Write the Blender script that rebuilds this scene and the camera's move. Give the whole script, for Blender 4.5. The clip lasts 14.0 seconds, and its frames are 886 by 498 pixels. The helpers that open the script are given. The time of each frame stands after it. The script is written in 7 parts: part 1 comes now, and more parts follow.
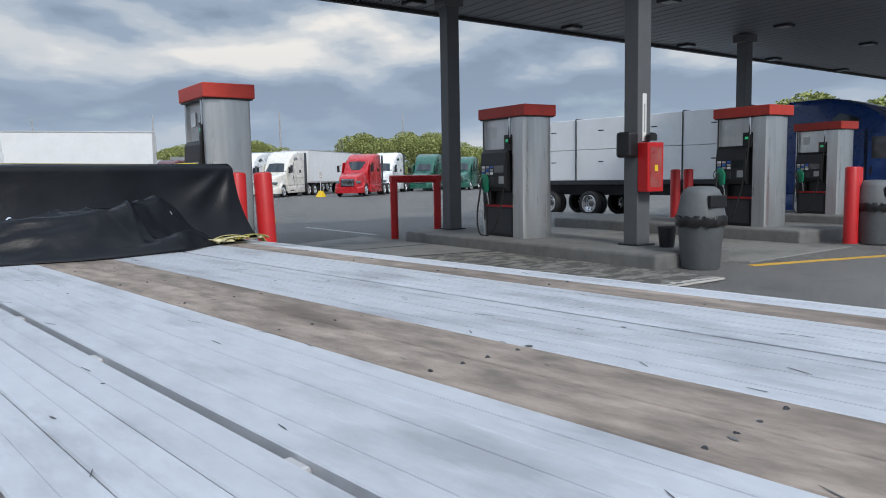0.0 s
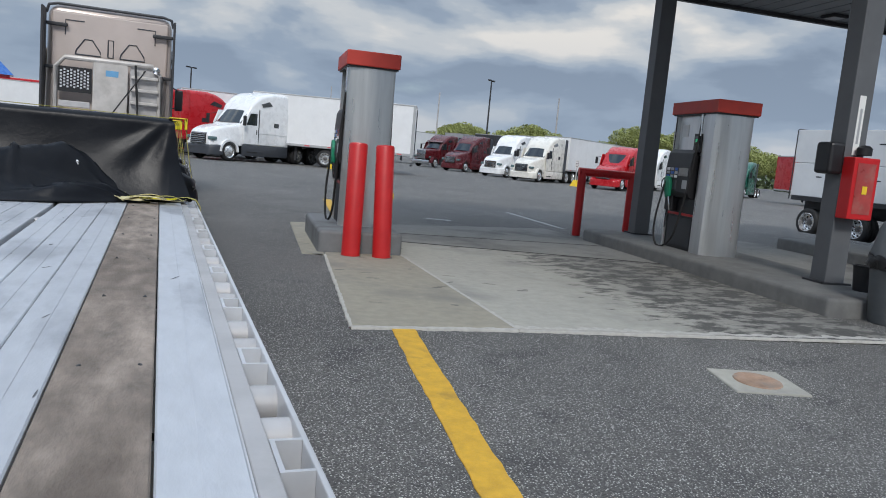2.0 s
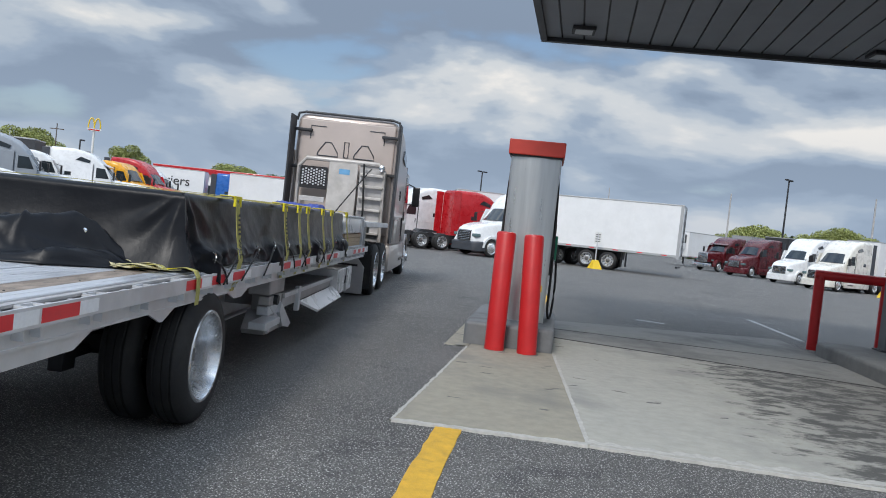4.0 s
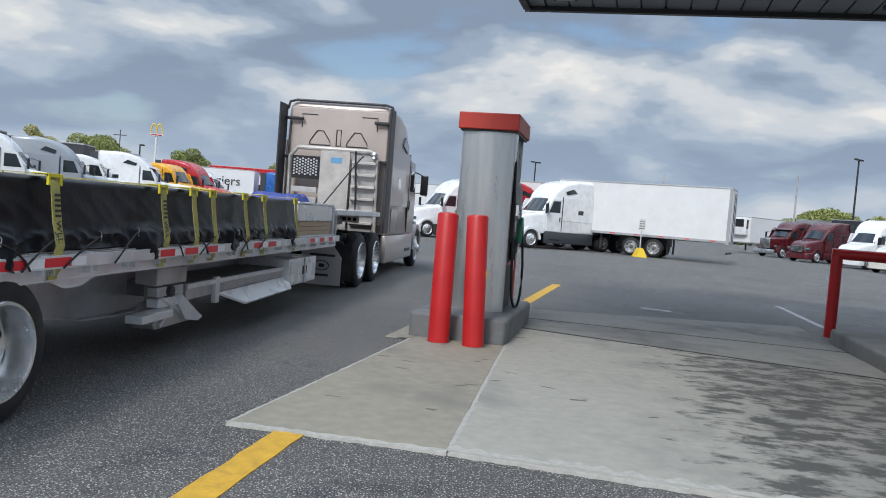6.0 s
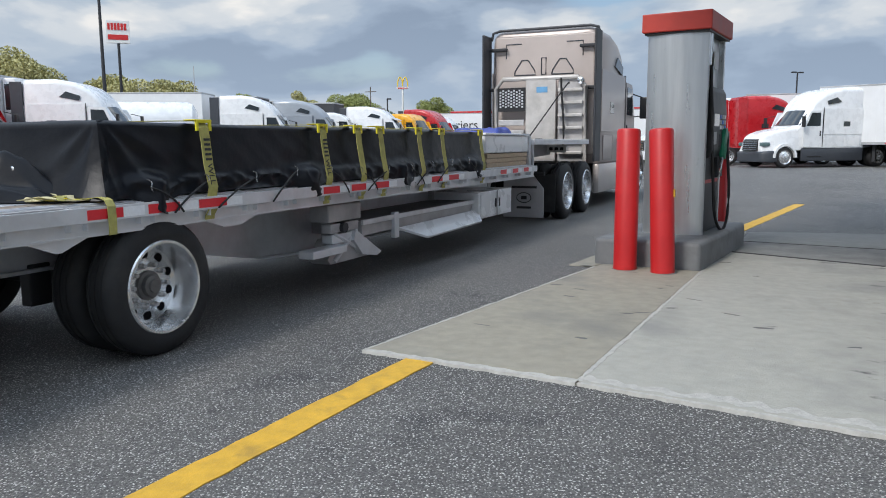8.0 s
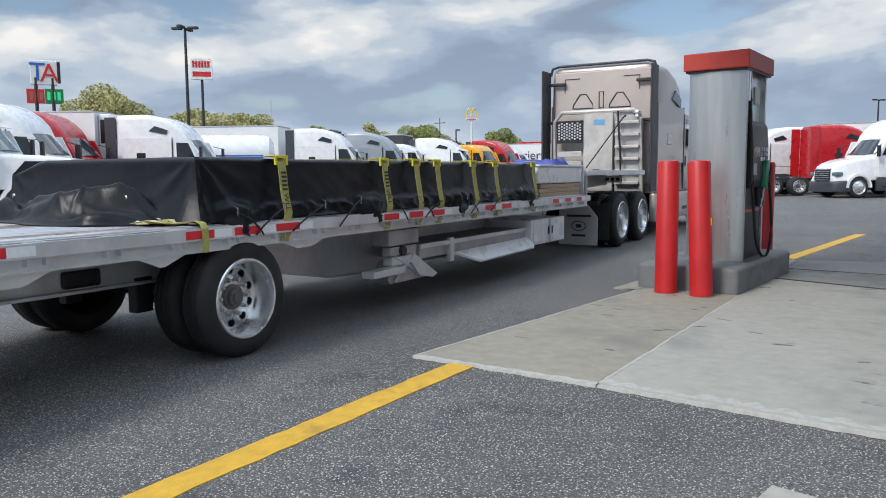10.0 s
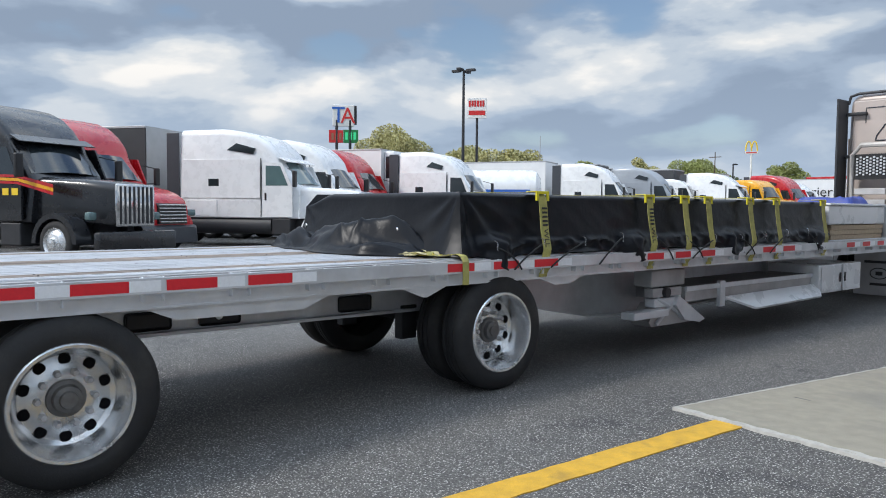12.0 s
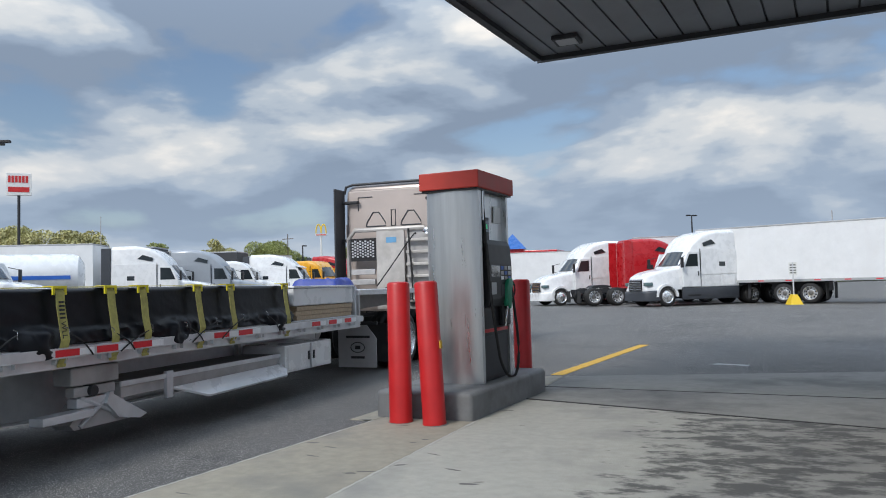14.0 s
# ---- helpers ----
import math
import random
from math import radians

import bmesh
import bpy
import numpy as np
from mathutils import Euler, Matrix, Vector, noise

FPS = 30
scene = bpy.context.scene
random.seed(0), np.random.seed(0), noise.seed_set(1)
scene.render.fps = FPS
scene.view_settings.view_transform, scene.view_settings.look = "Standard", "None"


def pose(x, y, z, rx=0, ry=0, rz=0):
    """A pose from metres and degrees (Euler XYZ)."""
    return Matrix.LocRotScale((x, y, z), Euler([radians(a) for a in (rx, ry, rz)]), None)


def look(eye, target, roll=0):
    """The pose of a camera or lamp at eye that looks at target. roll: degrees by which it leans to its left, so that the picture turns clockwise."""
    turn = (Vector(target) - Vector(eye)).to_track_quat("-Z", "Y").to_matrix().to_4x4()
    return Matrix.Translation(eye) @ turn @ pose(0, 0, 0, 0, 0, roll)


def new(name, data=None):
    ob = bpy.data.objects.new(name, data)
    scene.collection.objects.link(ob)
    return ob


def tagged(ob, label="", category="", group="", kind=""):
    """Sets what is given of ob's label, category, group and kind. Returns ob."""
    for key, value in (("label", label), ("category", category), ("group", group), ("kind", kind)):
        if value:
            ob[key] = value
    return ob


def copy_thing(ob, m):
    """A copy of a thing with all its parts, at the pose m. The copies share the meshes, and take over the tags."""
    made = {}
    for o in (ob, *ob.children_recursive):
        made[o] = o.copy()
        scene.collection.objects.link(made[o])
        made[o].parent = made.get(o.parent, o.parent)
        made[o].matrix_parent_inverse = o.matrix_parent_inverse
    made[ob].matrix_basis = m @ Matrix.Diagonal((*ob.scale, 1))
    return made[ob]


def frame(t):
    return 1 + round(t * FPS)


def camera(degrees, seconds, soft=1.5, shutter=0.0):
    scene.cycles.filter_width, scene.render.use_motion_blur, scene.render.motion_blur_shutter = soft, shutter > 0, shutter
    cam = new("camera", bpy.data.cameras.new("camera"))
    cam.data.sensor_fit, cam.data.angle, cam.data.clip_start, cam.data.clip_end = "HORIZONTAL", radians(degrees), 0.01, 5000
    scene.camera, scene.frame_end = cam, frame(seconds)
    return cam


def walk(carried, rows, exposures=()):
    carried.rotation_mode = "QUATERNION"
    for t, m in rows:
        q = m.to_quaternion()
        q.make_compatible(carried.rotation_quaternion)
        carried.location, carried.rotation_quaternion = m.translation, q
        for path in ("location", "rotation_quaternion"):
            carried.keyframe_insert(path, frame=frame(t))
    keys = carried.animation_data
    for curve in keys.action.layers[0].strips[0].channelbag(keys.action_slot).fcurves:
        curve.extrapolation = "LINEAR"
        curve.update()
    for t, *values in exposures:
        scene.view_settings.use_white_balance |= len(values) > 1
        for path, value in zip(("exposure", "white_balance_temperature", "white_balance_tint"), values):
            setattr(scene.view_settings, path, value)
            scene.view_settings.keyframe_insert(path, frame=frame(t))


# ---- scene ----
cam = camera(61.1, 14.0, soft=1.0)
PATH = [
    (0, (-2.348, -4.95, 1.385), (-1.028, -3.46, 1.191), -1.0),
    (0.5, (-1.889, -5.088, 1.4), (-0.893, -3.369, 1.166), 3.7),
    (1, (-1.297, -5.285, 1.371), (-0.353, -3.539, 1.121), 2.6),
    (1.5, (-0.775, -5.303, 1.343), (0.044, -3.493, 1.105), 6.7),
    (2, (-0.18, -5.255, 1.423), (0.534, -3.403, 1.174), 5.2),
    (2.5, (0.351, -5.291, 1.443), (0.835, -3.369, 1.175), 5.2),
    (3, (0.858, -5.101, 1.414), (1.158, -3.139, 1.168), 8.7),
    (3.5, (1.336, -5.072, 1.436), (1.419, -3.074, 1.369), 5.2),
    (3.7, (1.466, -5.075, 1.45), (1.481, -3.075, 1.397), 5.7),
    (5.8, (2.966, -4.248, 1.445), (2.742, -2.263, 1.342), 5.2),
    (6, (3.084, -4.17, 1.442), (2.866, -2.184, 1.352), 4.6),
    (6.5, (3.383, -4.122, 1.38), (3.124, -2.143, 1.26), 3.5),
    (7, (3.58, -3.964, 1.348), (3.192, -2.009, 1.181), 4.6),
    (7.5, (3.694, -3.699, 1.381), (3.139, -1.786, 1.207), 2.7),
    (8, (3.751, -3.667, 1.338), (2.915, -1.872, 1.058), -0.3),
    (8.5, (3.918, -3.737, 1.354), (2.951, -2.007, 1.085), -0.2),
    (10.8, (4.247, -4.359, 1.355), (3.195, -2.664, 1.213), -1.1),
    (11, (4.23, -4.364, 1.362), (3.061, -2.747, 1.229), -0.5),
    (11.5, (4.174, -4.254, 1.362), (2.78, -2.823, 1.257), 0.7),
    (12, (4.174, -4.091, 1.368), (2.641, -2.812, 1.258), 0.5),
    (12.5, (4.349, -3.883, 1.339), (2.8, -2.622, 1.23), 0.7),
    (13, (4.578, -3.598, 1.362), (3.281, -2.076, 1.331), 1.9),
    (13.5, (4.879, -3.148, 1.431), (3.949, -1.38, 1.522), 0.8),
    (14, (5.273, -3.1, 1.429), (4.612, -1.215, 1.525), -1.5),
]
walk(cam, [(t, look(eye, target, roll)) for t, eye, target, roll in PATH],
     [(0.0, -0.05, 6320, 10), (1.5, -0.14, 6320, 10), (2.0, -0.20, 6320, 10), (3.5, -0.05, 6320, 10), (6.5, 0.0, 6320, 10), (7.5, 0.0, 6340, 10), (8.5, 0.2, 6340, 10), (11.0, 0.1, 6340, 10), (12.5, 0.2, 6340, 10), (14.0, 0.0, 6320, 10)])

# ---- world, sun, exposure ----
SUN_AZ = (0.32, 0.947)      # way in which the sunlight travels over the ground
SUN_EL = 40.0

world = bpy.data.worlds.new("sky")
scene.world = world
world.use_nodes = True
wn, wl = world.node_tree.nodes, world.node_tree.links
for n in list(wn):
    wn.remove(n)


def wnode(kind, **props):
    n = wn.new(kind)
    for k, v in props.items():
        n.inputs[k].default_value = v
    return n


w_out = wn.new("ShaderNodeOutputWorld")
w_bg = wnode("ShaderNodeBackground", Strength=0.10)
w_sky = wn.new("ShaderNodeTexSky")
w_sky.sky_type = "NISHITA"
w_sky.sun_disc = False
w_sky.sun_elevation = radians(SUN_EL)
w_sky.sun_rotation = math.atan2(-SUN_AZ[0], -SUN_AZ[1])
w_sky.air_density, w_sky.dust_density = 1.0, 1.5
w_co = wn.new("ShaderNodeTexCoord")
w_sep = wn.new("ShaderNodeSeparateXYZ")
wl.new(w_co.outputs["Generated"], w_sep.inputs[0])


def wmath(op, a, b=None, clamp=False):
    n = wn.new("ShaderNodeMath")
    n.operation, n.use_clamp = op, clamp
    for i, v in enumerate((a, b)):
        if v is None:
            continue
        if isinstance(v, (int, float)):
            n.inputs[i].default_value = v
        else:
            wl.new(v, n.inputs[i])
    return n.outputs[0]


up = wmath("MAXIMUM", w_sep.outputs["Z"], 0.0)
w_comb = wn.new("ShaderNodeCombineXYZ")
wl.new(w_sep.outputs["X"], w_comb.inputs[0])
wl.new(w_sep.outputs["Y"], w_comb.inputs[1])
wl.new(wmath("MULTIPLY", up, 2.6), w_comb.inputs[2])


def wnoise(scale, detail, rough, shift):
    mp = wn.new("ShaderNodeMapping")
    mp.inputs["Location"].default_value = shift
    wl.new(w_comb.outputs[0], mp.inputs[0])
    n = wn.new("ShaderNodeTexNoise")
    n.inputs["Scale"].default_value, n.inputs["Detail"].default_value, n.inputs["Roughness"].default_value = scale, detail, rough
    n.inputs["Distortion"].default_value = 0.15
    wl.new(mp.outputs[0], n.inputs["Vector"])
    return n.outputs["Fac"]


def wramp(fac, stops):
    n = wn.new("ShaderNodeValToRGB")
    n.color_ramp.interpolation = "EASE"
    els = n.color_ramp.elements
    while len(els) < len(stops):
        els.new(0.5)
    for e, (p, c) in zip(els, stops):
        e.position, e.color = p, (*c, 1)
    wl.new(fac, n.inputs[0])
    return n.outputs["Color"]


def wmix(fac, a, b, kind="MIX"):
    n = wn.new("ShaderNodeMix")
    n.data_type, n.blend_type = "RGBA", kind
    if isinstance(fac, (int, float)):
        n.inputs[0].default_value = fac
    else:
        wl.new(fac, n.inputs[0])
    wl.new(a, n.inputs[6])
    wl.new(b, n.inputs[7])
    return n.outputs[2]


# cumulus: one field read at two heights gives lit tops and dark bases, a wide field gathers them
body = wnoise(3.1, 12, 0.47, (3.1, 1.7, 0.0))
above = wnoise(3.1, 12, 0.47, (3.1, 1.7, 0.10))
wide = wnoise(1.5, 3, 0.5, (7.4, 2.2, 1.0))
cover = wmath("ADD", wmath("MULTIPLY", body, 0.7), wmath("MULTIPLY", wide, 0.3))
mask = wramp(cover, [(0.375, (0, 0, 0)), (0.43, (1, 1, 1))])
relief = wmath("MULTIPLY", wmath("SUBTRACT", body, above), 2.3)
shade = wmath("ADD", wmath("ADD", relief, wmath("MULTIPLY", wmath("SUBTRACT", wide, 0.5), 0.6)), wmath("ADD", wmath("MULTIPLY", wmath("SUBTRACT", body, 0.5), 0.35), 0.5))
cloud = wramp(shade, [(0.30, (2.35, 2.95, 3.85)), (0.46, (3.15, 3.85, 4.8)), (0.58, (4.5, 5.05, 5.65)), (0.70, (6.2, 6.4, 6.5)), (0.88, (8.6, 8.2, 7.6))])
haze_f = wramp(up, [(0.0, (1, 1, 1)), (0.22, (0, 0, 0))])
haze_c = wn.new("ShaderNodeRGB")
haze_c.outputs[0].default_value = (3.7, 4.6, 5.8, 1)
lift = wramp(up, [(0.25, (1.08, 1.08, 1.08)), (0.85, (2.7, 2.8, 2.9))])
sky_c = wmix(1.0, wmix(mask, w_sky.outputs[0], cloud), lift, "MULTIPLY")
haze_k = wn.new("ShaderNodeMath")
haze_k.operation = "MULTIPLY"
haze_k.inputs[1].default_value = 0.6
wl.new(haze_f, haze_k.inputs[0])
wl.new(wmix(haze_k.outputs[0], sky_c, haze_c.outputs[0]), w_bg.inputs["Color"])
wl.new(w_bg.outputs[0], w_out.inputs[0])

sun = new("sun", bpy.data.lights.new("sun", "SUN"))
sun.data.energy, sun.data.angle, sun.data.color = 2.2, radians(13.0), (1.0, 0.955, 0.89)
_h = math.cos(radians(SUN_EL))
_n = math.hypot(*SUN_AZ)
sun.matrix_world = look((0, 0, 50), (SUN_AZ[0] / _n * _h, SUN_AZ[1] / _n * _h, 50 - math.sin(radians(SUN_EL))))

# ---- materials ----
MATS = {}


def mat(name, col, rough=0.6, metal=0.0, var=0.15, scale=6.0, bump=0.0, bscale=40.0, streak=None, dirt=None, dirt_scale=1.2, dirt_lo=0.5, coat=0.0, spec=None, rand=0.0, dirt_w=0.22):
    """Procedural surface: base colour with two scales of variation, optional dirt colour, streaks and fine relief."""
    m = bpy.data.materials.new(name)
    m.use_nodes = True
    nt = m.node_tree
    N, L = nt.nodes, nt.links
    b = N["Principled BSDF"]
    b.inputs["Metallic"].default_value = metal
    b.inputs["Coat Weight"].default_value = coat
    if spec is not None:
        b.inputs["Specular IOR Level"].default_value = spec
    tc = N.new("ShaderNodeTexCoord")
    mp = N.new("ShaderNodeMapping")
    L.new(tc.outputs["Object"], mp.inputs[0])
    if streak:
        mp.inputs["Scale"].default_value = streak

    def noise_tex(s, d, src):
        n = N.new("ShaderNodeTexNoise")
        n.inputs["Scale"].default_value, n.inputs["Detail"].default_value, n.inputs["Roughness"].default_value = s, d, 0.6
        L.new(src, n.inputs["Vector"])
        return n.outputs["Fac"]

    fine = noise_tex(scale, 6, mp.outputs[0])
    mr = N.new("ShaderNodeMapRange")
    mr.inputs["From Min"].default_value, mr.inputs["From Max"].default_value = 0.3, 0.7
    mr.inputs["To Min"].default_value, mr.inputs["To Max"].default_value = 1 - var, 1 + var
    L.new(fine, mr.inputs["Value"])
    mul = N.new("ShaderNodeMix")
    mul.data_type, mul.blend_type = "RGBA", "MULTIPLY"
    mul.inputs[0].default_value = 1.0
    mul.inputs[6].default_value = (*col, 1)
    L.new(mr.outputs[0], mul.inputs[7])
    out = mul.outputs[2]
    if rand:
        oi = N.new("ShaderNodeObjectInfo")
        rr = N.new("ShaderNodeMapRange")
        rr.inputs["To Min"].default_value, rr.inputs["To Max"].default_value = 1 - rand, 1 + rand
        L.new(oi.outputs["Random"], rr.inputs["Value"])
        m3 = N.new("ShaderNodeMix")
        m3.data_type, m3.blend_type = "RGBA", "MULTIPLY"
        m3.inputs[0].default_value = 1.0
        L.new(out, m3.inputs[6])
        L.new(rr.outputs[0], m3.inputs[7])
        out = m3.outputs[2]
    if dirt:
        big = noise_tex(dirt_scale, 8, mp.outputs[0])
        dr = N.new("ShaderNodeMapRange")
        dr.inputs["From Min"].default_value, dr.inputs["From Max"].default_value = dirt_lo, dirt_lo + dirt_w
        L.new(big, dr.inputs["Value"])
        m2 = N.new("ShaderNodeMix")
        m2.data_type = "RGBA"
        L.new(dr.outputs[0], m2.inputs[0])
        L.new(out, m2.inputs[6])
        m2.inputs[7].default_value = (*dirt, 1)
        out = m2.outputs[2]
    L.new(out, b.inputs["Base Color"])
    rg = N.new("ShaderNodeMapRange")
    rg.inputs["To Min"].default_value, rg.inputs["To Max"].default_value = max(0.02, rough - 0.1), min(1.0, rough + 0.1)
    L.new(fine, rg.inputs["Value"])
    L.new(rg.outputs[0], b.inputs["Roughness"])
    if bump:
        bn = N.new("ShaderNodeBump")
        bn.inputs["Strength"].default_value, bn.inputs["Distance"].default_value = bump, 0.02
        L.new(noise_tex(bscale, 8, mp.outputs[0]), bn.inputs["Height"])
        L.new(bn.outputs[0], b.inputs["Normal"])
    MATS[name] = m
    return m


def glass_mat(name, col, rough=0.05):
    m = mat(name, col, rough, 0.0, 0.1, 2.0, coat=0.5)
    return m


def glow(name, col, strength):
    m = bpy.data.materials.new(name)
    m.use_nodes = True
    b = m.node_tree.nodes["Principled BSDF"]
    b.inputs["Base Color"].default_value = (*col, 1)
    b.inputs["Emission Color"].default_value = (*col, 1)
    b.inputs["Emission Strength"].default_value = strength
    return m


def asphalt_mat():
    """Worn asphalt: dark binder, pale stone chips, wide stains and paler traffic wear."""
    m = bpy.data.materials.new("asphalt")
    m.use_nodes = True
    N, L = m.node_tree.nodes, m.node_tree.links
    b = N["Principled BSDF"]
    tc = N.new("ShaderNodeTexCoord")

    def nz(s, d, r=0.6):
        n = N.new("ShaderNodeTexNoise")
        n.inputs["Scale"].default_value, n.inputs["Detail"].default_value, n.inputs["Roughness"].default_value = s, d, r
        L.new(tc.outputs["Object"], n.inputs["Vector"])
        return n.outputs["Fac"]

    def ramp(f, stops):
        n = N.new("ShaderNodeValToRGB")
        els = n.color_ramp.elements
        while len(els) < len(stops):
            els.new(0.5)
        for e, (p, c) in zip(els, stops):
            e.position, e.color = p, (c, c, c, 1)
        L.new(f, n.inputs[0])
        return n.outputs["Color"]

    def mix(f, a, c, kind="MIX"):
        n = N.new("ShaderNodeMix")
        n.data_type, n.blend_type = "RGBA", kind
        if isinstance(f, float):
            n.inputs[0].default_value = f
        else:
            L.new(f, n.inputs[0])
        for i, v in ((6, a), (7, c)):
            if isinstance(v, tuple):
                n.inputs[i].default_value = (*v, 1)
            else:
                L.new(v, n.inputs[i])
        return n.outputs[2]

    v = N.new("ShaderNodeTexVoronoi")
    v.inputs["Scale"].default_value = 74
    L.new(tc.outputs["Object"], v.inputs["Vector"])
    chip = ramp(v.outputs["Distance"], [(0.20, 1.0), (0.46, 0.0)])
    pick = ramp(nz(70, 2), [(0.45, 0.0), (0.56, 1.0)])
    chips = mix(1.0, chip, pick, "MULTIPLY")
    base = mix(ramp(nz(0.35, 6), [(0.35, 0.0), (0.65, 1.0)]), (0.080, 0.077, 0.074), (0.150, 0.145, 0.137))
    base = mix(ramp(nz(1.3, 8, 0.72), [(0.54, 0.0), (0.66, 0.75)]), base, (0.036, 0.036, 0.039))
    base = mix(ramp(nz(75, 3), [(0.42, 0.0), (0.60, 0.7)]), base, (0.030, 0.029, 0.028))
    base = mix(chips, base, (0.60, 0.585, 0.55))
    L.new(base, b.inputs["Base Color"])
    b.inputs["Roughness"].default_value = 0.82
    bn = N.new("ShaderNodeBump")
    bn.inputs["Strength"].default_value, bn.inputs["Distance"].default_value = 0.6, 0.006
    L.new(v.outputs["Distance"], bn.inputs["Height"])
    L.new(bn.outputs[0], b.inputs["Normal"])
    MATS["asphalt"] = m
    return m


ASPHALT = asphalt_mat()
CONC = mat("concrete", (0.31, 0.285, 0.228), 0.85, 0, 0.12, 9, 0.25, 60, dirt=(0.20, 0.195, 0.175), dirt_scale=0.9, dirt_lo=0.5)
CONC_NEW = mat("concrete_pale", (0.385, 0.372, 0.325), 0.85, 0, 0.10, 9, 0.25, 60, dirt=(0.25, 0.245, 0.225), dirt_scale=0.8, dirt_lo=0.5)
# oil-stained concrete, its base darkened to hold canopy shade as well
CONC_OIL_SHADE = mat("concrete_oil_shade", (0.21, 0.205, 0.19), 0.8, 0, 0.14, 7, 0.25, 60, dirt=(0.085, 0.083, 0.08), dirt_scale=0.7, dirt_lo=0.50)
CONC_ISL = mat("concrete_island", (0.15, 0.15, 0.145), 0.8, 0, 0.18, 5, 0.3, 50, dirt=(0.10, 0.10, 0.10), dirt_scale=1.5, dirt_lo=0.52)
GREY_PAINT = mat("grey_plinth_paint", (0.15, 0.155, 0.16), 0.6, 0, 0.15, 5, 0.15, 40, dirt=(0.08, 0.08, 0.08), dirt_scale=2)
TAR = mat("tar_joint", (0.03, 0.029, 0.028), 0.8, 0, 0.3, 8)
YELLOW_PAINT = mat("road_yellow", (0.62, 0.36, 0.035), 0.7, 0, 0.15, 12, 0.3, 80, dirt=(0.22, 0.15, 0.05), dirt_scale=3.5, dirt_lo=0.60)
WHITE_PAINT = mat("road_white", (0.42, 0.42, 0.41), 0.75, 0, 0.2, 10, dirt=(0.12, 0.12, 0.12), dirt_scale=4, dirt_lo=0.5)
RED_PLASTIC = mat("red_bollard", (0.50, 0.016, 0.018), 0.42, 0, 0.10, 4, dirt=(0.32, 0.03, 0.025), dirt_scale=3, dirt_lo=0.62)
RED_CAP = mat("red_cap", (0.50, 0.045, 0.03), 0.5, 0, 0.10, 4, dirt=(0.30, 0.05, 0.04), dirt_scale=2, dirt_lo=0.6)
RED_BOX = mat("red_box", (0.50, 0.012, 0.015), 0.35, 0, 0.08, 5)
STEEL = mat("brushed_steel", (0.62, 0.63, 0.63), 0.30, 0.85, 0.10, 4, 0.03, 60, streak=(3, 3, 0.2), dirt=(0.47, 0.475, 0.48), dirt_scale=0.7, dirt_lo=0.52)
BLACK_PL = mat("black_plastic", (0.012, 0.012, 0.014), 0.45, 0, 0.2, 6)
RUBBER = mat("rubber", (0.016, 0.016, 0.017), 0.75, 0, 0.25, 8, 0.15, 60, dirt=(0.035, 0.033, 0.031), dirt_scale=3)
ALU = mat("aluminium", (0.66, 0.67, 0.69), 0.42, 0.35, 0.10, 5, 0.04, 40, dirt=(0.50, 0.50, 0.51), dirt_scale=1.5)
ALU_RIM = mat("aluminium_rim", (0.76, 0.77, 0.78), 0.24, 0.8, 0.12, 5, dirt=(0.36, 0.36, 0.36), dirt_scale=3)
ALU_DECK = mat("aluminium_deck", (0.525, 0.54, 0.57), 0.50, 0.30, 0.07, 14, 0.10, 50, streak=(2.2, 0.7, 1), dirt=(0.36, 0.37, 0.395), dirt_scale=1.9, dirt_lo=0.50, rand=0.05, dirt_w=0.14)
ALU_GREY = mat("weathered_alu", (0.44, 0.43, 0.43), 0.5, 0.2, 0.14, 4, 0.08, 30, dirt=(0.29, 0.28, 0.275), dirt_scale=1.4)
ALU_DK = mat("stained_alu", (0.22, 0.215, 0.21), 0.6, 0.2, 0.2, 4, 0.1, 30, dirt=(0.12, 0.115, 0.11), dirt_scale=1.6)
WOOD_DECK = mat("weathered_wood", (0.25, 0.205, 0.17), 0.85, 0, 0.45, 5, 0.4, 30, streak=(3.5, 1.3, 3), dirt=(0.10, 0.078, 0.062), dirt_scale=1.1, dirt_lo=0.46, rand=0.12, dirt_w=0.24)
TARP = mat("black_tarp", (0.0065, 0.0075, 0.0105), 0.36, 0, 0.2, 3, 0.22, 7.5, dirt=(0.012, 0.013, 0.0155), dirt_scale=1.5, spec=0.20)
STRAP = mat("yellow_webbing", (0.42, 0.385, 0.115), 0.75, 0, 0.15, 30, 0.2, 300, dirt=(0.27, 0.245, 0.09), dirt_scale=6)
STRAP_HI = mat("yellow_guard", (0.72, 0.62, 0.02), 0.5, 0, 0.1, 20)
REFL_RED = mat("reflector_red", (0.70, 0.025, 0.035), 0.35, 0, 0.06, 40)
REFL_WHITE = mat("reflector_white", (0.85, 0.86, 0.88), 0.4, 0, 0.05, 40)
STEEL_DK = mat("dark_steel", (0.035, 0.036, 0.04), 0.55, 0.3, 0.2, 5, 0.1, 30)
POST = mat("grey_post_paint", (0.115, 0.12, 0.128), 0.5, 0.1, 0.10, 3, 0.04, 30)
SOFFIT = mat("canopy_soffit", (0.20, 0.212, 0.23), 0.5, 0.2, 0.12, 2)
FASCIA = mat("canopy_fascia", (0.03, 0.032, 0.036), 0.5, 0.1, 0.1, 2)
BIN_GREY = mat("bin_plastic", (0.115, 0.125, 0.132), 0.6, 0, 0.1, 8, 0.1, 60)
BAG = mat("bin_liner", (0.012, 0.012, 0.013), 0.3, 0, 0.2, 20, 0.4, 30)
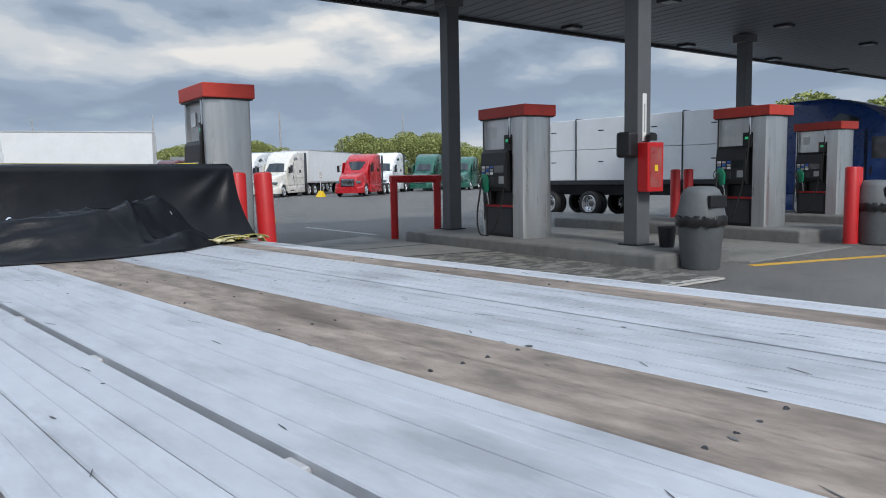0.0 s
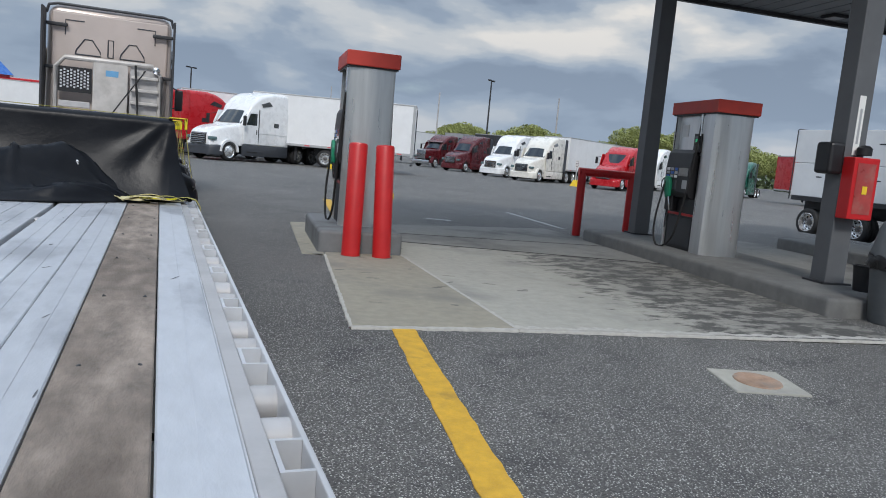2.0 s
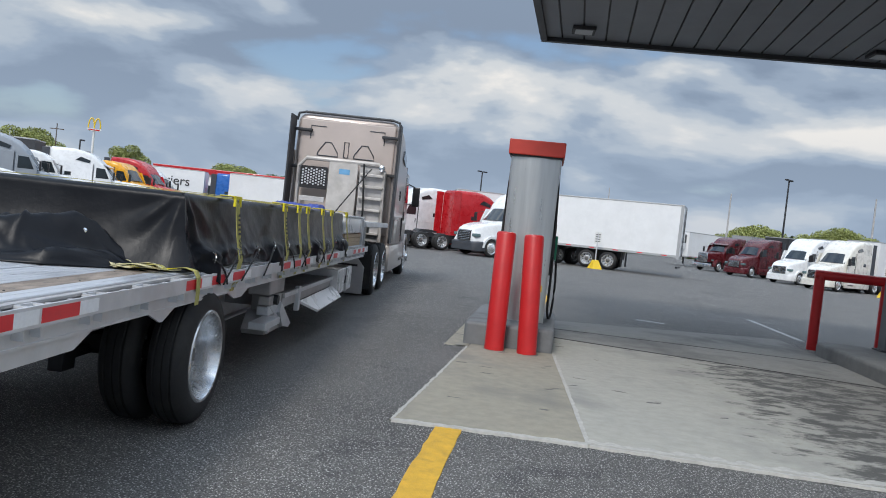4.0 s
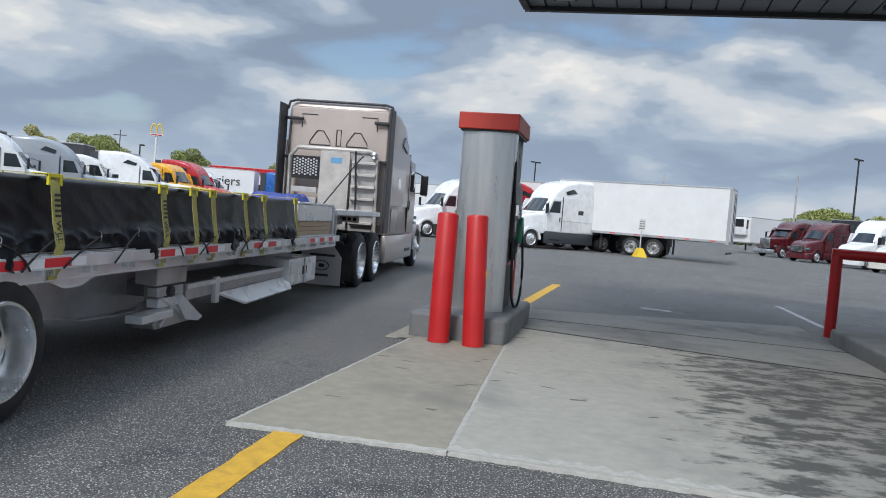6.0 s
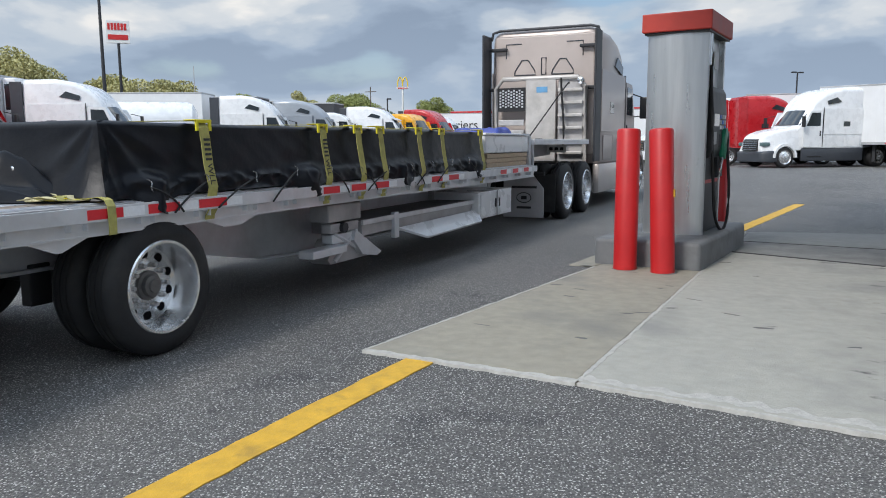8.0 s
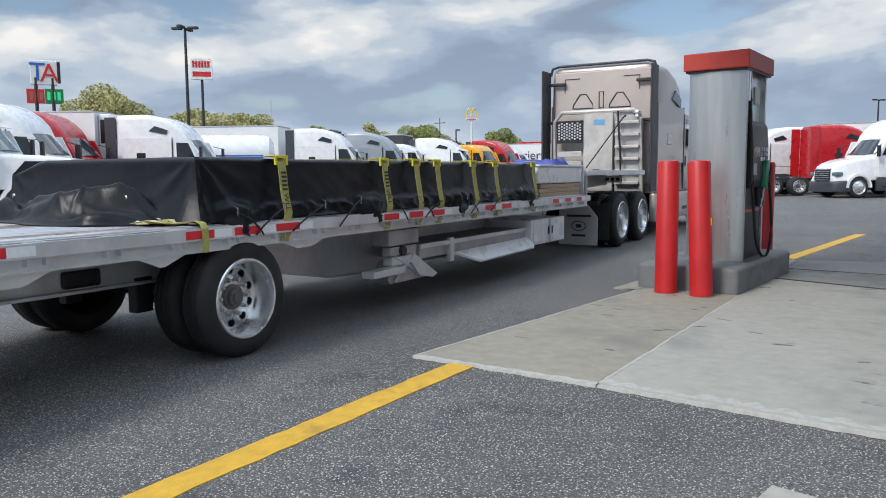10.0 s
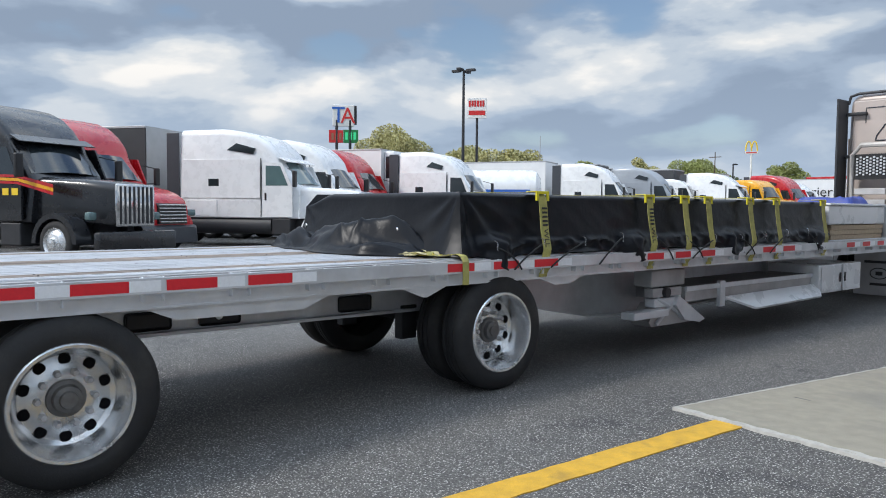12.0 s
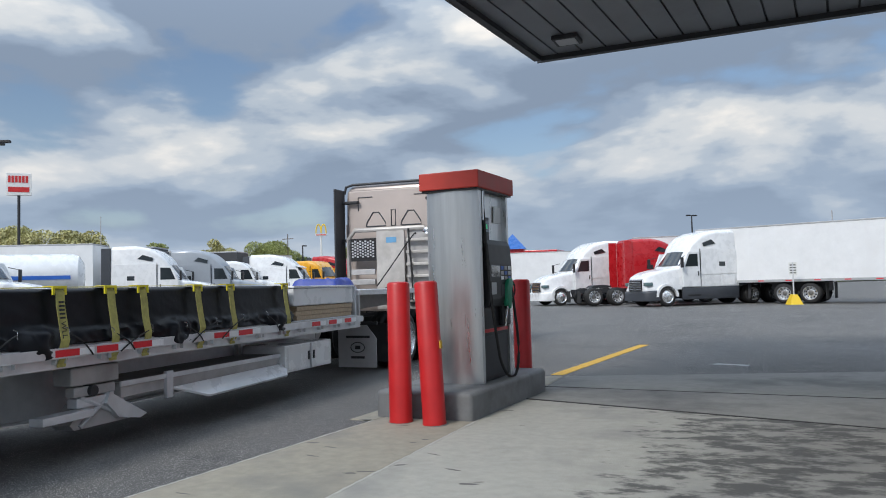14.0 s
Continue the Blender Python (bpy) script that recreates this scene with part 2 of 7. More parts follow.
GLASS = glass_mat("dark_glass", (0.02, 0.026, 0.03))
GLASS_LT = glass_mat("tinted_glass", (0.10, 0.16, 0.165))
CHROME = mat("chrome", (0.68, 0.69, 0.70), 0.14, 1.0, 0.05, 5)
LUMBER = mat("fresh_lumber", (0.47, 0.36, 0.24), 0.75, 0, 0.2, 6, 0.2, 40, streak=(1, 6, 6))
BLUE_TARP = mat("blue_tarp", (0.03, 0.055, 0.28), 0.45, 0, 0.15, 6, 0.1, 60)
MUDFLAP = mat("pale_mudflap", (0.50, 0.50, 0.51), 0.6, 0, 0.08, 4, dirt=(0.36, 0.35, 0.34), dirt_scale=2)
INK = mat("dark_ink", (0.03, 0.03, 0.032), 0.6, 0, 0.05, 5)
RUST = mat("rusty_iron", (0.33, 0.16, 0.10), 0.8, 0.1, 0.25, 9, 0.3, 40)
BARK = mat("bark", (0.10, 0.075, 0.055), 0.9, 0, 0.25, 8, 0.4, 30)
LEAF = mat("spring_leaf", (0.29, 0.32, 0.105), 0.7, 0, 0.35, 1.2, dirt=(0.20, 0.22, 0.065), dirt_scale=0.25, dirt_lo=0.5)
LEAF_B = mat("olive_leaf", (0.46, 0.43, 0.20), 0.7, 0, 0.3, 1.2, dirt=(0.25, 0.26, 0.09), dirt_scale=0.25, dirt_lo=0.5)
LEAF_D = mat("dark_leaf", (0.09, 0.12, 0.05), 0.7, 0, 0.35, 1.2)
SKIRT = mat("dark_skirt", (0.045, 0.05, 0.06), 0.45, 0, 0.1, 4)
SIGN_WHITE = mat("sign_white", (0.78, 0.78, 0.76), 0.4, 0, 0.04, 3)
SIGN_RED = mat("sign_red", (0.60, 0.03, 0.03), 0.4, 0, 0.05, 3)
SIGN_BLUE = mat("sign_blue", (0.03, 0.13, 0.50), 0.4, 0, 0.05, 3)
SIGN_GREEN = mat("sign_green", (0.02, 0.20, 0.06), 0.4, 0, 0.05, 3)
SIGN_YELLOW = mat("sign_yellow", (0.80, 0.55, 0.03), 0.4, 0, 0.05, 3)
DISPLAY = glow("green_digits", (0.05, 0.6, 0.25), 0.3)


def paint(name, col, rough=0.28, metal=0.0):
    return mat("paint_" + name, col, rough, metal, 0.05, 2.5, coat=0.3, dirt=tuple(c * 0.90 + 0.005 for c in col), dirt_scale=0.8, dirt_lo=0.55)


P_WHITE = paint("white", (0.78, 0.79, 0.80))
P_CREAM = paint("cream", (0.72, 0.70, 0.64))
P_TRAILER = mat("trailer_white", (0.76, 0.77, 0.78), 0.45, 0, 0.04, 2, dirt=(0.66, 0.66, 0.66), dirt_scale=0.5, dirt_lo=0.55)
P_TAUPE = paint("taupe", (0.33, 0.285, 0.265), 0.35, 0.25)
# body taupe raised to a sunlit tone for the rear-facing cab wall
P_TAUPE_LIT = paint("taupe_lit", (0.48, 0.41, 0.375), 0.5)
P_BLACK = paint("black", (0.012, 0.013, 0.016))
P_RED = paint("red", (0.45, 0.012, 0.018))
P_MAROON = paint("maroon", (0.085, 0.010, 0.014))
P_YELLOW = paint("yellow", (0.75, 0.36, 0.015))
P_GREY = paint("grey", (0.33, 0.36, 0.40), 0.35, 0.2)
P_BLUE = paint("blue", (0.012, 0.05, 0.20))
P_BLUE2 = paint("bright_blue", (0.02, 0.12, 0.42))
P_GREEN = paint("green", (0.02, 0.11, 0.08))
P_DKGREY = mat("dark_panel", (0.035, 0.037, 0.042), 0.55, 0, 0.1, 2)
P_SILVER = mat("silver_panel", (0.42, 0.43, 0.44), 0.45, 0.4, 0.08, 2)

# ---- mesh helpers ----


def finish(name, bm, material, parent=None, smooth=False, label=""):
    me = bpy.data.meshes.new(name)
    bm.to_mesh(me)
    bm.free()
    for m in (material if isinstance(material, (list, tuple)) else [material]):
        me.materials.append(m)
    if smooth:
        me.polygons.foreach_set("use_smooth", [True] * len(me.polygons))
        me.set_sharp_from_angle(angle=radians(38))
    ob = new(name, me)
    if parent is not None:
        ob.parent = parent
    if label:
        tagged(ob, label)
    return ob


def part(name, bm, material, parent, label="", smooth=False):
    return finish(name, bm, material, parent, smooth, label)


def share(name, mesh, parent, m=None):
    ob = new(name, mesh)
    ob.parent = parent
    if m is not None:
        ob.matrix_basis = m
    return ob


def thing(name, label, category, m=None, group="", kind=""):
    e = new(name)
    e.empty_display_size = 0.2
    if m is not None:
        e.matrix_basis = m
    return tagged(e, label, category, group, kind)


def box(x0, x1, y0, y1, z0, z1, bev=0.0, bm=None, seg=2):
    """A box between the given limits, its edges rounded by bev; added to bm where one is given."""
    own = bmesh.new()
    bmesh.ops.create_cube(own, size=1.0, matrix=Matrix.Translation(((x0 + x1) / 2, (y0 + y1) / 2, (z0 + z1) / 2)) @ Matrix.Diagonal((x1 - x0, y1 - y0, z1 - z0, 1)))
    if bev:
        bmesh.ops.bevel(own, geom=own.edges[:], offset=bev, segments=seg, profile=0.5, affect="EDGES")
    return own if bm is None else merge(bm, own)


def merge(bm, other, m=None):
    me = bpy.data.meshes.new("tmp")
    if m is not None:
        other.transform(m)
    other.to_mesh(me)
    other.free()
    bm.from_mesh(me)
    bpy.data.meshes.remove(me)
    return bm


def cyl(p, q, r, r2=None, seg=16, bm=None, caps=True):
    """A round bar from p to q."""
    p, q = Vector(p), Vector(q)
    d = q - p
    own = bmesh.new()
    bmesh.ops.create_cone(own, cap_ends=caps, segments=seg, radius1=r, radius2=r if r2 is None else r2, depth=d.length)
    own.transform(Matrix.Translation((p + q) / 2) @ d.to_track_quat("Z", "Y").to_matrix().to_4x4())
    return own if bm is None else merge(bm, own)


def prism(profile, x0, x1, bm=None, bev=0.0, axis="x"):
    """A closed outline of (y, z) pairs drawn out along x (or of (x, z) along y, or (x, y) along z)."""
    own = bmesh.new()
    put = {"x": lambda a, b, c: (c, a, b), "y": lambda a, b, c: (a, c, b), "z": lambda a, b, c: (a, b, c)}[axis]
    lo = [own.verts.new(put(a, b, x0)) for a, b in profile]
    hi = [own.verts.new(put(a, b, x1)) for a, b in profile]
    n = len(profile)
    own.faces.new(lo)
    own.faces.new(hi[::-1])
    for i in range(n):
        own.faces.new((lo[i], hi[i], hi[(i + 1) % n], lo[(i + 1) % n]))
    bmesh.ops.recalc_face_normals(own, faces=own.faces[:])
    if bev:
        bmesh.ops.bevel(own, geom=own.edges[:], offset=bev, segments=2, profile=0.5, affect="EDGES")
    return own if bm is None else merge(bm, own)


def lathe(profile, seg=32, axis="x", bm=None, caps=True):
    """Turn an outline of (along, radius) pairs round an axis."""
    own = bmesh.new()
    rings = []
    for a, r in profile:
        ring = []
        for i in range(seg):
            t = 2 * math.pi * i / seg
            c, s = r * math.cos(t), r * math.sin(t)
            ring.append(own.verts.new({"x": (a, c, s), "y": (c, a, s), "z": (c, s, a)}[axis]))
        rings.append(ring)
    for r0, r1 in zip(rings, rings[1:]):
        for i in range(seg):
            own.faces.new((r0[i], r0[(i + 1) % seg], r1[(i + 1) % seg], r1[i]))
    for ring in (rings[0], rings[-1]):
        if caps and profile[rings.index(ring)][1] > 1e-4:
            own.faces.new(ring)
    bmesh.ops.recalc_face_normals(own, faces=own.faces[:])
    return own if bm is None else merge(bm, own)


def loft(sections, corner=0.18, seg=4, bm=None):
    """Skin rounded rectangles (y, half width below, half width above, z below, z above) set one behind the other along y."""
    own = bmesh.new()
    rings = []
    for y, wb, wt, zb, zt in sections:
        c = min(corner, wt * 0.9, (zt - zb) * 0.45)
        ring = []
        for cxs, czs, a0 in ((1, 1, 0), (-1, 1, 90), (-1, -1, 180), (1, -1, 270)):
            w = wt if czs > 0 else wb
            cc = c if czs > 0 else min(0.05, c)
            ox, oz = cxs * (w - cc), (zt - cc) if czs > 0 else (zb + cc)
            for k in range(seg + 1):
                t = radians(a0 + 90 * k / seg)
                ring.append(own.verts.new((ox + cc * math.cos(t), y, oz + cc * math.sin(t))))
        rings.append(ring)
    n = len(rings[0])
    for r0, r1 in zip(rings, rings[1:]):
        for i in range(n):
            own.faces.new((r0[i], r1[i], r1[(i + 1) % n], r0[(i + 1) % n]))
    own.faces.new(rings[0])
    own.faces.new(rings[-1][::-1])
    bmesh.ops.recalc_face_normals(own, faces=own.faces[:])
    return own if bm is None else merge(bm, own)


def tube(points, r, seg=8, bm=None):
    """A bent round hose or bar through the points."""
    own = bmesh.new()
    pts = [Vector(p) for p in points]
    rings = []
    for i, p in enumerate(pts):
        d = (pts[min(i + 1, len(pts) - 1)] - pts[max(i - 1, 0)]).normalized()
        q = d.to_track_quat("Z", "Y")
        rings.append([own.verts.new(p + q @ Vector((r * math.cos(2 * math.pi * k / seg), r * math.sin(2 * math.pi * k / seg), 0))) for k in range(seg)])
    for r0, r1 in zip(rings, rings[1:]):
        for k in range(seg):
            own.faces.new((r0[k], r0[(k + 1) % seg], r1[(k + 1) % seg], r1[k]))
    own.faces.new(rings[0][::-1])
    own.faces.new(rings[-1])
    return own if bm is None else merge(bm, own)


def bez(p0, p1, p2, p3, n=14):
    p0, p1, p2, p3 = map(Vector, (p0, p1, p2, p3))
    return [p0 * (1 - t) ** 3 + p1 * 3 * t * (1 - t) ** 2 + p2 * 3 * t * t * (1 - t) + p3 * t ** 3 for t in [i / n for i in range(n + 1)]]


def words(name, text, size, material, parent, m, depth=0.004):
    cu = bpy.data.curves.new(name, "FONT")
    cu.body, cu.size, cu.extrude, cu.align_x, cu.align_y = text, size, depth, "CENTER", "CENTER"
    tmp = bpy.data.objects.new(name, cu)
    scene.collection.objects.link(tmp)
    me = bpy.data.meshes.new_from_object(tmp.evaluated_get(bpy.context.evaluated_depsgraph_get()))
    bpy.data.objects.remove(tmp)
    me.name = name
    me.materials.clear()
    me.materials.append(material)
    ob = new(name, me)
    ob.parent = parent
    ob.matrix_basis = m
    return ob


def smooth01(v):
    v = min(1.0, max(0.0, v))
    return v * v * (3 - 2 * v)


LANE = -0.06              # the trailer's lane lies a little below the slab


def gz(x, y):
    """Height of the lot: level on the slab, dipping to the trailer's lane and to the south, falling east, rising north-west."""
    lane = smooth01((1.3 - x) / 1.2)
    south = -0.045 * min(4.0, max(0.0, 0.4 - y)) * smooth01((40 - x) / 20)
    near = smooth01((70 - abs(x)) / 30) * smooth01((100 - abs(y)) / 30)
    rear = -0.035 * min(3.0, max(0.0, -0.6 - y))
    return near * (lane * (LANE + rear) + (1 - lane) * south) + 0.004 * max(0.0, (y - x) * 0.707 - 18) * smooth01((80 - abs(x)) / 30) * smooth01((110 - abs(y)) / 30) + 0.06 * smooth01((-x - 6) / 8) * smooth01((90 - abs(y)) / 30) - 0.45 * smooth01((x - 18) / 8) * (1 - 0.65 * smooth01((y - 22) / 20))

# ---- ground, concrete, road paint ----
def ground_sheet():
    steps = [-3000, -1500, -700, -350, -200, -130] + list(range(-100, -40, 10)) + list(range(-40, -10, 2)) + [k * 0.5 for k in range(-20, 21)] + list(range(11, 40, 2)) + list(range(40, 101, 10)) + [130, 200, 350, 700, 1500, 3000]
    bm = bmesh.new()
    grid = [[bm.verts.new((x, y, gz(x, y))) for x in steps] for y in steps]
    for r0, r1 in zip(grid, grid[1:]):
        for i in range(len(steps) - 1):
            bm.faces.new((r0[i], r0[i + 1], r1[i + 1], r1[i]))
    return tagged(finish("ground", bm, ASPHALT, None, True), "worn dark asphalt truck lot with pale stone chips", "ground", kind="structure")


ground_sheet()


def oil_material():
    """Pale concrete that carries dark oil streaks where the trucks stand beside the pump."""
    m = CONC_NEW.copy()
    m.name = "concrete_oil_streaks"
    N, L = m.node_tree.nodes, m.node_tree.links
    b = N["Principled BSDF"]
    src = b.inputs["Base Color"].links[0].from_socket
    tc = N.new("ShaderNodeTexCoord")
    sep = N.new("ShaderNodeSeparateXYZ")
    L.new(tc.outputs["Object"], sep.inputs[0])
    mp = N.new("ShaderNodeMapping")
    mp.inputs["Scale"].default_value = (1.5, 2.7, 1)
    mp.inputs["Rotation"].default_value = (0, 0, radians(12))
    L.new(tc.outputs["Object"], mp.inputs[0])
    nz = N.new("ShaderNodeTexNoise")
    nz.inputs["Scale"].default_value, nz.inputs["Detail"].default_value, nz.inputs["Roughness"].default_value = 1.7, 10, 0.68
    L.new(mp.outputs[0], nz.inputs["Vector"])
    band = N.new("ShaderNodeMapRange")
    band.interpolation_type = "SMOOTHSTEP"
    band.inputs["From Min"].default_value, band.inputs["From Max"].default_value = 3.3, 5.0
    band.inputs["To Min"].default_value, band.inputs["To Max"].default_value = -0.22, 0.06
    tilt = N.new("ShaderNodeMath")
    tilt.operation = "MULTIPLY_ADD"
    tilt.inputs[1].default_value = -0.09
    L.new(sep.outputs["Y"], tilt.inputs[0])
    L.new(sep.outputs["X"], tilt.inputs[2])
    L.new(tilt.outputs[0], band.inputs["Value"])
    ad = N.new("ShaderNodeMath")
    L.new(nz.outputs["Fac"], ad.inputs[0])
    L.new(band.outputs[0], ad.inputs[1])
    rp = N.new("ShaderNodeMapRange")
    rp.inputs["From Min"].default_value, rp.inputs["From Max"].default_value = 0.50, 0.60
    rp.inputs["To Max"].default_value = 0.88
    L.new(ad.outputs[0], rp.inputs["Value"])
    mx = N.new("ShaderNodeMix")
    mx.data_type = "RGBA"
    L.new(rp.outputs[0], mx.inputs[0])
    grime = N.new("ShaderNodeMapRange")
    grime.interpolation_type = "SMOOTHSTEP"
    grime.inputs["From Min"].default_value, grime.inputs["From Max"].default_value = 3.9, 6.0
    grime.inputs["To Max"].default_value = 0.65
    L.new(tilt.outputs[0], grime.inputs["Value"])
    gm = N.new("ShaderNodeMix")
    gm.data_type = "RGBA"
    L.new(grime.outputs[0], gm.inputs[0])
    L.new(src, gm.inputs[6])
    gm.inputs[7].default_value = (0.15, 0.145, 0.135, 1)
    L.new(gm.outputs[2], mx.inputs[6])
    mx.inputs[7].default_value = (0.06, 0.058, 0.055, 1)
    L.new(mx.outputs[2], b.inputs["Base Color"])
    return m


CONC_STREAK = oil_material()


def slab(name, corners, material, label, top=0.014):
    """A cast concrete slab with slightly worn rims."""
    bm = prism(corners, -0.12, top, axis="z")
    bmesh.ops.bevel(bm, geom=[e for e in bm.edges if all(v.co.z > 0 for v in e.verts)], offset=0.012, segments=1, affect="EDGES")
    return tagged(finish(name, bm, material), label, "pavement", kind="structure")


slab("pavement_1", [(1.285, 0.40), (2.712, 0.312), (2.95, 4.6), (1.93, 4.6), (1.86, 4.25)], CONC, "old stained concrete slab by the fuel plinth")
slab("pavement_2", [(2.714, 0.312), (6.75, -0.16), (7.35, 4.55), (3.08, 5.95), (2.952, 4.6)], CONC_STREAK, "pale concrete slab with dark oil streaks")
# this slab's darker tone is partly canopy shade put into the colour
slab("pavement_3", [(3.085, 5.975), (7.353, 4.575), (7.85, 9.35), (3.2, 8.25)], CONC_OIL_SHADE, "stained concrete slab beyond the joint, canopy shade in its colour")
slab("pavement_4", [(1.57, 4.27), (1.855, 4.27), (1.925, 4.62), (2.948, 4.62), (3.06, 5.96), (3.17, 8.24), (2.0, 8.0)], CONC, "worn concrete apron round the fuel plinth", 0.012)
slab("pavement_5", [(8.6, 0.4), (12.0, 0.2), (13.0, 8.9), (9.7, 8.9)], CONC_OIL_SHADE, "stained concrete drive lane between pump islands", 0.012)


for n, q in enumerate(([(3.02, 5.985), (7.35, 4.545), (7.353, 4.575), (3.025, 6.02)], [(3.12, 7.05), (7.58, 6.55), (7.583, 6.57), (3.123, 7.075)])):
    tagged(finish(f"trim_joint_{n + 1}", prism(q, 0.0, 0.0185, axis="z"), TAR), "tar-black filled joint between concrete slabs", "trim", kind="structure")


def stripe(name, pts, width, material, label):
    """A painted line with slightly ragged rims."""
    rng = random.Random(len(name) + int(pts[0][0] * 10))
    bm = bmesh.new()
    left, right = [], []
    (ax, ay), (bx, by) = pts
    n = max(6, int(math.hypot(bx - ax, by - ay) / 0.12))
    dx, dy = bx - ax, by - ay
    ln = math.hypot(dx, dy)
    px, py = -dy / ln, dx / ln
    for i in range(n + 1):
        t = i / n
        x, y = ax + dx * t, ay + dy * t
        for side, s in ((left, 1), (right, -1)):
            w = s * (width / 2 + rng.uniform(-0.008, 0.008))
            side.append((x + px * w, y + py * w))
    for i in range(n):
        q = [left[i], left[i + 1], right[i + 1], right[i]]
        vs = [bm.verts.new((x, y, gz(x, y) + 0.006)) for x, y in q]
        bm.faces.new(vs[::-1])
    bmesh.ops.remove_doubles(bm, verts=bm.verts[:], dist=1e-4)
    ex = bmesh.ops.extrude_face_region(bm, geom=bm.faces[:])
    for v in [g for g in ex["geom"] if isinstance(g, bmesh.types.BMVert)]:
        v.co.z -= 0.012
    bmesh.ops.recalc_face_normals(bm, faces=bm.faces[:])
    return tagged(finish(name, bm, material), label, "road marking", kind="structure")


stripe("road_line_1", [(1.715, 0.42), (0.74, -7.0)], 0.20, YELLOW_PAINT, "worn yellow lane line on the asphalt")
stripe("road_line_2", [(3.03, 8.45), (3.90, 14.0)], 0.20, YELLOW_PAINT, "faded yellow lane line beyond the pump")
stripe("road_line_3", [(5.33, 10.22), (5.84, 10.02)], 0.18, WHITE_PAINT, "faded white paint dash on the asphalt")
stripe("road_line_4", [(8.39, 9.6), (8.80, 13.4)], 0.12, WHITE_PAINT, "faded white lane line on the asphalt")
stripe("road_line_5", [(8.3, 0.25), (14.5, -1.6)], 0.12, YELLOW_PAINT, "thin worn yellow line by the pump island")


LID = mat("rusty_lid", (0.36, 0.24, 0.17), 0.8, 0.1, 0.3, 9, 0.3, 40, dirt=(0.25, 0.22, 0.19), dirt_scale=5)


def manhole():
    t = thing("manhole_cover", "square concrete collar round a rusty iron manhole lid", "manhole", pose(4.08, -1.0, gz(4.08, -1.0) + 0.004, 2.6, 0, -14))
    bm = box(-0.29, 0.29, -0.25, 0.25, -0.05, 0.012, 0.008)
    part("collar", bm, CONC_NEW, t)
    part("lid", lathe([(0.010, 0.18), (0.020, 0.174), (0.022, 0.11), (0.017, 0.10), (0.017, 0.0)], 32, "z"), LID, t, "rusty round iron lid", True)


manhole()

# ---- fuel plinth, dispensers, bollards ----


def bollard(x, y, h=1.5, lean=(0, 0), r=0.125):
    t = thing("bollard", "red plastic-sleeved safety bollard beside a pump", "bollard", pose(x, y, 0, lean[1], lean[0], 0), "bollards")
    part("sleeve", lathe([(0.0, r), (0.02, r + 0.004), (0.05, r), (h - 0.03, r), (h - 0.008, r - 0.012), (h, r - 0.04), (h + 0.004, 0.0)], 28, "z"), RED_PLASTIC, t, "", True)
    part("foot_ring", lathe([(0.0, r + 0.03), (0.012, r + 0.025), (0.016, r + 0.003), (0.0, r + 0.003)], 28, "z"), CONC_ISL, t)
    return t


b = bollard(2.19, 4.225, 1.475, (0.1, 0), 0.12)
b = bollard(2.59, 4.155, 1.475, (-2.4, 0), 0.12)
part("scuff", box(0.115, 0.129, -0.03, 0.03, 0.78, 0.86, 0.004), YELLOW_PAINT, b, "chipped yellow scuff on the red sleeve")
bollard(2.84, 7.05, 1.48, (0, 0), 0.12)


def plinth(name, corners, h, material, label):
    bm = prism(corners, -0.30, h, axis="z")
    bmesh.ops.bevel(bm, geom=[e for e in bm.edges if max(v.co.z for v in e.verts) > 0.01], offset=0.05, segments=3, profile=0.5, affect="EDGES")
    return tagged(finish(name, bm, material, None, True), label, "plinth", kind="structure")


plinth("plinth_1", [(1.80, 4.46), (2.93, 4.36), (3.22, 6.72), (2.05, 6.80)], 0.305, GREY_PAINT, "grey-painted concrete plinth under a fuel dispenser")


NOZZLE = mat("green_nozzle", (0.015, 0.22, 0.12), 0.45, 0, 0.1, 8)


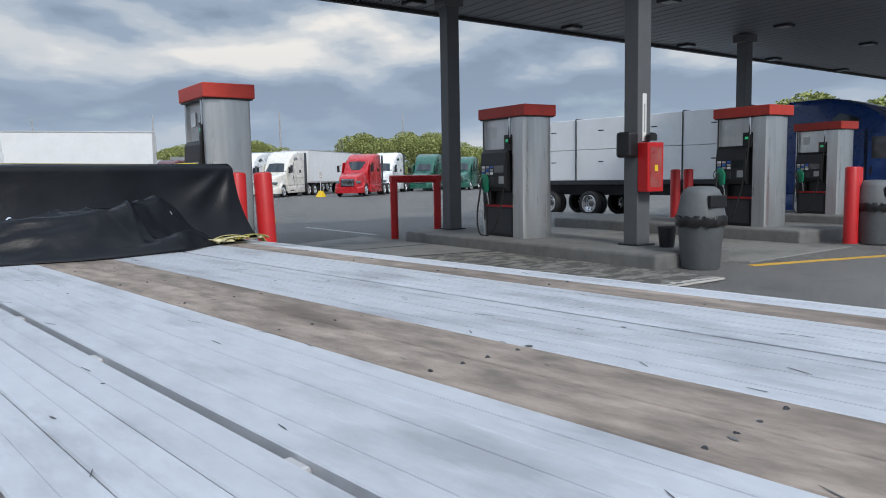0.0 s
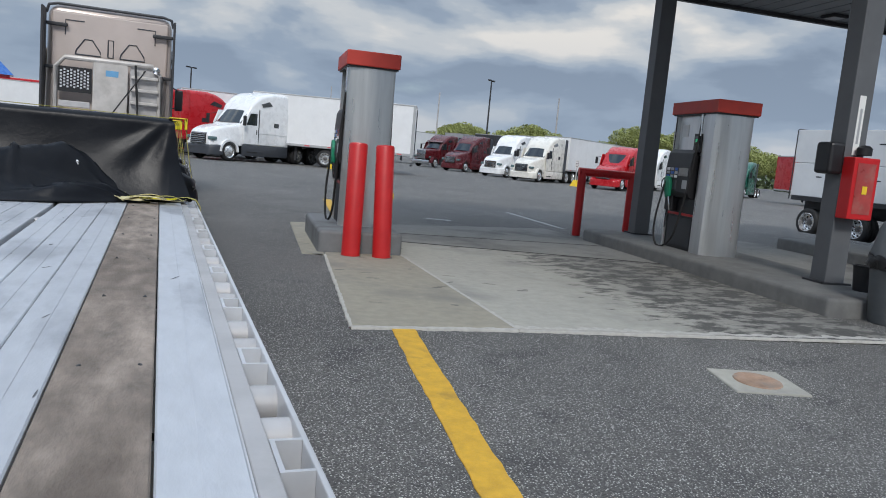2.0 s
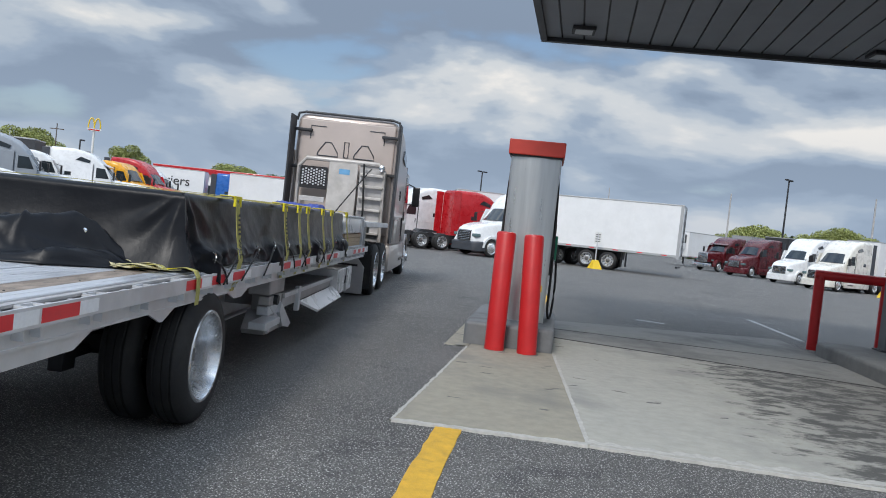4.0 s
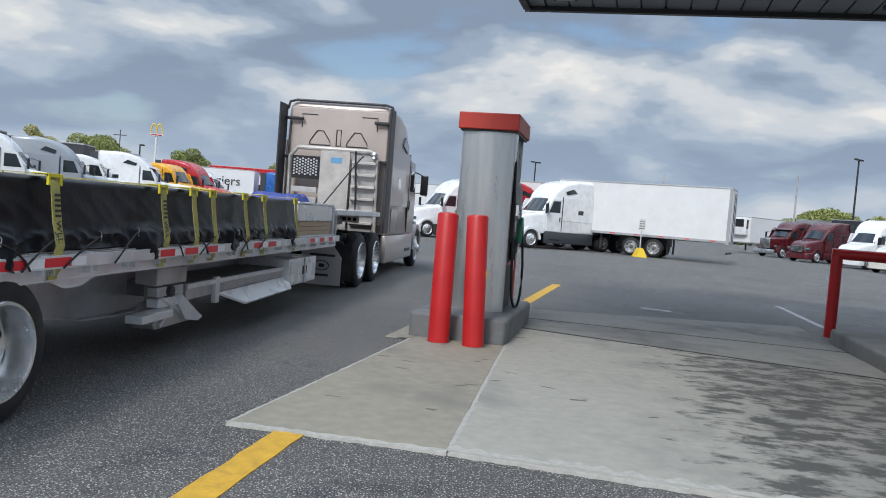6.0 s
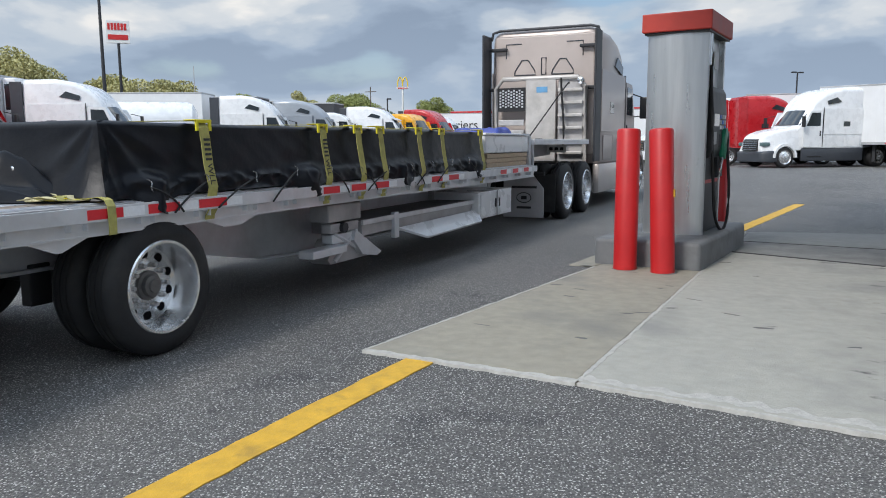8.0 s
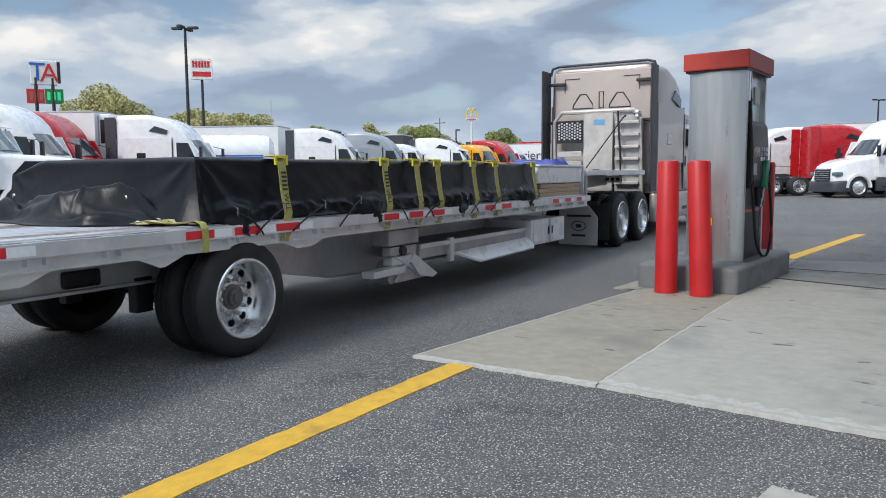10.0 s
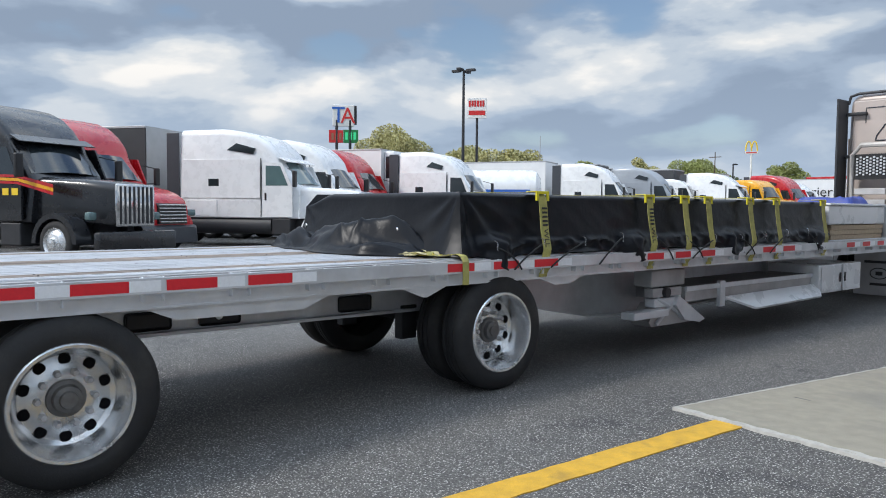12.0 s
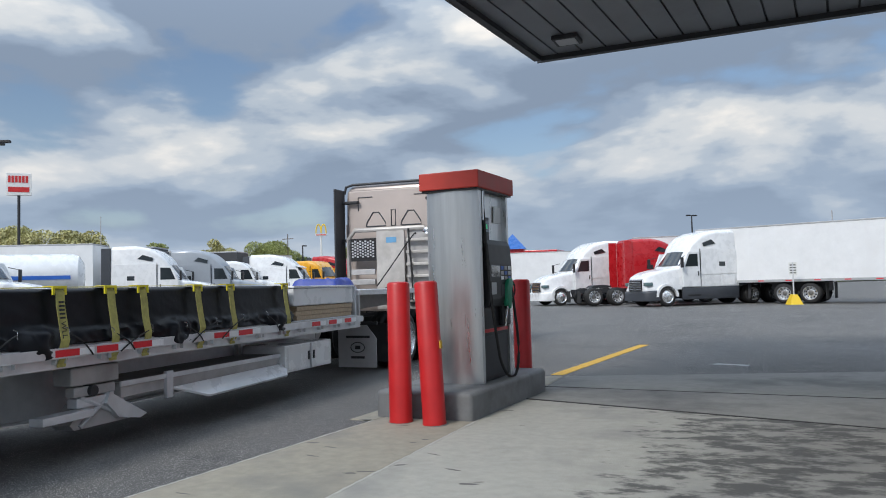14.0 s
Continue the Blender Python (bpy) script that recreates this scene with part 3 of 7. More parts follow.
def dispenser(m, label, D=1.30, column=0.36):
    """Truck diesel dispenser: steel end columns, recessed steel upper panels, black pump cabinet, red roof."""
    t = thing("fuel_dispenser", label, "fuel dispenser", m, "fuel dispensers")
    W, H, F = 0.70, 2.22, column
    for y0, y1, nm in ((0.02, F, "end_column"), (D - 0.08, D, "end_column")):
        bm = bmesh.new()
        # column with a broad raised centre fold on its outer face
        if y0 < 0.1:
            prof = [(0.02, y1), (0.02, y0 + 0.05), (0.06, y0 + 0.02), (0.15, y0 + 0.016), (0.24, y0 - 0.008), (0.36, y0 - 0.014), (0.47, y0 - 0.008), (0.54, y0 + 0.016), (W - 0.06, y0 + 0.02), (W - 0.02, y0 + 0.05), (W - 0.02, y1)]
        else:
            prof = [(0.04, y0), (W - 0.04, y0), (W - 0.04, y1 - 0.02), (W - 0.06, y1), (0.06, y1), (0.04, y1 - 0.02)]
        prism(prof, 0.0, H, bm, axis="z")
        part(nm, bm, STEEL, t, "tall brushed steel end column", True)
    E, M = D - 0.08, (F + D - 0.08) / 2       # far end and middle of the recessed bay
    part("upper_panel", box(0.10, W - 0.10, F, E, 1.55, H, 0.01), STEEL, t, "recessed brushed steel panel")
    part("lower_cabinet", box(0.06, W - 0.06, F, E, 0.0, 1.55, 0.012), BLACK_PL, t, "black lower pump cabinet")
    part("red_band", box(0.05, W - 0.05, F + 0.02, E - 0.02, 0.56, 0.60, 0.004), RED_BOX, t, "thin red stripe")
    bm = box(-0.025, W + 0.025, -0.04, D + 0.03, H, H + 0.20, 0.012)
    part("roof", bm, RED_CAP, t, "flat red roof cover with scuffs")
    part("roof_lip", box(0.0, W, -0.015, D + 0.005, H - 0.02, H, 0.0), BLACK_PL, t)
    j = 0.55 if column < 0.2 else 0.9         # how far the pump faces stand out
    for s, xs in ((-1, 0.06), (1, W - 0.06)):
        def bx(d0, d1, ya, yb, za, zb, bev=0.0):
            lo, hi = sorted((xs + s * d0 * j, xs + s * d1 * j))
            return box(lo, hi, ya, yb, za, zb, bev)

        a, c = F + 0.10, E - 0.02             # limits of the console
        con = part("pump_console", prism([(0.0, 0.84), (0.10, 0.86), (0.15, 0.94), (0.15, 1.36), (0.12, 1.58), (0.06, 1.64), (0.0, 1.64)], a, c, None, 0.008, "y"), BLACK_PL, t, "black pump console")
        con.matrix_basis = Matrix.Translation((xs, 0, 0)) @ Matrix.Diagonal((s * j, 1, 1, 1))
        if s < 0:
            con.data.flip_normals()
        head = part("price_head", bx(-0.05, 0.06, F + 0.02, F + 0.24, 1.60, 1.90, 0.01), BLACK_PL, t, "black price head under the roof")
        part("screen", bx(0.055, 0.064, F + 0.04, F + 0.22, 1.72, 1.86, 0.004), GLASS, head, "dark price display")
        part("digits", bx(0.062, 0.0655, F + 0.08, F + 0.18, 1.765, 1.815), DISPLAY, head, "glowing green digits")
        part("display", bx(0.140, 0.156, a + 0.04, M, 1.20, 1.34, 0.004), GLASS, t, "dark transaction display")
        pitch = (c - M - 0.04) / 3
        for k in range(3):
            for q in range(3):
                part("button", bx(0.145, 0.160, M + 0.03 + k * pitch, M + 0.03 + (k + 0.7) * pitch, 1.17 + q * 0.06, 1.215 + q * 0.06, 0.004), [REFL_WHITE, P_SILVER, SIGN_BLUE, P_SILVER][(k + q) % 4], t)
        part("card_reader", bx(0.10, 0.165, M + 0.02, M + 0.14, 0.97, 1.12, 0.012), P_DKGREY, t, "dark card reader")
        part("label_plate", bx(0.145, 0.154, a + 0.05, a + 0.20, 1.00, 1.14, 0.002), P_SILVER, t)
        part("warning_label", bx(0.145, 0.154, c - 0.14, c - 0.04, 0.99, 1.10, 0.002), SIGN_WHITE, t)
        part("kick_panel", bx(0.0, 0.012, F + 0.08, E - 0.08, 0.06, 0.52, 0.004), P_DKGREY, t)
        part("upper_notice", bx(-0.06, -0.035, E - 0.30, E - 0.10, 1.86, 2.06, 0.002), P_TRAILER, t, "pale notice plate")
        y = c - 0.16
        part("nozzle_boot", bx(0.0, 0.13, y - 0.12, y + 0.12, 0.62, 0.90, 0.02), BLACK_PL, t, "black nozzle holster")
        g = prism([(y - 0.10, 0.86), (y, 0.82), (y + 0.06, 0.96), (y + 0.10, 1.12), (y + 0.06, 1.19), (y - 0.04, 1.18), (y - 0.11, 1.08)], xs + s * j * 0.175 - 0.03, xs + s * j * 0.175 + 0.03, None, 0.012)
        noz = part("nozzle", g, NOZZLE, t, "green diesel nozzle", True)
        part("spout", tube([(xs + s * j * 0.175, y - 0.06, 0.86), (xs + s * j * 0.15, y - 0.08, 0.72), (xs + s * j * 0.12, y - 0.07, 0.62)], 0.017, 10), CHROME, noz)
        part("trigger_guard", tube(bez((xs + s * j * 0.18, y + 0.07, 0.96), (xs + s * j * 0.22, y + 0.18, 0.94), (xs + s * j * 0.22, y + 0.20, 1.14), (xs + s * j * 0.18, y + 0.08, 1.16), 8), 0.010, 6), BLACK_PL, noz)
        h0 = F + 0.06
        bm = tube(bez((xs + s * j * 0.06, h0, 2.15), (xs + s * j * 0.10, h0, 1.5), (xs + s * j * 0.16, h0 + 0.02, 0.9), (xs + s * j * 0.14, (h0 + y) / 2, 0.25), 14) + bez((xs + s * j * 0.14, (h0 + y) / 2, 0.25), (xs + s * j * 0.16, y - 0.1, -0.10), (xs + s * j * 0.30, y + 0.22, -0.16), (xs + s * j * 0.28, y + 0.10, 0.55), 12)[1:] + [Vector((xs + s * j * 0.22, y + 0.05, 1.02)), Vector((xs + s * j * 0.175, y + 0.02, 1.17))], 0.017)
        part("hose", bm, RUBBER, t, "black looping fuel hose", True)
        part("hose_spring", cyl((xs + s * j * 0.06, h0, 1.86), (xs + s * j * 0.06, h0, 2.2), 0.022), CHROME, t, "bright hose fitting")
        part("hose_mast", bx(-0.01, 0.03, E + 0.005, E + 0.035, 0.3, H - 0.02, 0.006), BLACK_PL, t, "slim black hose mast")
    return t


dispenser(pose(2.172, 5.067, 0.305, 0, 0, -6.3), "brushed steel diesel dispenser with red roof on a grey plinth", 1.06, 0.14)
dispenser(pose(7.755, 4.22, 0.22, 0, 0, -9), "brushed steel diesel dispenser with red roof on the canopy island", 1.34)
dispenser(pose(12.33, 1.93, 0.25, 0, 0, -12), "brushed steel diesel dispenser with lit green display", 1.30)
dispenser(pose(18.32, 2.85, 0.20, 0, 0, -12), "brushed steel diesel dispenser with red roof further along", 1.30)

# ---- pump islands and canopy ----
plinth("island_1", [(6.85, 0.92), (8.55, 0.70), (9.55, 7.45), (7.70, 7.60)], 0.22, CONC_ISL, "stained concrete pump island with a chipped corner")
plinth("island_2", [(11.85, 1.05), (13.7, 0.80), (14.9, 7.7), (12.95, 7.9)], 0.25, CONC_ISL, "stained concrete pump island")
plinth("island_3", [(17.6, 1.4), (19.4, 1.2), (20.4, 7.6), (18.6, 7.8)], 0.20, CONC_ISL, "stained concrete pump island further along")
CAN_Z = 5.17


def canopy_post(x, y, w=0.28, base=0.22):
    t = thing("canopy_post", "square grey-painted steel canopy post", "post", pose(x, y, base, 0, 0, -9), "canopy posts")
    part("shaft", box(-w / 2, w / 2, -w / 2, w / 2, 0, CAN_Z - base, 0.012), POST, t)
    part("base_plate", box(-w / 2 - 0.06, w / 2 + 0.06, -w / 2 - 0.06, w / 2 + 0.06, 0, 0.025, 0.004), STEEL_DK, t)
    part("head_bracket", box(-w / 2 - 0.08, w / 2 + 0.08, -w / 2 - 0.08, w / 2 + 0.08, CAN_Z - base - 0.22, CAN_Z - base - 0.002, 0.02), POST, t)
    return t


post_a = canopy_post(8.72, 7.22, 0.30)
post_b = canopy_post(8.02, 2.03, 0.29)
canopy_post(18.3, 5.45, 0.30, 0.20)


def canopy():
    far_l, far_r, near_r, near_l = (2.72, 9.22), (36.0, 6.5), (35.0, -1.3), (1.46, 1.1)
    bm = prism([far_l, far_r, near_r, near_l], CAN_Z + 0.06, CAN_Z + 0.95, axis="z")
    ob = tagged(finish("canopy_roof", bm, FASCIA), "long flat dark fuel canopy", "canopy", kind="structure")
    # ribbed soffit, one folded sheet
    bm = bmesh.new()
    n = 84
    for i in range(n):
        f0, f1 = (i + 0.03) / n, (i + 0.95) / n
        q = []
        for u, v in ((f0, 0.01), (f1, 0.01), (f1, 0.99), (f0, 0.99)):
            lo = [near_l[k] + (near_r[k] - near_l[k]) * u for k in (0, 1)]
            hi = [far_l[k] + (far_r[k] - far_l[k]) * u for k in (0, 1)]
            q.append((lo[0] + (hi[0] - lo[0]) * v, lo[1] + (hi[1] - lo[1]) * v))
        prism(q, CAN_Z + 0.02, CAN_Z + 0.058, bm, axis="z")
    tagged(finish("ceiling", bm, SOFFIT), "dark ribbed metal canopy soffit", "ceiling", kind="structure")
    # turned-down rim
    rim = bmesh.new()
    prism([far_l, (far_r[0], far_r[1]), (far_r[0], far_r[1] - 0.12), (far_l[0] + 0.1, far_l[1] - 0.12)], CAN_Z - 0.06, CAN_Z + 0.059, rim, axis="z")
    prism([near_l, (near_l[0] + 0.12, near_l[1]), (far_l[0] + 0.10, far_l[1] - 0.125), (far_l[0] - 0.02, far_l[1] - 0.125)], CAN_Z - 0.06, CAN_Z + 0.059, rim, axis="z")
    tagged(finish("trim_canopy", rim, FASCIA), "dark turned-down canopy rim", "trim", kind="structure")


canopy()


def canopy_lamp(x, y):
    t = thing("canopy_light", "square recessed canopy light fitting, unlit", "ceiling light", pose(x, y, CAN_Z, 0, 0, -4), "canopy lights")
    part("frame", box(-0.2, 0.2, -0.2, 0.2, -0.045, 0.02, 0.01), STEEL_DK, t)
    part("diffuser", box(-0.15, 0.15, -0.15, 0.15, -0.052, -0.046, 0.0), P_SILVER, t, "dull grey diffuser")


for k in range(6):
    canopy_lamp(3.38 + 5.03 * k, 8.33 - 0.32 * k)
    canopy_lamp(2.75 + 5.03 * k, 5.05 - 0.30 * k)
    canopy_lamp(2.20 + 5.03 * k, 2.10 - 0.30 * k)


FIRE_WIN = mat("scuffed_red_window", (0.34, 0.05, 0.045), 0.3, 0, 0.25, 5, dirt=(0.30, 0.16, 0.13), dirt_scale=3, coat=0.4)


def post_fittings():
    fb = thing("fire_box", "red extinguisher cabinet with clear front on a grey post", "fire cabinet", pose(8.02, 2.03, 0, 0, 0, -9))
    part("case", box(-0.15, 0.21, -0.36, -0.15, 1.08, 1.85, 0.012), RED_BOX, fb)
    part("window", box(-0.10, 0.16, -0.366, -0.361, 1.15, 1.78, 0.003), FIRE_WIN, fb, "scratched clear front")
    part("seal", box(0.00, 0.07, -0.374, -0.369, 1.40, 1.50, 0.002), SIGN_YELLOW, fb, "small pale yellow mark")
    ex = thing("extinguisher_top", "dark cap of an extinguisher above its cabinet", "extinguisher", pose(8.02, 2.03, 0, 0, 0, -9))
    part("cap", lathe([(1.86, 0.09), (1.95, 0.09), (1.98, 0.06), (1.99, 0.0)], 20, "z"), BLACK_PL, ex, "", True).location = (0.06, -0.24, 0.02)
    sp = thing("towel_dispenser", "black plastic windscreen-towel box on a grey post", "towel box", pose(8.02, 2.03, 0, 0, 0, -9))
    part("case", box(-0.36, -0.145, -0.17, 0.12, 1.62, 2.02, 0.04), BLACK_PL, sp)
    st = thing("post_label", "narrow white notice strip on a grey post", "notice", pose(8.02, 2.03, 0, 0, 0, -9))
    part("strip", box(-0.04, 0.05, -0.147, -0.141, 1.88, 2.62, 0.001), SIGN_WHITE, st)
    part("line", box(-0.012, 0.020, -0.149, -0.1471, 2.02, 2.46, 0.0), P_SILVER, st, "faded grey print bar")
    bk = thing("bucket", "black windscreen-wash bucket by a post", "bucket", pose(7.98, 1.45, 0.22))
    part("tub", lathe([(0.0, 0.11), (0.30, 0.14), (0.31, 0.15), (0.32, 0.15), (0.32, 0.13), (0.04, 0.10), (0.03, 0.0)], 24, "z"), BLACK_PL, bk, "", True)


post_fittings()


def bin_can(x, y):
    t = thing("litter_bin", "grey plastic litter bin with domed lid and black liner", "litter bin", pose(x, y, 0, 0, 0, -15), "litter bins")
    part("tub", lathe([(0.0, 0.25), (0.02, 0.265), (0.60, 0.315), (0.62, 0.325), (0.66, 0.33), (0.72, 0.33), (0.72, 0.30), (0.1, 0.24), (0.1, 0.0)], 36, "z"), BIN_GREY, t, "", True)
    bm = lathe([(0.62, 0.338), (0.66, 0.347), (0.72, 0.352), (0.755, 0.34), (0.76, 0.32)], 48, "z")
    rng = random.Random(4)
    for v in bm.verts:
        k = rng.uniform(0.97, 1.06)
        v.co.x *= k
        v.co.y *= k
        v.co.z += rng.uniform(-0.03, 0.02)
    part("liner", bm, BAG, t, "crumpled black liner rim", True)
    bm = lathe([(0.74, 0.335), (0.78, 0.335), (0.86, 0.315), (1.06, 0.275), (1.13, 0.24), (1.17, 0.17), (1.18, 0.0)], 36, "z")
    part("lid", bm, BIN_GREY, t, "domed grey lid", True)
    part("flap", box(-0.15, 0.15, -0.332, -0.262, 0.88, 1.05, 0.012), BLACK_PL, t, "dark swing flap")
    return t


bin_can(7.52, 0.62)
bin_can(12.80, 0.12)
bollard(12.40, 0.38, 1.42)
bollard(12.66, 0.42, 1.42)
bollard(15.05, 5.6, 1.45)
bollard(15.5, 5.5, 1.45)


def hoop():
    t = thing("hoop_guard", "red-painted square pipe hoop guard at the island end", "guard rail", pose(8.46, 8.12, 0, 0, 0, -24))
    r = 0.085
    part("upright", cyl((-0.52, 0, 0), (-0.52, 0, 1.38), r), RED_BOX, t, "", True)
    part("upright", cyl((0.52, 0.1, 0), (0.52, 0.1, 1.38), r), RED_BOX, t, "", True)
    part("top_rail", tube([(-0.60, -0.01, 1.33), (-0.52, 0, 1.33), (0.52, 0.1, 1.33), (0.60, 0.11, 1.33)], r, 16), RED_BOX, t, "", True)


hoop()


def worn_rim(name, pts, width, label):
    """Chipped pale rim along a slab's edge, uneven in width."""
    rng = random.Random(int(pts[0][0] * 100))
    bm = bmesh.new()
    (ax, ay), (bx, by) = pts
    n = int(math.hypot(bx - ax, by - ay) / 0.035)
    dx, dy = (bx - ax), (by - ay)
    ln = math.hypot(dx, dy)
    px, py = -dy / ln, dx / ln
    prev = None
    for i in range(n + 1):
        t = i / n
        x, y = ax + dx * t, ay + dy * t
        a = width * (0.35 + 0.9 * abs(noise.noise((x * 9, y * 9, 0.4)))) + rng.uniform(0, 0.008)
        o = 0.012 + 0.016 * noise.noise((x * 14, y * 14, 3.4)) + rng.uniform(0, 0.007)
        row = [bm.verts.new((x - px * o, y - py * o, -0.01)), bm.verts.new((x - px * o * 0.8, y - py * o * 0.8, 0.012)), bm.verts.new((x + px * a, y + py * a, 0.0165)), bm.verts.new((x + px * a, y + py * a, 0.008))]
        if prev:
            for k in range(3):
                bm.faces.new((prev[k], prev[k + 1], row[k + 1], row[k]))
        prev = row
    bmesh.ops.recalc_face_normals(bm, faces=bm.faces[:])
    tagged(finish(name, bm, CONC_RIM), label, "trim", kind="structure")


CONC_RIM = mat("chipped_rim", (0.45, 0.435, 0.40), 0.9, 0, 0.15, 20, 0.4, 60)
worn_rim("trim_slab_1", [(1.285, 0.40), (2.712, 0.312)], 0.05, "pale chipped rim of the concrete slab")
worn_rim("trim_slab_2", [(2.725, 0.312), (6.75, -0.16)], 0.20, "pale chipped rim of the newer slab")
worn_rim("trim_slab_4", [(2.95, 4.5), (2.715, 0.33)], 0.028, "whitish smear along the slab joint")
worn_rim("trim_slab_3", [(1.86, 4.25), (1.285, 0.40)], 0.02, "thin chipped side rim of the slab")


def floor_scraps():
    rng = random.Random(31)
    bm = bmesh.new()
    for k in range(26):
        x, y = rng.uniform(1.7, 4.2), rng.uniform(0.8, 5.5)
        own = bmesh.new()
        bmesh.ops.create_circle(own, cap_ends=True, segments=12, radius=1.0)
        for v in own.verts:
            v.co *= rng.uniform(0.6, 1.15)
        ex = bmesh.ops.extrude_face_region(own, geom=own.faces[:])
        for v in [g for g in ex["geom"] if isinstance(g, bmesh.types.BMVert)]:
            v.co.z += 0.0012
        merge(bm, own, pose(x, y, 0.0145, 0, 0, rng.uniform(-25, 25)) @ Matrix.Diagonal((rng.uniform(0.02, 0.09), rng.uniform(0.008, 0.025), 1, 1)))
    tagged(finish("oil_spots", bm, OIL_SPOT), "small dark oil spots on the concrete", "oil spots", kind="stuff")


OIL_SPOT = mat("oil_spot", (0.11, 0.105, 0.098), 0.7, 0, 0.3, 14)
floor_scraps()

# ---- wheels ----
WHEEL = {}
DETAIL = {"on": True}     # near wheels carry each nut and hole as a part
HUB = mat("greasy_hub", (0.16, 0.155, 0.15), 0.5, 0.4, 0.25, 9, dirt=(0.07, 0.068, 0.065), dirt_scale=6)
HOLE = mat("dark_hand_hole", (0.006, 0.006, 0.007), 0.9, 0, 0.1, 5, spec=0.1)


def wheel_meshes():
    """Shared meshes of one dished truck wheel; its outer side looks along +x."""
    R, B, W = 0.46, 0.305, 0.125
    bm = lathe([(-W + 0.01, B - 0.005), (-W, B + 0.03), (-W - 0.004, R - 0.09), (-W + 0.015, R - 0.04), (-W + 0.04, R - 0.008), (-0.06, R), (-0.055, R - 0.012), (-0.045, R - 0.012), (-0.04, R), (-0.006, R + 0.002), (-0.003, R - 0.012), (0.003, R - 0.012), (0.006, R + 0.002),
                (0.04, R), (0.045, R - 0.012), (0.055, R - 0.012), (0.06, R), (W - 0.04, R - 0.008), (W - 0.015, R - 0.04), (W + 0.004, R - 0.09), (W, B + 0.03), (W - 0.01, B - 0.005)], 56, caps=False)
    WHEEL["tyre"] = finish("tyre_src", bm, RUBBER, None, True)
    rim = lathe([(W - 0.005, B + 0.012), (W + 0.004, B + 0.004), (W + 0.002, B - 0.012), (W - 0.03, B - 0.022), (W - 0.10, B - 0.035), (-0.05, B - 0.05), (-0.065, B - 0.075), (-0.06, 0.19), (-0.045, 0.165), (-0.042, 0.12), (-0.042, 0.0)], 48, caps=False)
    WHEEL["rim"] = finish("rim_src", rim, ALU_RIM, None, True)
    hub = bmesh.new()
    lathe([(-0.02, 0.105), (0.006, 0.098), (0.012, 0.078), (0.04, 0.070), (0.046, 0.048), (0.060, 0.043), (0.063, 0.0)], 28, "x", hub)
    WHEEL["hub"] = finish("hub_src", hub, HUB, None, True)
    WHEEL["lug_nut"] = finish("nut_src", lathe([(-0.015, 0.021), (0.0, 0.021), (0.004, 0.017), (0.028, 0.015), (0.030, 0.0)], 6), ALU_GREY, None)
    WHEEL["hand_hole"] = finish("hole_src", lathe([(-0.036, 0.031), (-0.0265, 0.031), (-0.0255, 0.028), (-0.0255, 0.0)], 18), HOLE, None)
    for key, src, rad, half in (("lug_nuts", "lug_nut", 0.142, 0), ("hand_holes", "hand_hole", 0.208, 0.5)):
        ring = bmesh.new()
        for k in range(10):
            a = 2 * math.pi * (k + half) / 10
            own = bmesh.new()
            own.from_mesh(WHEEL[src].data)
            merge(ring, own, pose(0, rad * math.cos(a), rad * math.sin(a)))
        WHEEL[key] = finish(key, ring, WHEEL[src].data.materials[0], None)
    conv = lathe([(W - 0.01, B + 0.01), (W + 0.004, B), (W - 0.02, B - 0.02), (W - 0.03, B - 0.04), (W + 0.01, B - 0.09), (W + 0.03, 0.16), (W + 0.035, 0.13), (W + 0.05, 0.10), (W + 0.09, 0.09), (W + 0.10, 0.0)], 40, caps=False)
    WHEEL["steer_rim"] = finish("steer_src", conv, ALU_RIM, None, True)
    for k in list(WHEEL):
        ob = WHEEL[k]
        WHEEL[k] = ob.data
        bpy.data.objects.remove(ob)


wheel_meshes()


def wheel(parent, x, y, side, dual=True, steer=False, r=0.46, dz=0.0):
    """A wheel under a truck: side +1 has its face to +x. x is the outer face."""
    w = new("wheel")
    w.parent = parent
    k = r / 0.46
    w.matrix_basis = pose(x - side * 0.13 * k, y, r + dz, 0, 0, 0 if side > 0 else 180) @ Matrix.Scale(k, 4)
    share("tyre", WHEEL["tyre"], w)
    if dual:
        share("tyre", WHEEL["tyre"], w, pose(-0.31, 0, 0))
    if steer:
        share("rim", WHEEL["steer_rim"], w)
    else:
        share("rim", WHEEL["rim"], w)
        share("hub", WHEEL["hub"], w, pose(-0.03, 0, 0))
        if not DETAIL["on"]:
            tagged(share("nut_ring", WHEEL["lug_nuts"], w, pose(-0.03, 0, 0)), kind="stuff")
            tagged(share("hole_ring", WHEEL["hand_holes"], w, pose(-0.03, 0, 0)), kind="stuff")
        for i in range(10 if DETAIL["on"] else 0):
            a, c = 2 * math.pi * i / 10, 2 * math.pi * (i + 0.5) / 10
            share("lug_nut", WHEEL["lug_nut"], w, pose(-0.03, 0.142 * math.cos(a), 0.142 * math.sin(a)))
            share("hand_hole", WHEEL["hand_hole"], w, pose(-0.03, 0.208 * math.cos(c), 0.208 * math.sin(c)))
    return w


# ---- the step-deck trailer ----
DZ = 1.05
SCAR = mat("dark_scar", (0.10, 0.10, 0.105), 0.7, 0, 0.2, 30)
GRIT = mat("grit_filled_slot", (0.15, 0.155, 0.165), 0.9, 0, 0.35, 14, 0.5, 50, dirt=(0.06, 0.06, 0.062), dirt_scale=2.5)
Y0, Y1 = -5.12, 7.85      # rear end and step of the lower deck
XL = -2.50


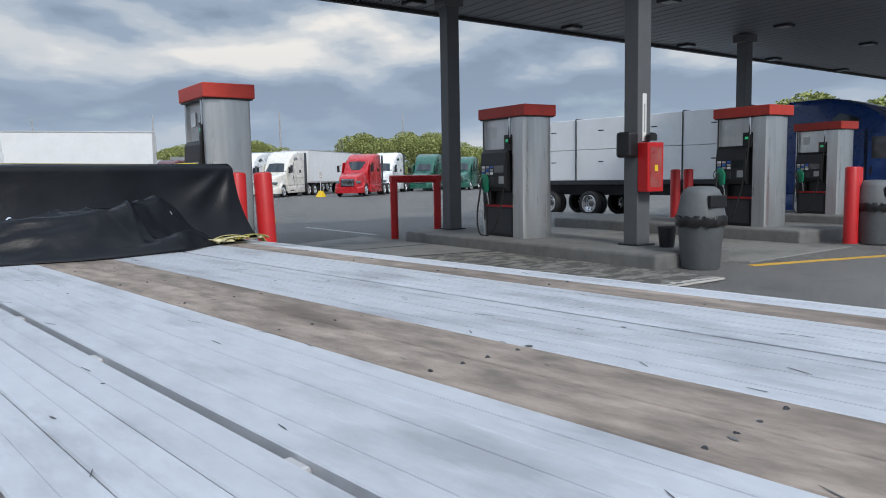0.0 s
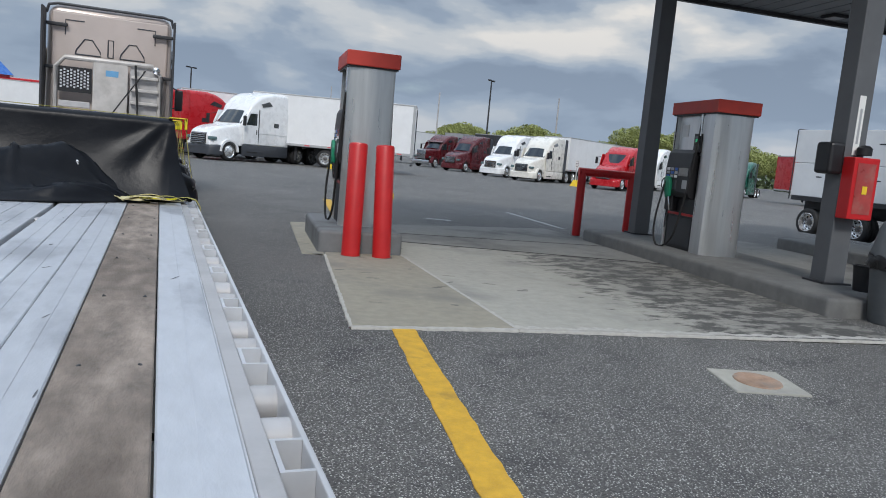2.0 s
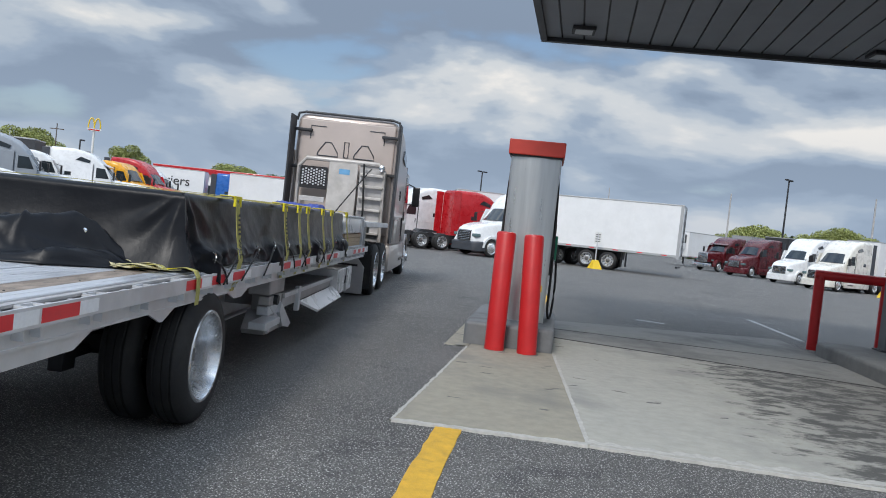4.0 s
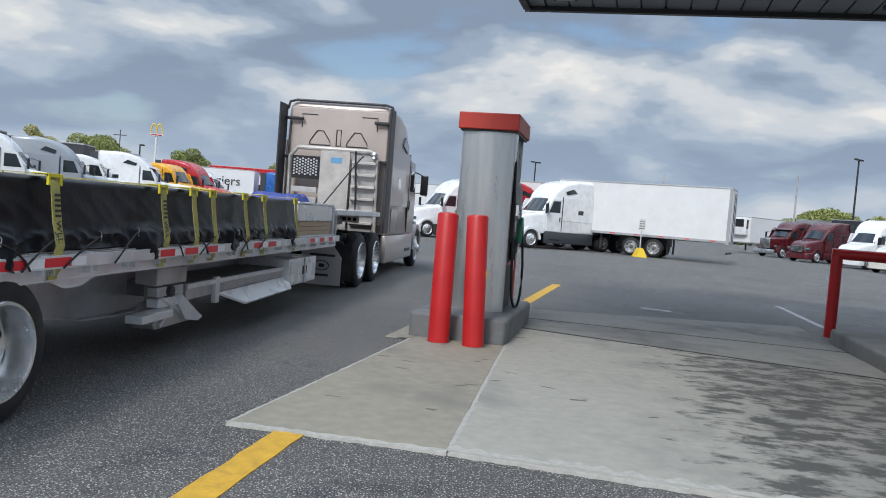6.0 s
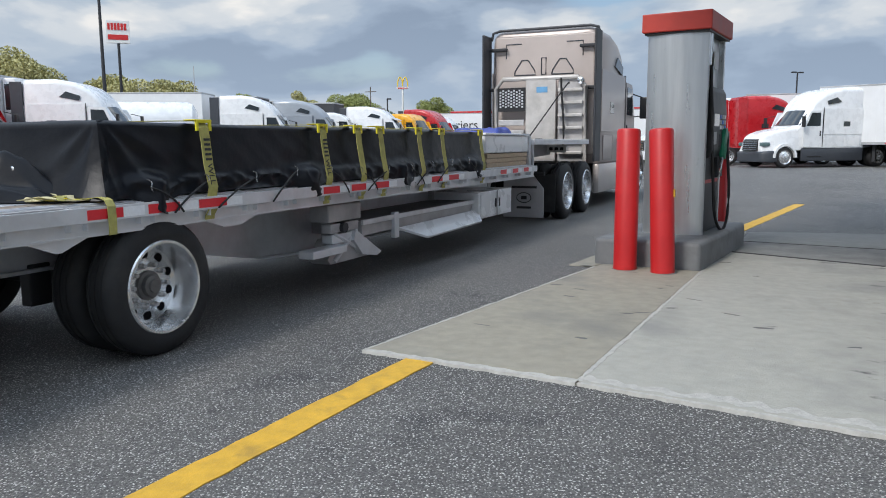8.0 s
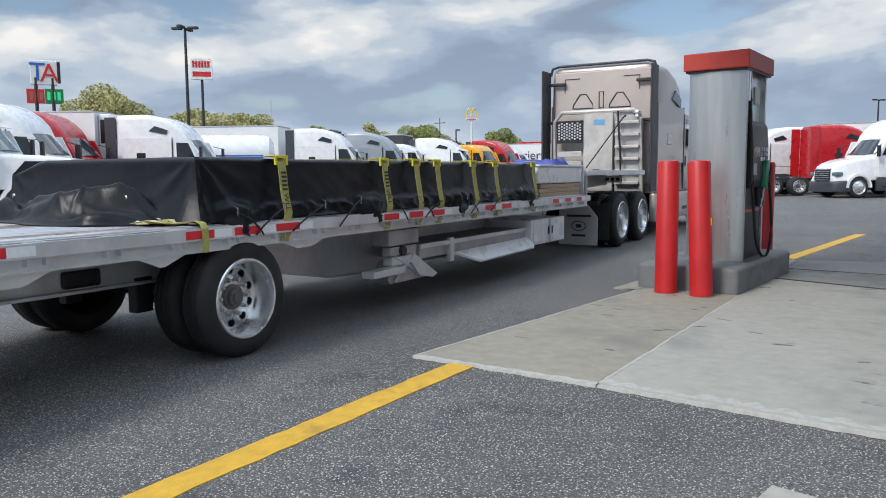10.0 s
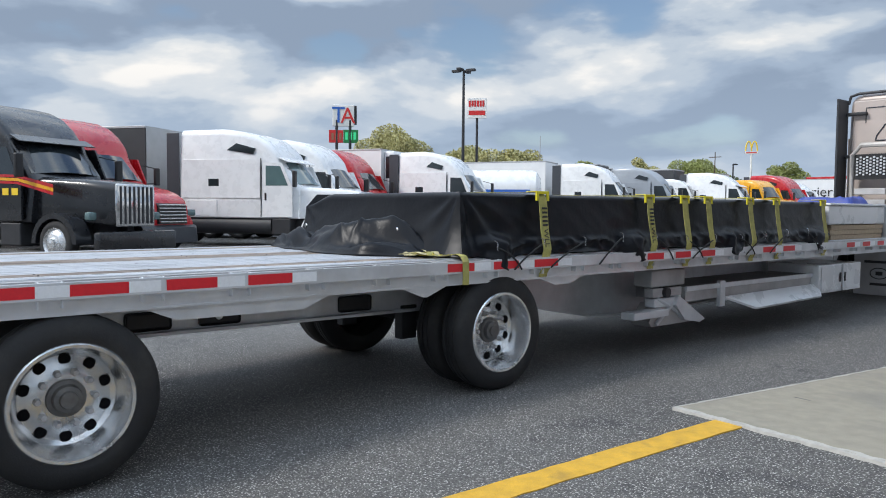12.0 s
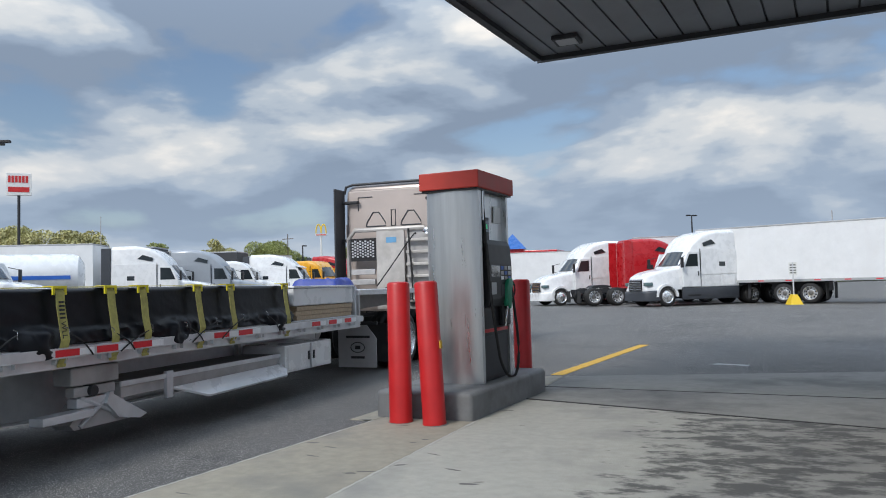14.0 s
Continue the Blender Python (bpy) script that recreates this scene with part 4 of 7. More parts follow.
def step_deck():
    t = thing("step_deck_trailer", "long aluminium step-deck trailer with weathered wood deck strips", "trailer", pose(0, 0, LANE))
    rng = random.Random(7)
    # lower frame
    for x in (-0.78, -1.72):
        bm = prism([(Y0 + 0.05, 0.60), (0.35, 0.585), (0.75, 0.56), (1.1, 0.50), (1.5, 0.42), (1.95, 0.34), (2.5, 0.31), (6.6, 0.33), (7.6, 0.45), (7.8, 0.52), (7.8, 0.955), (Y0 + 0.05, 0.955)], x - 0.012, x + 0.012)
        part("main_beam", bm, ALU, t, "deep weathered aluminium main beam")
        bm = bmesh.new()
        pts = [(Y0 + 0.05, 0.585), (0.35, 0.570), (0.75, 0.545), (1.1, 0.485), (1.5, 0.405), (1.95, 0.325), (2.5, 0.295), (6.6, 0.315), (7.6, 0.435)]
        for (ya, za), (yb, zb) in zip(pts, pts[1:]):
            prism([(ya, za), (yb, zb), (yb, zb + 0.022), (ya, za + 0.022)], x - 0.075, x + 0.075, bm)
        part("beam_flange", bm, ALU, t)
    for k in range(43):
        y = Y0 + 0.10 + k * 0.302
        part("cross_member", box(XL + 0.08, -0.08, y - 0.02, y + 0.02, 0.925, 1.015, 0.0), ALU_GREY, t)
    # dark cut-outs in the beam, and axle gear
    for y in (-2.46, -1.975, -0.87):
        part("beam_opening", box(-0.768, -0.762, y - 0.15, y + 0.15, 0.61, 0.735, 0.02), BLACK_PL, t, "dark opening in the beam web")
    part("round_cover", lathe([(-0.762, 0.026), (-0.752, 0.024), (-0.752, 0.0)], 18), SIGN_WHITE, t, "small white disc").location = (0, -1.98, 0.67)
    for y, dz, xw in ((0.0, 0.0, 0.02), (-3.10, -0.06, 0.038)):
        part("axle", cyl((-2.35, y, 0.46 + dz), (-0.15, y, 0.46 + dz), 0.065), STEEL_DK, t, "", True)
        for x in (-0.80, -1.70):
            part("spring_hanger", box(x - 0.05, x + 0.05, y - 0.42, y - 0.26, 0.34, 0.62, 0.01), STEEL_DK, t)
            part("air_bag", lathe([(0.45, 0.12), (0.47, 0.15), (0.53, 0.155), (0.55, 0.14), (0.61, 0.155), (0.66, 0.14), (0.67, 0.1)], 20, "z"), RUBBER, t, "", True).location = (x, y + 0.33, -0.06)
            part("trailing_arm", box(x - 0.04, x + 0.04, y - 0.38, y + 0.40, 0.40, 0.47, 0.01), STEEL_DK, t)
        for s in (1, -1):
            wheel(t, xw if s > 0 else XL - xw, y, s, dz=dz)
    part("air_tank", cyl((-1.9, -1.5, 0.66), (-0.9, -1.5, 0.66), 0.12), STEEL_DK, t, "", True)
    # side rails: channel, outer rub rail, stake pockets and spools
    for s, xo in ((1, 0.05), (-1, XL - 0.05)):
        def X(d):
            return xo - s * d
        def bxs(d0, d1, *rest, **kw):
            a, c = sorted((X(d0), X(d1)))
            return box(a, c, *rest, **kw)
        part("side_channel", bxs(0.100, 0.114, Y0, Y1, 0.86, 1.046), ALU, t)
        part("rub_rail", bxs(0.0, 0.010, Y0, Y1, 0.945, 1.035, 0.003), ALU, t, "flat outer rub rail")
        part("lower_lip", bxs(0.055, 0.114, Y0, Y1, 0.855, 0.868), ALU, t)
        part("fascia", bxs(0.060, 0.070, Y0, Y1, 0.868, 1.0), ALU, t)
        if s > 0:
            part("rail_ledge", bxs(0.062, 0.098, Y0, Y1, 1.024, 1.040, 0.003), ALU_GREY, t)
            for k in range(25):
                y = -4.73 + 0.51 * k
                pk = [(X(0.0105), y - 0.06), (X(0.0605), y - 0.06), (X(0.0605), y + 0.06), (X(0.0105), y + 0.06), (X(0.0105), y + 0.052), (X(0.0525), y + 0.052), (X(0.0525), y - 0.052), (X(0.0105), y - 0.052)]
                part("stake_pocket", prism(pk, 0.90, 1.036, axis="z"), ALU, t)
                for q in (0.17, 0.34):
                    part("spool", cyl((X(0.009), y + q, 0.990), (X(0.060), y + q, 0.990), 0.036, seg=18), ALU_GREY, t, "", True)
        # tape
        for y, w in ((-5.05, 0.29), (-4.55, 0.29), (-4.0, 0.29), (-3.50, 0.28), (-3.06, 0.29), (-2.57, 0.29), (-2.09, 0.29), (-0.55, 0.26), (-0.09, 0.27), (0.36, 0.28), (1.88, 0.26), (2.34, 0.26), (2.79, 0.26), (4.05, 0.28), (4.52, 0.28), (6.25, 0.24), (6.75, 0.24), (7.25, 0.22)):
            y -= 0.055
            part("red_reflector", bxs(-0.0015, 0.0, y, y + w, 0.960, 1.020), REFL_RED, t, "red reflective tape")
            part("white_reflector", bxs(-0.0012, 0.0, y + w + 0.002, y + w + 0.17, 0.960, 1.020), REFL_WHITE, t, "white reflective tape")
    # slanted brackets between the axles
    for y0, y1, drop in ((-2.72, -1.55, 0.075), (-0.95, -0.55, 0.07), (0.45, 1.0, 0.06)):
        bm = prism([(y0, 0.853), (y1, 0.853), (y1 - 0.18, 0.853 - drop), (y0 + 0.18, 0.853 - drop)], -0.04, -0.025)
        part("side_bracket", bm, ALU, t, "slant-ended aluminium bracket plate")
    # deck planks
    def strip(x0, x1, material, lip=True):
        bm = box(x0, x1, Y0, Y1, DZ - 0.03, DZ, 0.003, seg=1)
        if lip:
            for k in (0.5,):
                xr = x0 + (x1 - x0) * k
                box(xr - 0.0015, xr + 0.0015, Y0, Y1, DZ - 0.001, DZ + 0.0012, bm=bm)
        return part("plank", bm, material, t, "weathered grey-brown wood strip" if not lip else "")
    half = [(-0.171, -0.053, 1), (-0.338, -0.175, 0), (-0.445, -0.342, 1), (-0.555, -0.447, 1), (-0.665, -0.557, 1), (-0.825, -0.689, 1), (-0.952, -0.827, 1), (-1.078, -0.954, 1)]
    for a, c, alu in half:
        strip(a, c, ALU_DECK if alu else WOOD_DECK, bool(alu))
        strip(XL - c, XL - a, ALU_DECK if alu else WOOD_DECK, bool(alu))
    strip(-1.250, -1.082, WOOD_DECK, False)
    strip(-1.418, -1.252, WOOD_DECK, False)
    for x in (-0.677, XL + 0.677):
        part("chain_slot", box(x - 0.020, x + 0.020, Y0, Y1, DZ - 0.07, DZ - 0.045), GRIT, t, "dirty recessed chain slot")
        for k in range(7):
            y = Y0 + 0.4 + k * 0.8
            y += rng.uniform(-0.12, 0.12)
            part("slot_clip", box(x - 0.014, x + 0.012, y - 0.03, y + 0.03, DZ - 0.034, DZ - 0.008, 0.007), ALU_GREY, t)
    # screw heads in the wood strips and scars in the metal
    bm = bmesh.new()
    for x0, x1 in ((-0.338, -0.162), (-1.248, -1.082), (-1.418, -1.252)):
        y = Y0 + 0.1
        while y < -0.5:
            for xx in (x0 + 0.035, x1 - 0.035):
                cyl((xx + rng.uniform(-0.008, 0.008), y, DZ - 0.004), (xx, y, DZ + 0.0008), 0.0055, seg=8, bm=bm)
            y += 0.604
    tagged(part("screw_heads", bm, STEEL_DK, t), kind="stuff")
    bm = bmesh.new()
    for k in range(110):
        x, y = rng.uniform(-2.4, -0.08), rng.uniform(-4.9, -0.9)
        l, w = (rng.uniform(0.008, 0.035), rng.uniform(0.0007, 0.0015)) if k % 6 else (rng.uniform(0.005, 0.011), rng.uniform(0.003, 0.008))
        own = bmesh.new()
        bmesh.ops.create_circle(own, cap_ends=True, segments=10, radius=1.0)
        for v in own.verts:
            kf = rng.uniform(0.85, 1.1)
            v.co.x *= kf
            v.co.y *= kf
        ex = bmesh.ops.extrude_face_region(own, geom=own.faces[:])
        for v in [g for g in ex["geom"] if isinstance(g, bmesh.types.BMVert)]:
            v.co.z += 0.0006
        merge(bm, own, pose(x, y, DZ + 0.0012, 0, 0, rng.uniform(-35, 35)) @ Matrix.Diagonal((w, l, 1, 1)))
    tagged(part("deck_scarring", bm, SCAR, t, "small dark dents and scars"), kind="stuff")
    # upper deck on its gooseneck
    part("upper_deck", box(XL, 0.0, Y1, 11.35, 1.36, 1.45, 0.006), ALU, t, "short raised front deck")
    part("step_wall", box(XL + 0.02, -0.02, Y1, Y1 + 0.04, 0.90, 1.36), ALU_GREY, t)
    for x in (-0.78, -1.72):
        part("gooseneck_beam", prism([(7.75, 0.55), (8.2, 1.05), (11.2, 1.15), (11.2, 1.36), (7.75, 1.36)], x - 0.02, x + 0.02), ALU_GREY, t)
    for x in (-0.22, -2.3):
        part("corner_post", box(x + 0.12, x + 0.17, Y1 - 0.09, Y1 - 0.03, 1.05, 1.50, 0.006), ALU, t)
    # landing gear
    for x in (-0.30, -2.2):
        part("landing_leg", box(x - 0.07, x + 0.07, 2.38, 2.68, 0.42, 0.92, 0.01), ALU_GREY, t, "folded landing gear leg")
        part("landing_foot", prism([(2.25, 0.26), (3.05, 0.26), (2.95, 0.31), (2.75, 0.33), (2.62, 0.48), (2.36, 0.48), (2.2, 0.31)], x - 0.10, x + 0.12), ALU_GREY, t)
        for a, c in (((2.3, 0.55), (2.9, 0.28)), ((2.7, 0.55), (2.3, 0.28))):
            part("brace", tube([(x + 0.13, a[0], a[1]), (x + 0.13, c[0], c[1])], 0.022), ALU, t)
        part("gear_box", box(x - 0.06, x + 0.16, 2.18, 2.76, 0.66, 0.83, 0.015), ALU_GREY, t)
        part("gear_shaft", cyl((x + 0.07, 2.42, 0.60), (x + 0.19, 2.42, 0.60), 0.05, seg=14), STEEL_DK, t)
        part("leg_plate", box(x + 0.04, x + 0.15, 2.22, 2.72, 0.555, 0.645, 0.01), ALU_GREY, t)
        part("leg_plate", box(x + 0.02, x + 0.14, 2.26, 2.70, 0.45, 0.54, 0.01), ALU, t)
        part("foot_plate", prism([(2.62, 0.56), (3.12, 0.28), (3.02, 0.25), (2.74, 0.30), (2.58, 0.46)], x + 0.10, x + 0.18), ALU, t, "splayed landing foot plate")
    part("crank_bar", box(-0.22, -0.06, 1.80, 2.36, 0.375, 0.445, 0.006), ALU, t)
    # dunnage rack under the deck
    part("rack_shelf", prism([(2.80, 0.47), (5.60, 0.49), (5.72, 0.55), (5.72, 0.62), (2.80, 0.62)], -0.78, -0.16, None, 0.006), ALU_GREY, t, "shallow grey aluminium dunnage shelf")
    part("rack_floor", box(-0.74, -0.20, 2.86, 5.62, 0.621, 0.628), ALU_DK, t, "dull stained shelf floor")
    part("rack_lip", box(-0.158, -0.13, 2.78, 5.74, 0.585, 0.635, 0.004), ALU, t)
    bm = bmesh.new()
    lo = [(0.02, 3.95, 0.345), (0.02, 5.58, 0.365), (-0.13, 5.80, 0.50), (-0.13, 3.52, 0.485)]
    va = [bm.verts.new(v) for v in lo]
    vb = [bm.verts.new((x - 0.012, y, z - 0.022)) for x, y, z in lo]
    bm.faces.new(va)
    bm.faces.new(vb[::-1])
    for i in range(4):
        bm.faces.new((va[i], vb[i], vb[(i + 1) % 4], va[(i + 1) % 4]))
    bmesh.ops.recalc_face_normals(bm, faces=bm.faces[:])
    part("rack_board", bm, P_WHITE, t, "tilted pale tray edge")
    part("rack_post", box(-0.17, -0.12, 3.42, 3.52, 0.38, 0.66, 0.006), ALU, t)
    for y in (3.0, 5.5):
        part("rack_hanger", box(-0.72, -0.66, y - 0.03, y + 0.03, 0.62, 0.93), ALU_GREY, t)
    # tool box
    tb = part("tool_box", box(-0.72, -0.06, 5.66, 6.95, 0.37, 0.735, 0.012), P_WHITE, t, "white-painted steel tool box")
    part("box_door", box(-0.058, -0.050, 5.72, 6.30, 0.40, 0.705, 0.004), P_WHITE, tb)
    part("box_door", box(-0.058, -0.050, 6.36, 6.90, 0.40, 0.705, 0.004), P_WHITE, tb)
    for y in (6.26, 6.40):
        part("latch", box(-0.050, -0.035, y - 0.02, y + 0.02, 0.50, 0.62, 0.005), STEEL_DK, tb)
    part("hinge_post", box(-0.055, -0.030, 6.315, 6.345, 0.38, 0.73, 0.004), ALU, tb)
    return t


step_deck()


# ---- the tarped load and its straps ----
def tarp_load():
    t = thing("tarped_load", "low load wrapped in creased black tarpaulin on the trailer deck", "tarpaulin load", pose(0, 0, LANE))
    rng = random.Random(3)
    x0, x1, y0, y1, z1 = -2.42, -0.105, -0.36, 5.82, 1.545
    # walls: walk round the load, skirt flaring and pleated towards the deck
    path = []
    def run(a, c, n):
        for i in range(n):
            path.append((a[0] + (c[0] - a[0]) * i / n, a[1] + (c[1] - a[1]) * i / n))
    run((x1, y0), (x1, y1), 330)
    run((x1, y1), (x0, y1), 50)
    run((x0, y1), (x0, y0), 60)
    run((x0, y0), (x1, y0), 200)
    n = len(path)
    bm = bmesh.new()
    rows = 30
    rings = []

    def crease(u, v, seed):
        return 0.5 - abs(noise.noise((u, v, seed))) * 1.6

    for r in range(rows):
        f = r / (rows - 1)
        ring = []
        for i, (x, y) in enumerate(path):
            px, py = path[(i - 1) % n]
            qx, qy = path[(i + 1) % n]
            dx, dy = qx - px, qy - py
            ln = math.hypot(dx, dy) or 1
            nx, ny = dy / ln, -dx / ln
            rear = 1.0 if y < y0 + 0.005 else 0.0
            s = x * 1.0 if rear else y
            drop = (z1 - DZ) * f
            soft = 1 - smooth01(f / 0.07)
            z = z1 - 0.02 * soft + 0.012 * noise.noise((s * 1.3, 0, 2.2)) * (1 - f) - (z1 - DZ - 0.012) * f
            if rear:
                # taut sloping end with broad sags, sharp pleats fanning from the corners
                d = 0.02 * f + 0.13 * f * f + 0.03 * noise.noise((x * 1.1 - f * 0.7, f * 0.8, 1.7)) * f
                for corner, amp in ((x1, 0.022), (x0, 0.016)):
                    al = abs(corner - x)
                    ang = math.atan2(al, drop + 0.02)
                    fan = smooth01((0.62 - math.hypot(al, drop)) / 0.45) * smooth01(drop / 0.2) * smooth01(al / 0.04)
                    d += fan * amp * (math.sin(ang * 5.2 + 0.4) ** 2 - 0.5 + 0.08 * math.sin(ang * 17.0))
                d += 0.006 * crease(x * 2.3 + f * 1.9, f * 1.4 - x * 0.8, 5.1) * f
            else:
                d = 0.02 * f + 0.035 * f * f
                d += (0.020 * noise.noise((s * 1.1, f * 0.9, 1.7)) + 0.014 * crease(s * 1.7 + f * 1.5, f * 1.1, 9.1) + 0.007 * crease(s * 4.1 - f * 2.6, f * 1.9, 4.2) - 0.005) * (0.10 + f)
                d += 0.010 * crease(s * 9.0 + f * 3.0, f * 2.5, 6.6) * smooth01((f - 0.55) / 0.35)
                al = y - y0
                ang = math.atan2(al, drop + 0.02)
                fan = smooth01((0.6 - al) / 0.4) * smooth01(drop / 0.18) * smooth01(al / 0.04)
                d += fan * 0.030 * (math.sin(ang * 6 + 1.0) ** 2 - 0.4)
                if x > x1 - 0.01:
                    # pulled-in hem gathered by the cords, with loose rolls that hang over the rail
                    d = min(d, 0.08)
                    roll = smooth01((f - 0.70) / 0.1) * (0.018 + 0.05 * max(0.0, noise.noise((s * 1.3, 0.2, 7.7))) + 0.03 * crease(s * 5.0, f * 7.0, 3.1))
                    lobe = max(math.exp(-((y - c_) / w_) ** 2) for c_, w_ in ((1.72, 0.20), (3.45, 0.25), (5.45, 0.20), (0.0, 0.12)))
                    d += roll + lobe * (0.09 + 0.04 * crease(s * 7.0 + f * 4, f * 8.0, 1.3)) * smooth01((f - 0.6) / 0.2)
                    z -= 0.115 * lobe * smooth01((f - 0.72) / 0.28)
            d -= 0.03 * soft * soft
            if rear and x < x0 + 0.5:             # the far rear corner slumps
                z -= 0.10 * smooth01((x0 + 0.5 - x) / 0.5) * (1 - f)
            ring.append(bm.verts.new((x + nx * d, y + ny * d, z + 0.018 * soft)))
        rings.append(ring)
    for r0, r1 in zip(rings, rings[1:]):
        for i in range(n):
            bm.faces.new((r0[i], r1[i], r1[(i + 1) % n], r0[(i + 1) % n]))
    top = bm.verts.new(((x0 + x1) / 2, (y0 + y1) / 2, z1 + 0.015))
    for i in range(n):
        bm.faces.new((rings[0][i], rings[0][(i + 1) % n], top))
    bmesh.ops.recalc_face_normals(bm, faces=bm.faces[:])
    part("cover", bm, TARP, t, "", True)
    # gathered tarp spilling on the deck at the rear
    bm = bmesh.new()
    nx_, ny_ = 190, 44
    g = []
    for j in range(ny_):
        row = []
        v = j / (ny_ - 1)
        for i in range(nx_):
            u = i / (nx_ - 1)
            x = x0 - 0.02 + (x1 - x0 - 0.10) * u
            edge = smooth01(u / 0.06) * smooth01((1 - u) / 0.22)
            wx, wv = u * 2.7 + 0.5 * noise.noise((u * 6, v * 3, 8.0)), v * 1.6 + 0.35 * noise.noise((u * 5, v * 2, 3.0))
            ridge = max(0.0, 0.42 - abs(noise.noise((wx * 0.9, wv * 2.0, 1.1))) * 1.9)
            ridge2 = max(0.0, 0.40 - abs(noise.noise((wx * 2.4 - wv, wv * 2.6, 6.1))) * 1.9)
            h0 = 0.13 + 0.07 * smooth01((u - 0.35) / 0.3) + 0.08 * noise.noise((u * 3.6, 0.4, 5.5))
            lump = h0 * math.cos(0.5 * math.pi * v) ** 0.7 + (0.065 * math.sin(6.283 * (1.5 * v + 1.1 * u + 0.55 * noise.noise((u * 3.1, v * 1.2, 4.4)))) + 0.10 * noise.noise((u * 7.0 + v * 2.0, v * 2.4, 6.1)) + 0.06 * ridge2 + 0.03 * ridge) * math.sin(math.pi * min(1, 0.08 + v * 0.9))
            tail = smooth01((1 - v) / 0.08)
            z = DZ + 0.008 + max(0.0, lump) * edge * (0.12 + 0.88 * tail)
            out = 0.44 + 0.20 * noise.noise((u * 3.2, 0.3, 2.2))
            y = y0 - 0.06 - out * v * (0.35 + 0.65 * edge) + 0.03 * noise.noise((u * 5, v * 3, 0.2)) * v
            row.append(bm.verts.new((x, y, z)))
        g.append(row)
    for r0, r1 in zip(g, g[1:]):
        for i in range(nx_ - 1):
            bm.faces.new((r0[i], r0[i + 1], r1[i + 1], r1[i]))
    bmesh.ops.recalc_face_normals(bm, faces=bm.faces[:])
    ob = part("gathered_hem", bm, TARP, t, "bunched black tarp folds lying on the deck", True)
    so = ob.modifiers.new("thick", "SOLIDIFY")
    so.thickness, so.offset = 0.006, -1
    for x in (-0.62, -1.45, -2.05):
        part("grommet", lathe([(-0.004, 0.016), (0.004, 0.022), (0.006, 0.014), (0.0, 0.010)], 14, "y"), CHROME, t).location = (x, y0 - 0.215, DZ + 0.20)
    return t


tarp_load()


def strap(y, text=""):
    t = thing("ratchet_strap", "wide yellow webbing strap over the black tarp", "strap", pose(0, 0, LANE), "load straps")
    w = 0.047
    prof = [(-2.565, 0.93), (-2.55, 1.1), (-2.50, 1.48), (-2.46, 1.556), (-2.3, 1.560), (-1.25, 1.568), (-0.2, 1.560), (-0.05, 1.556), (-0.015, 1.51), (-0.005, 1.40), (0.018, 1.25), (0.046, 1.10), (0.037, 1.04), (0.030, 0.94), (0.002, 0.90), (0.002, 0.87)]
    bm = bmesh.new()
    th = 0.004
    rng = random.Random(int(y * 100))
    rowa = []
    for i, (x, z) in enumerate(prof):
        tw = rng.uniform(-0.006, 0.006)
        s = 1 if x > -1.25 else -1
        ox, oz = (th * s, 0) if z < 1.55 else (0, th)
        rowa.append([bm.verts.new((x, y - w + tw, z)), bm.verts.new((x, y + w + tw, z)), bm.verts.new((x + ox, y + w + tw, z + oz)), bm.verts.new((x + ox, y - w + tw, z + oz))])
    for a, c in zip(rowa, rowa[1:]):
        for k in range(4):
            bm.faces.new((a[k], a[(k + 1) % 4], c[(k + 1) % 4], c[k]))
    bmesh.ops.recalc_face_normals(bm, faces=bm.faces[:])
    part("webbing", bm, STRAP, t)
    g = bmesh.new()
    box(-0.13, -0.02, y - 0.075, y + 0.075, 1.562, 1.569, 0.003, g)
    box(-0.025, -0.008, y - 0.075, y - 0.052, 1.49, 1.569, 0.003, g)
    box(-0.025, -0.008, y + 0.052, y + 0.075, 1.49, 1.569, 0.003, g)
    box(-0.027, -0.010, y - 0.075, y + 0.075, 1.545, 1.569, 0.003, g)
    part("edge_guard", g, STRAP_HI, t, "bright yellow plastic edge guard")
    if text:
        for k, (s, z) in enumerate(((0.075, 1.19), )):
            words("lettering", text, s, INK, t, Matrix.Translation((0.0375, y, z)) @ Matrix.Rotation(radians(-11), 4, "Y") @ Matrix.Rotation(radians(90), 4, "Z") @ Matrix.Rotation(radians(90), 4, "X") @ Matrix.Rotation(radians(-90), 4, "Z"), 0.001)
        for k in range(5):
            part("print_bar", box(0.021 - k * 0.0034, 0.0235 - k * 0.0034, y - 0.03, y + 0.03, 1.285 + k * 0.034, 1.302 + k * 0.034), INK, t, "worn dark print bar")
    return t


for y, txt in ((0.455, "WLL"), (1.93, "WLL"), (2.52, ""), (2.95, ""), (3.80, ""), (4.40, ""), (5.60, "")):
    strap(y, txt)


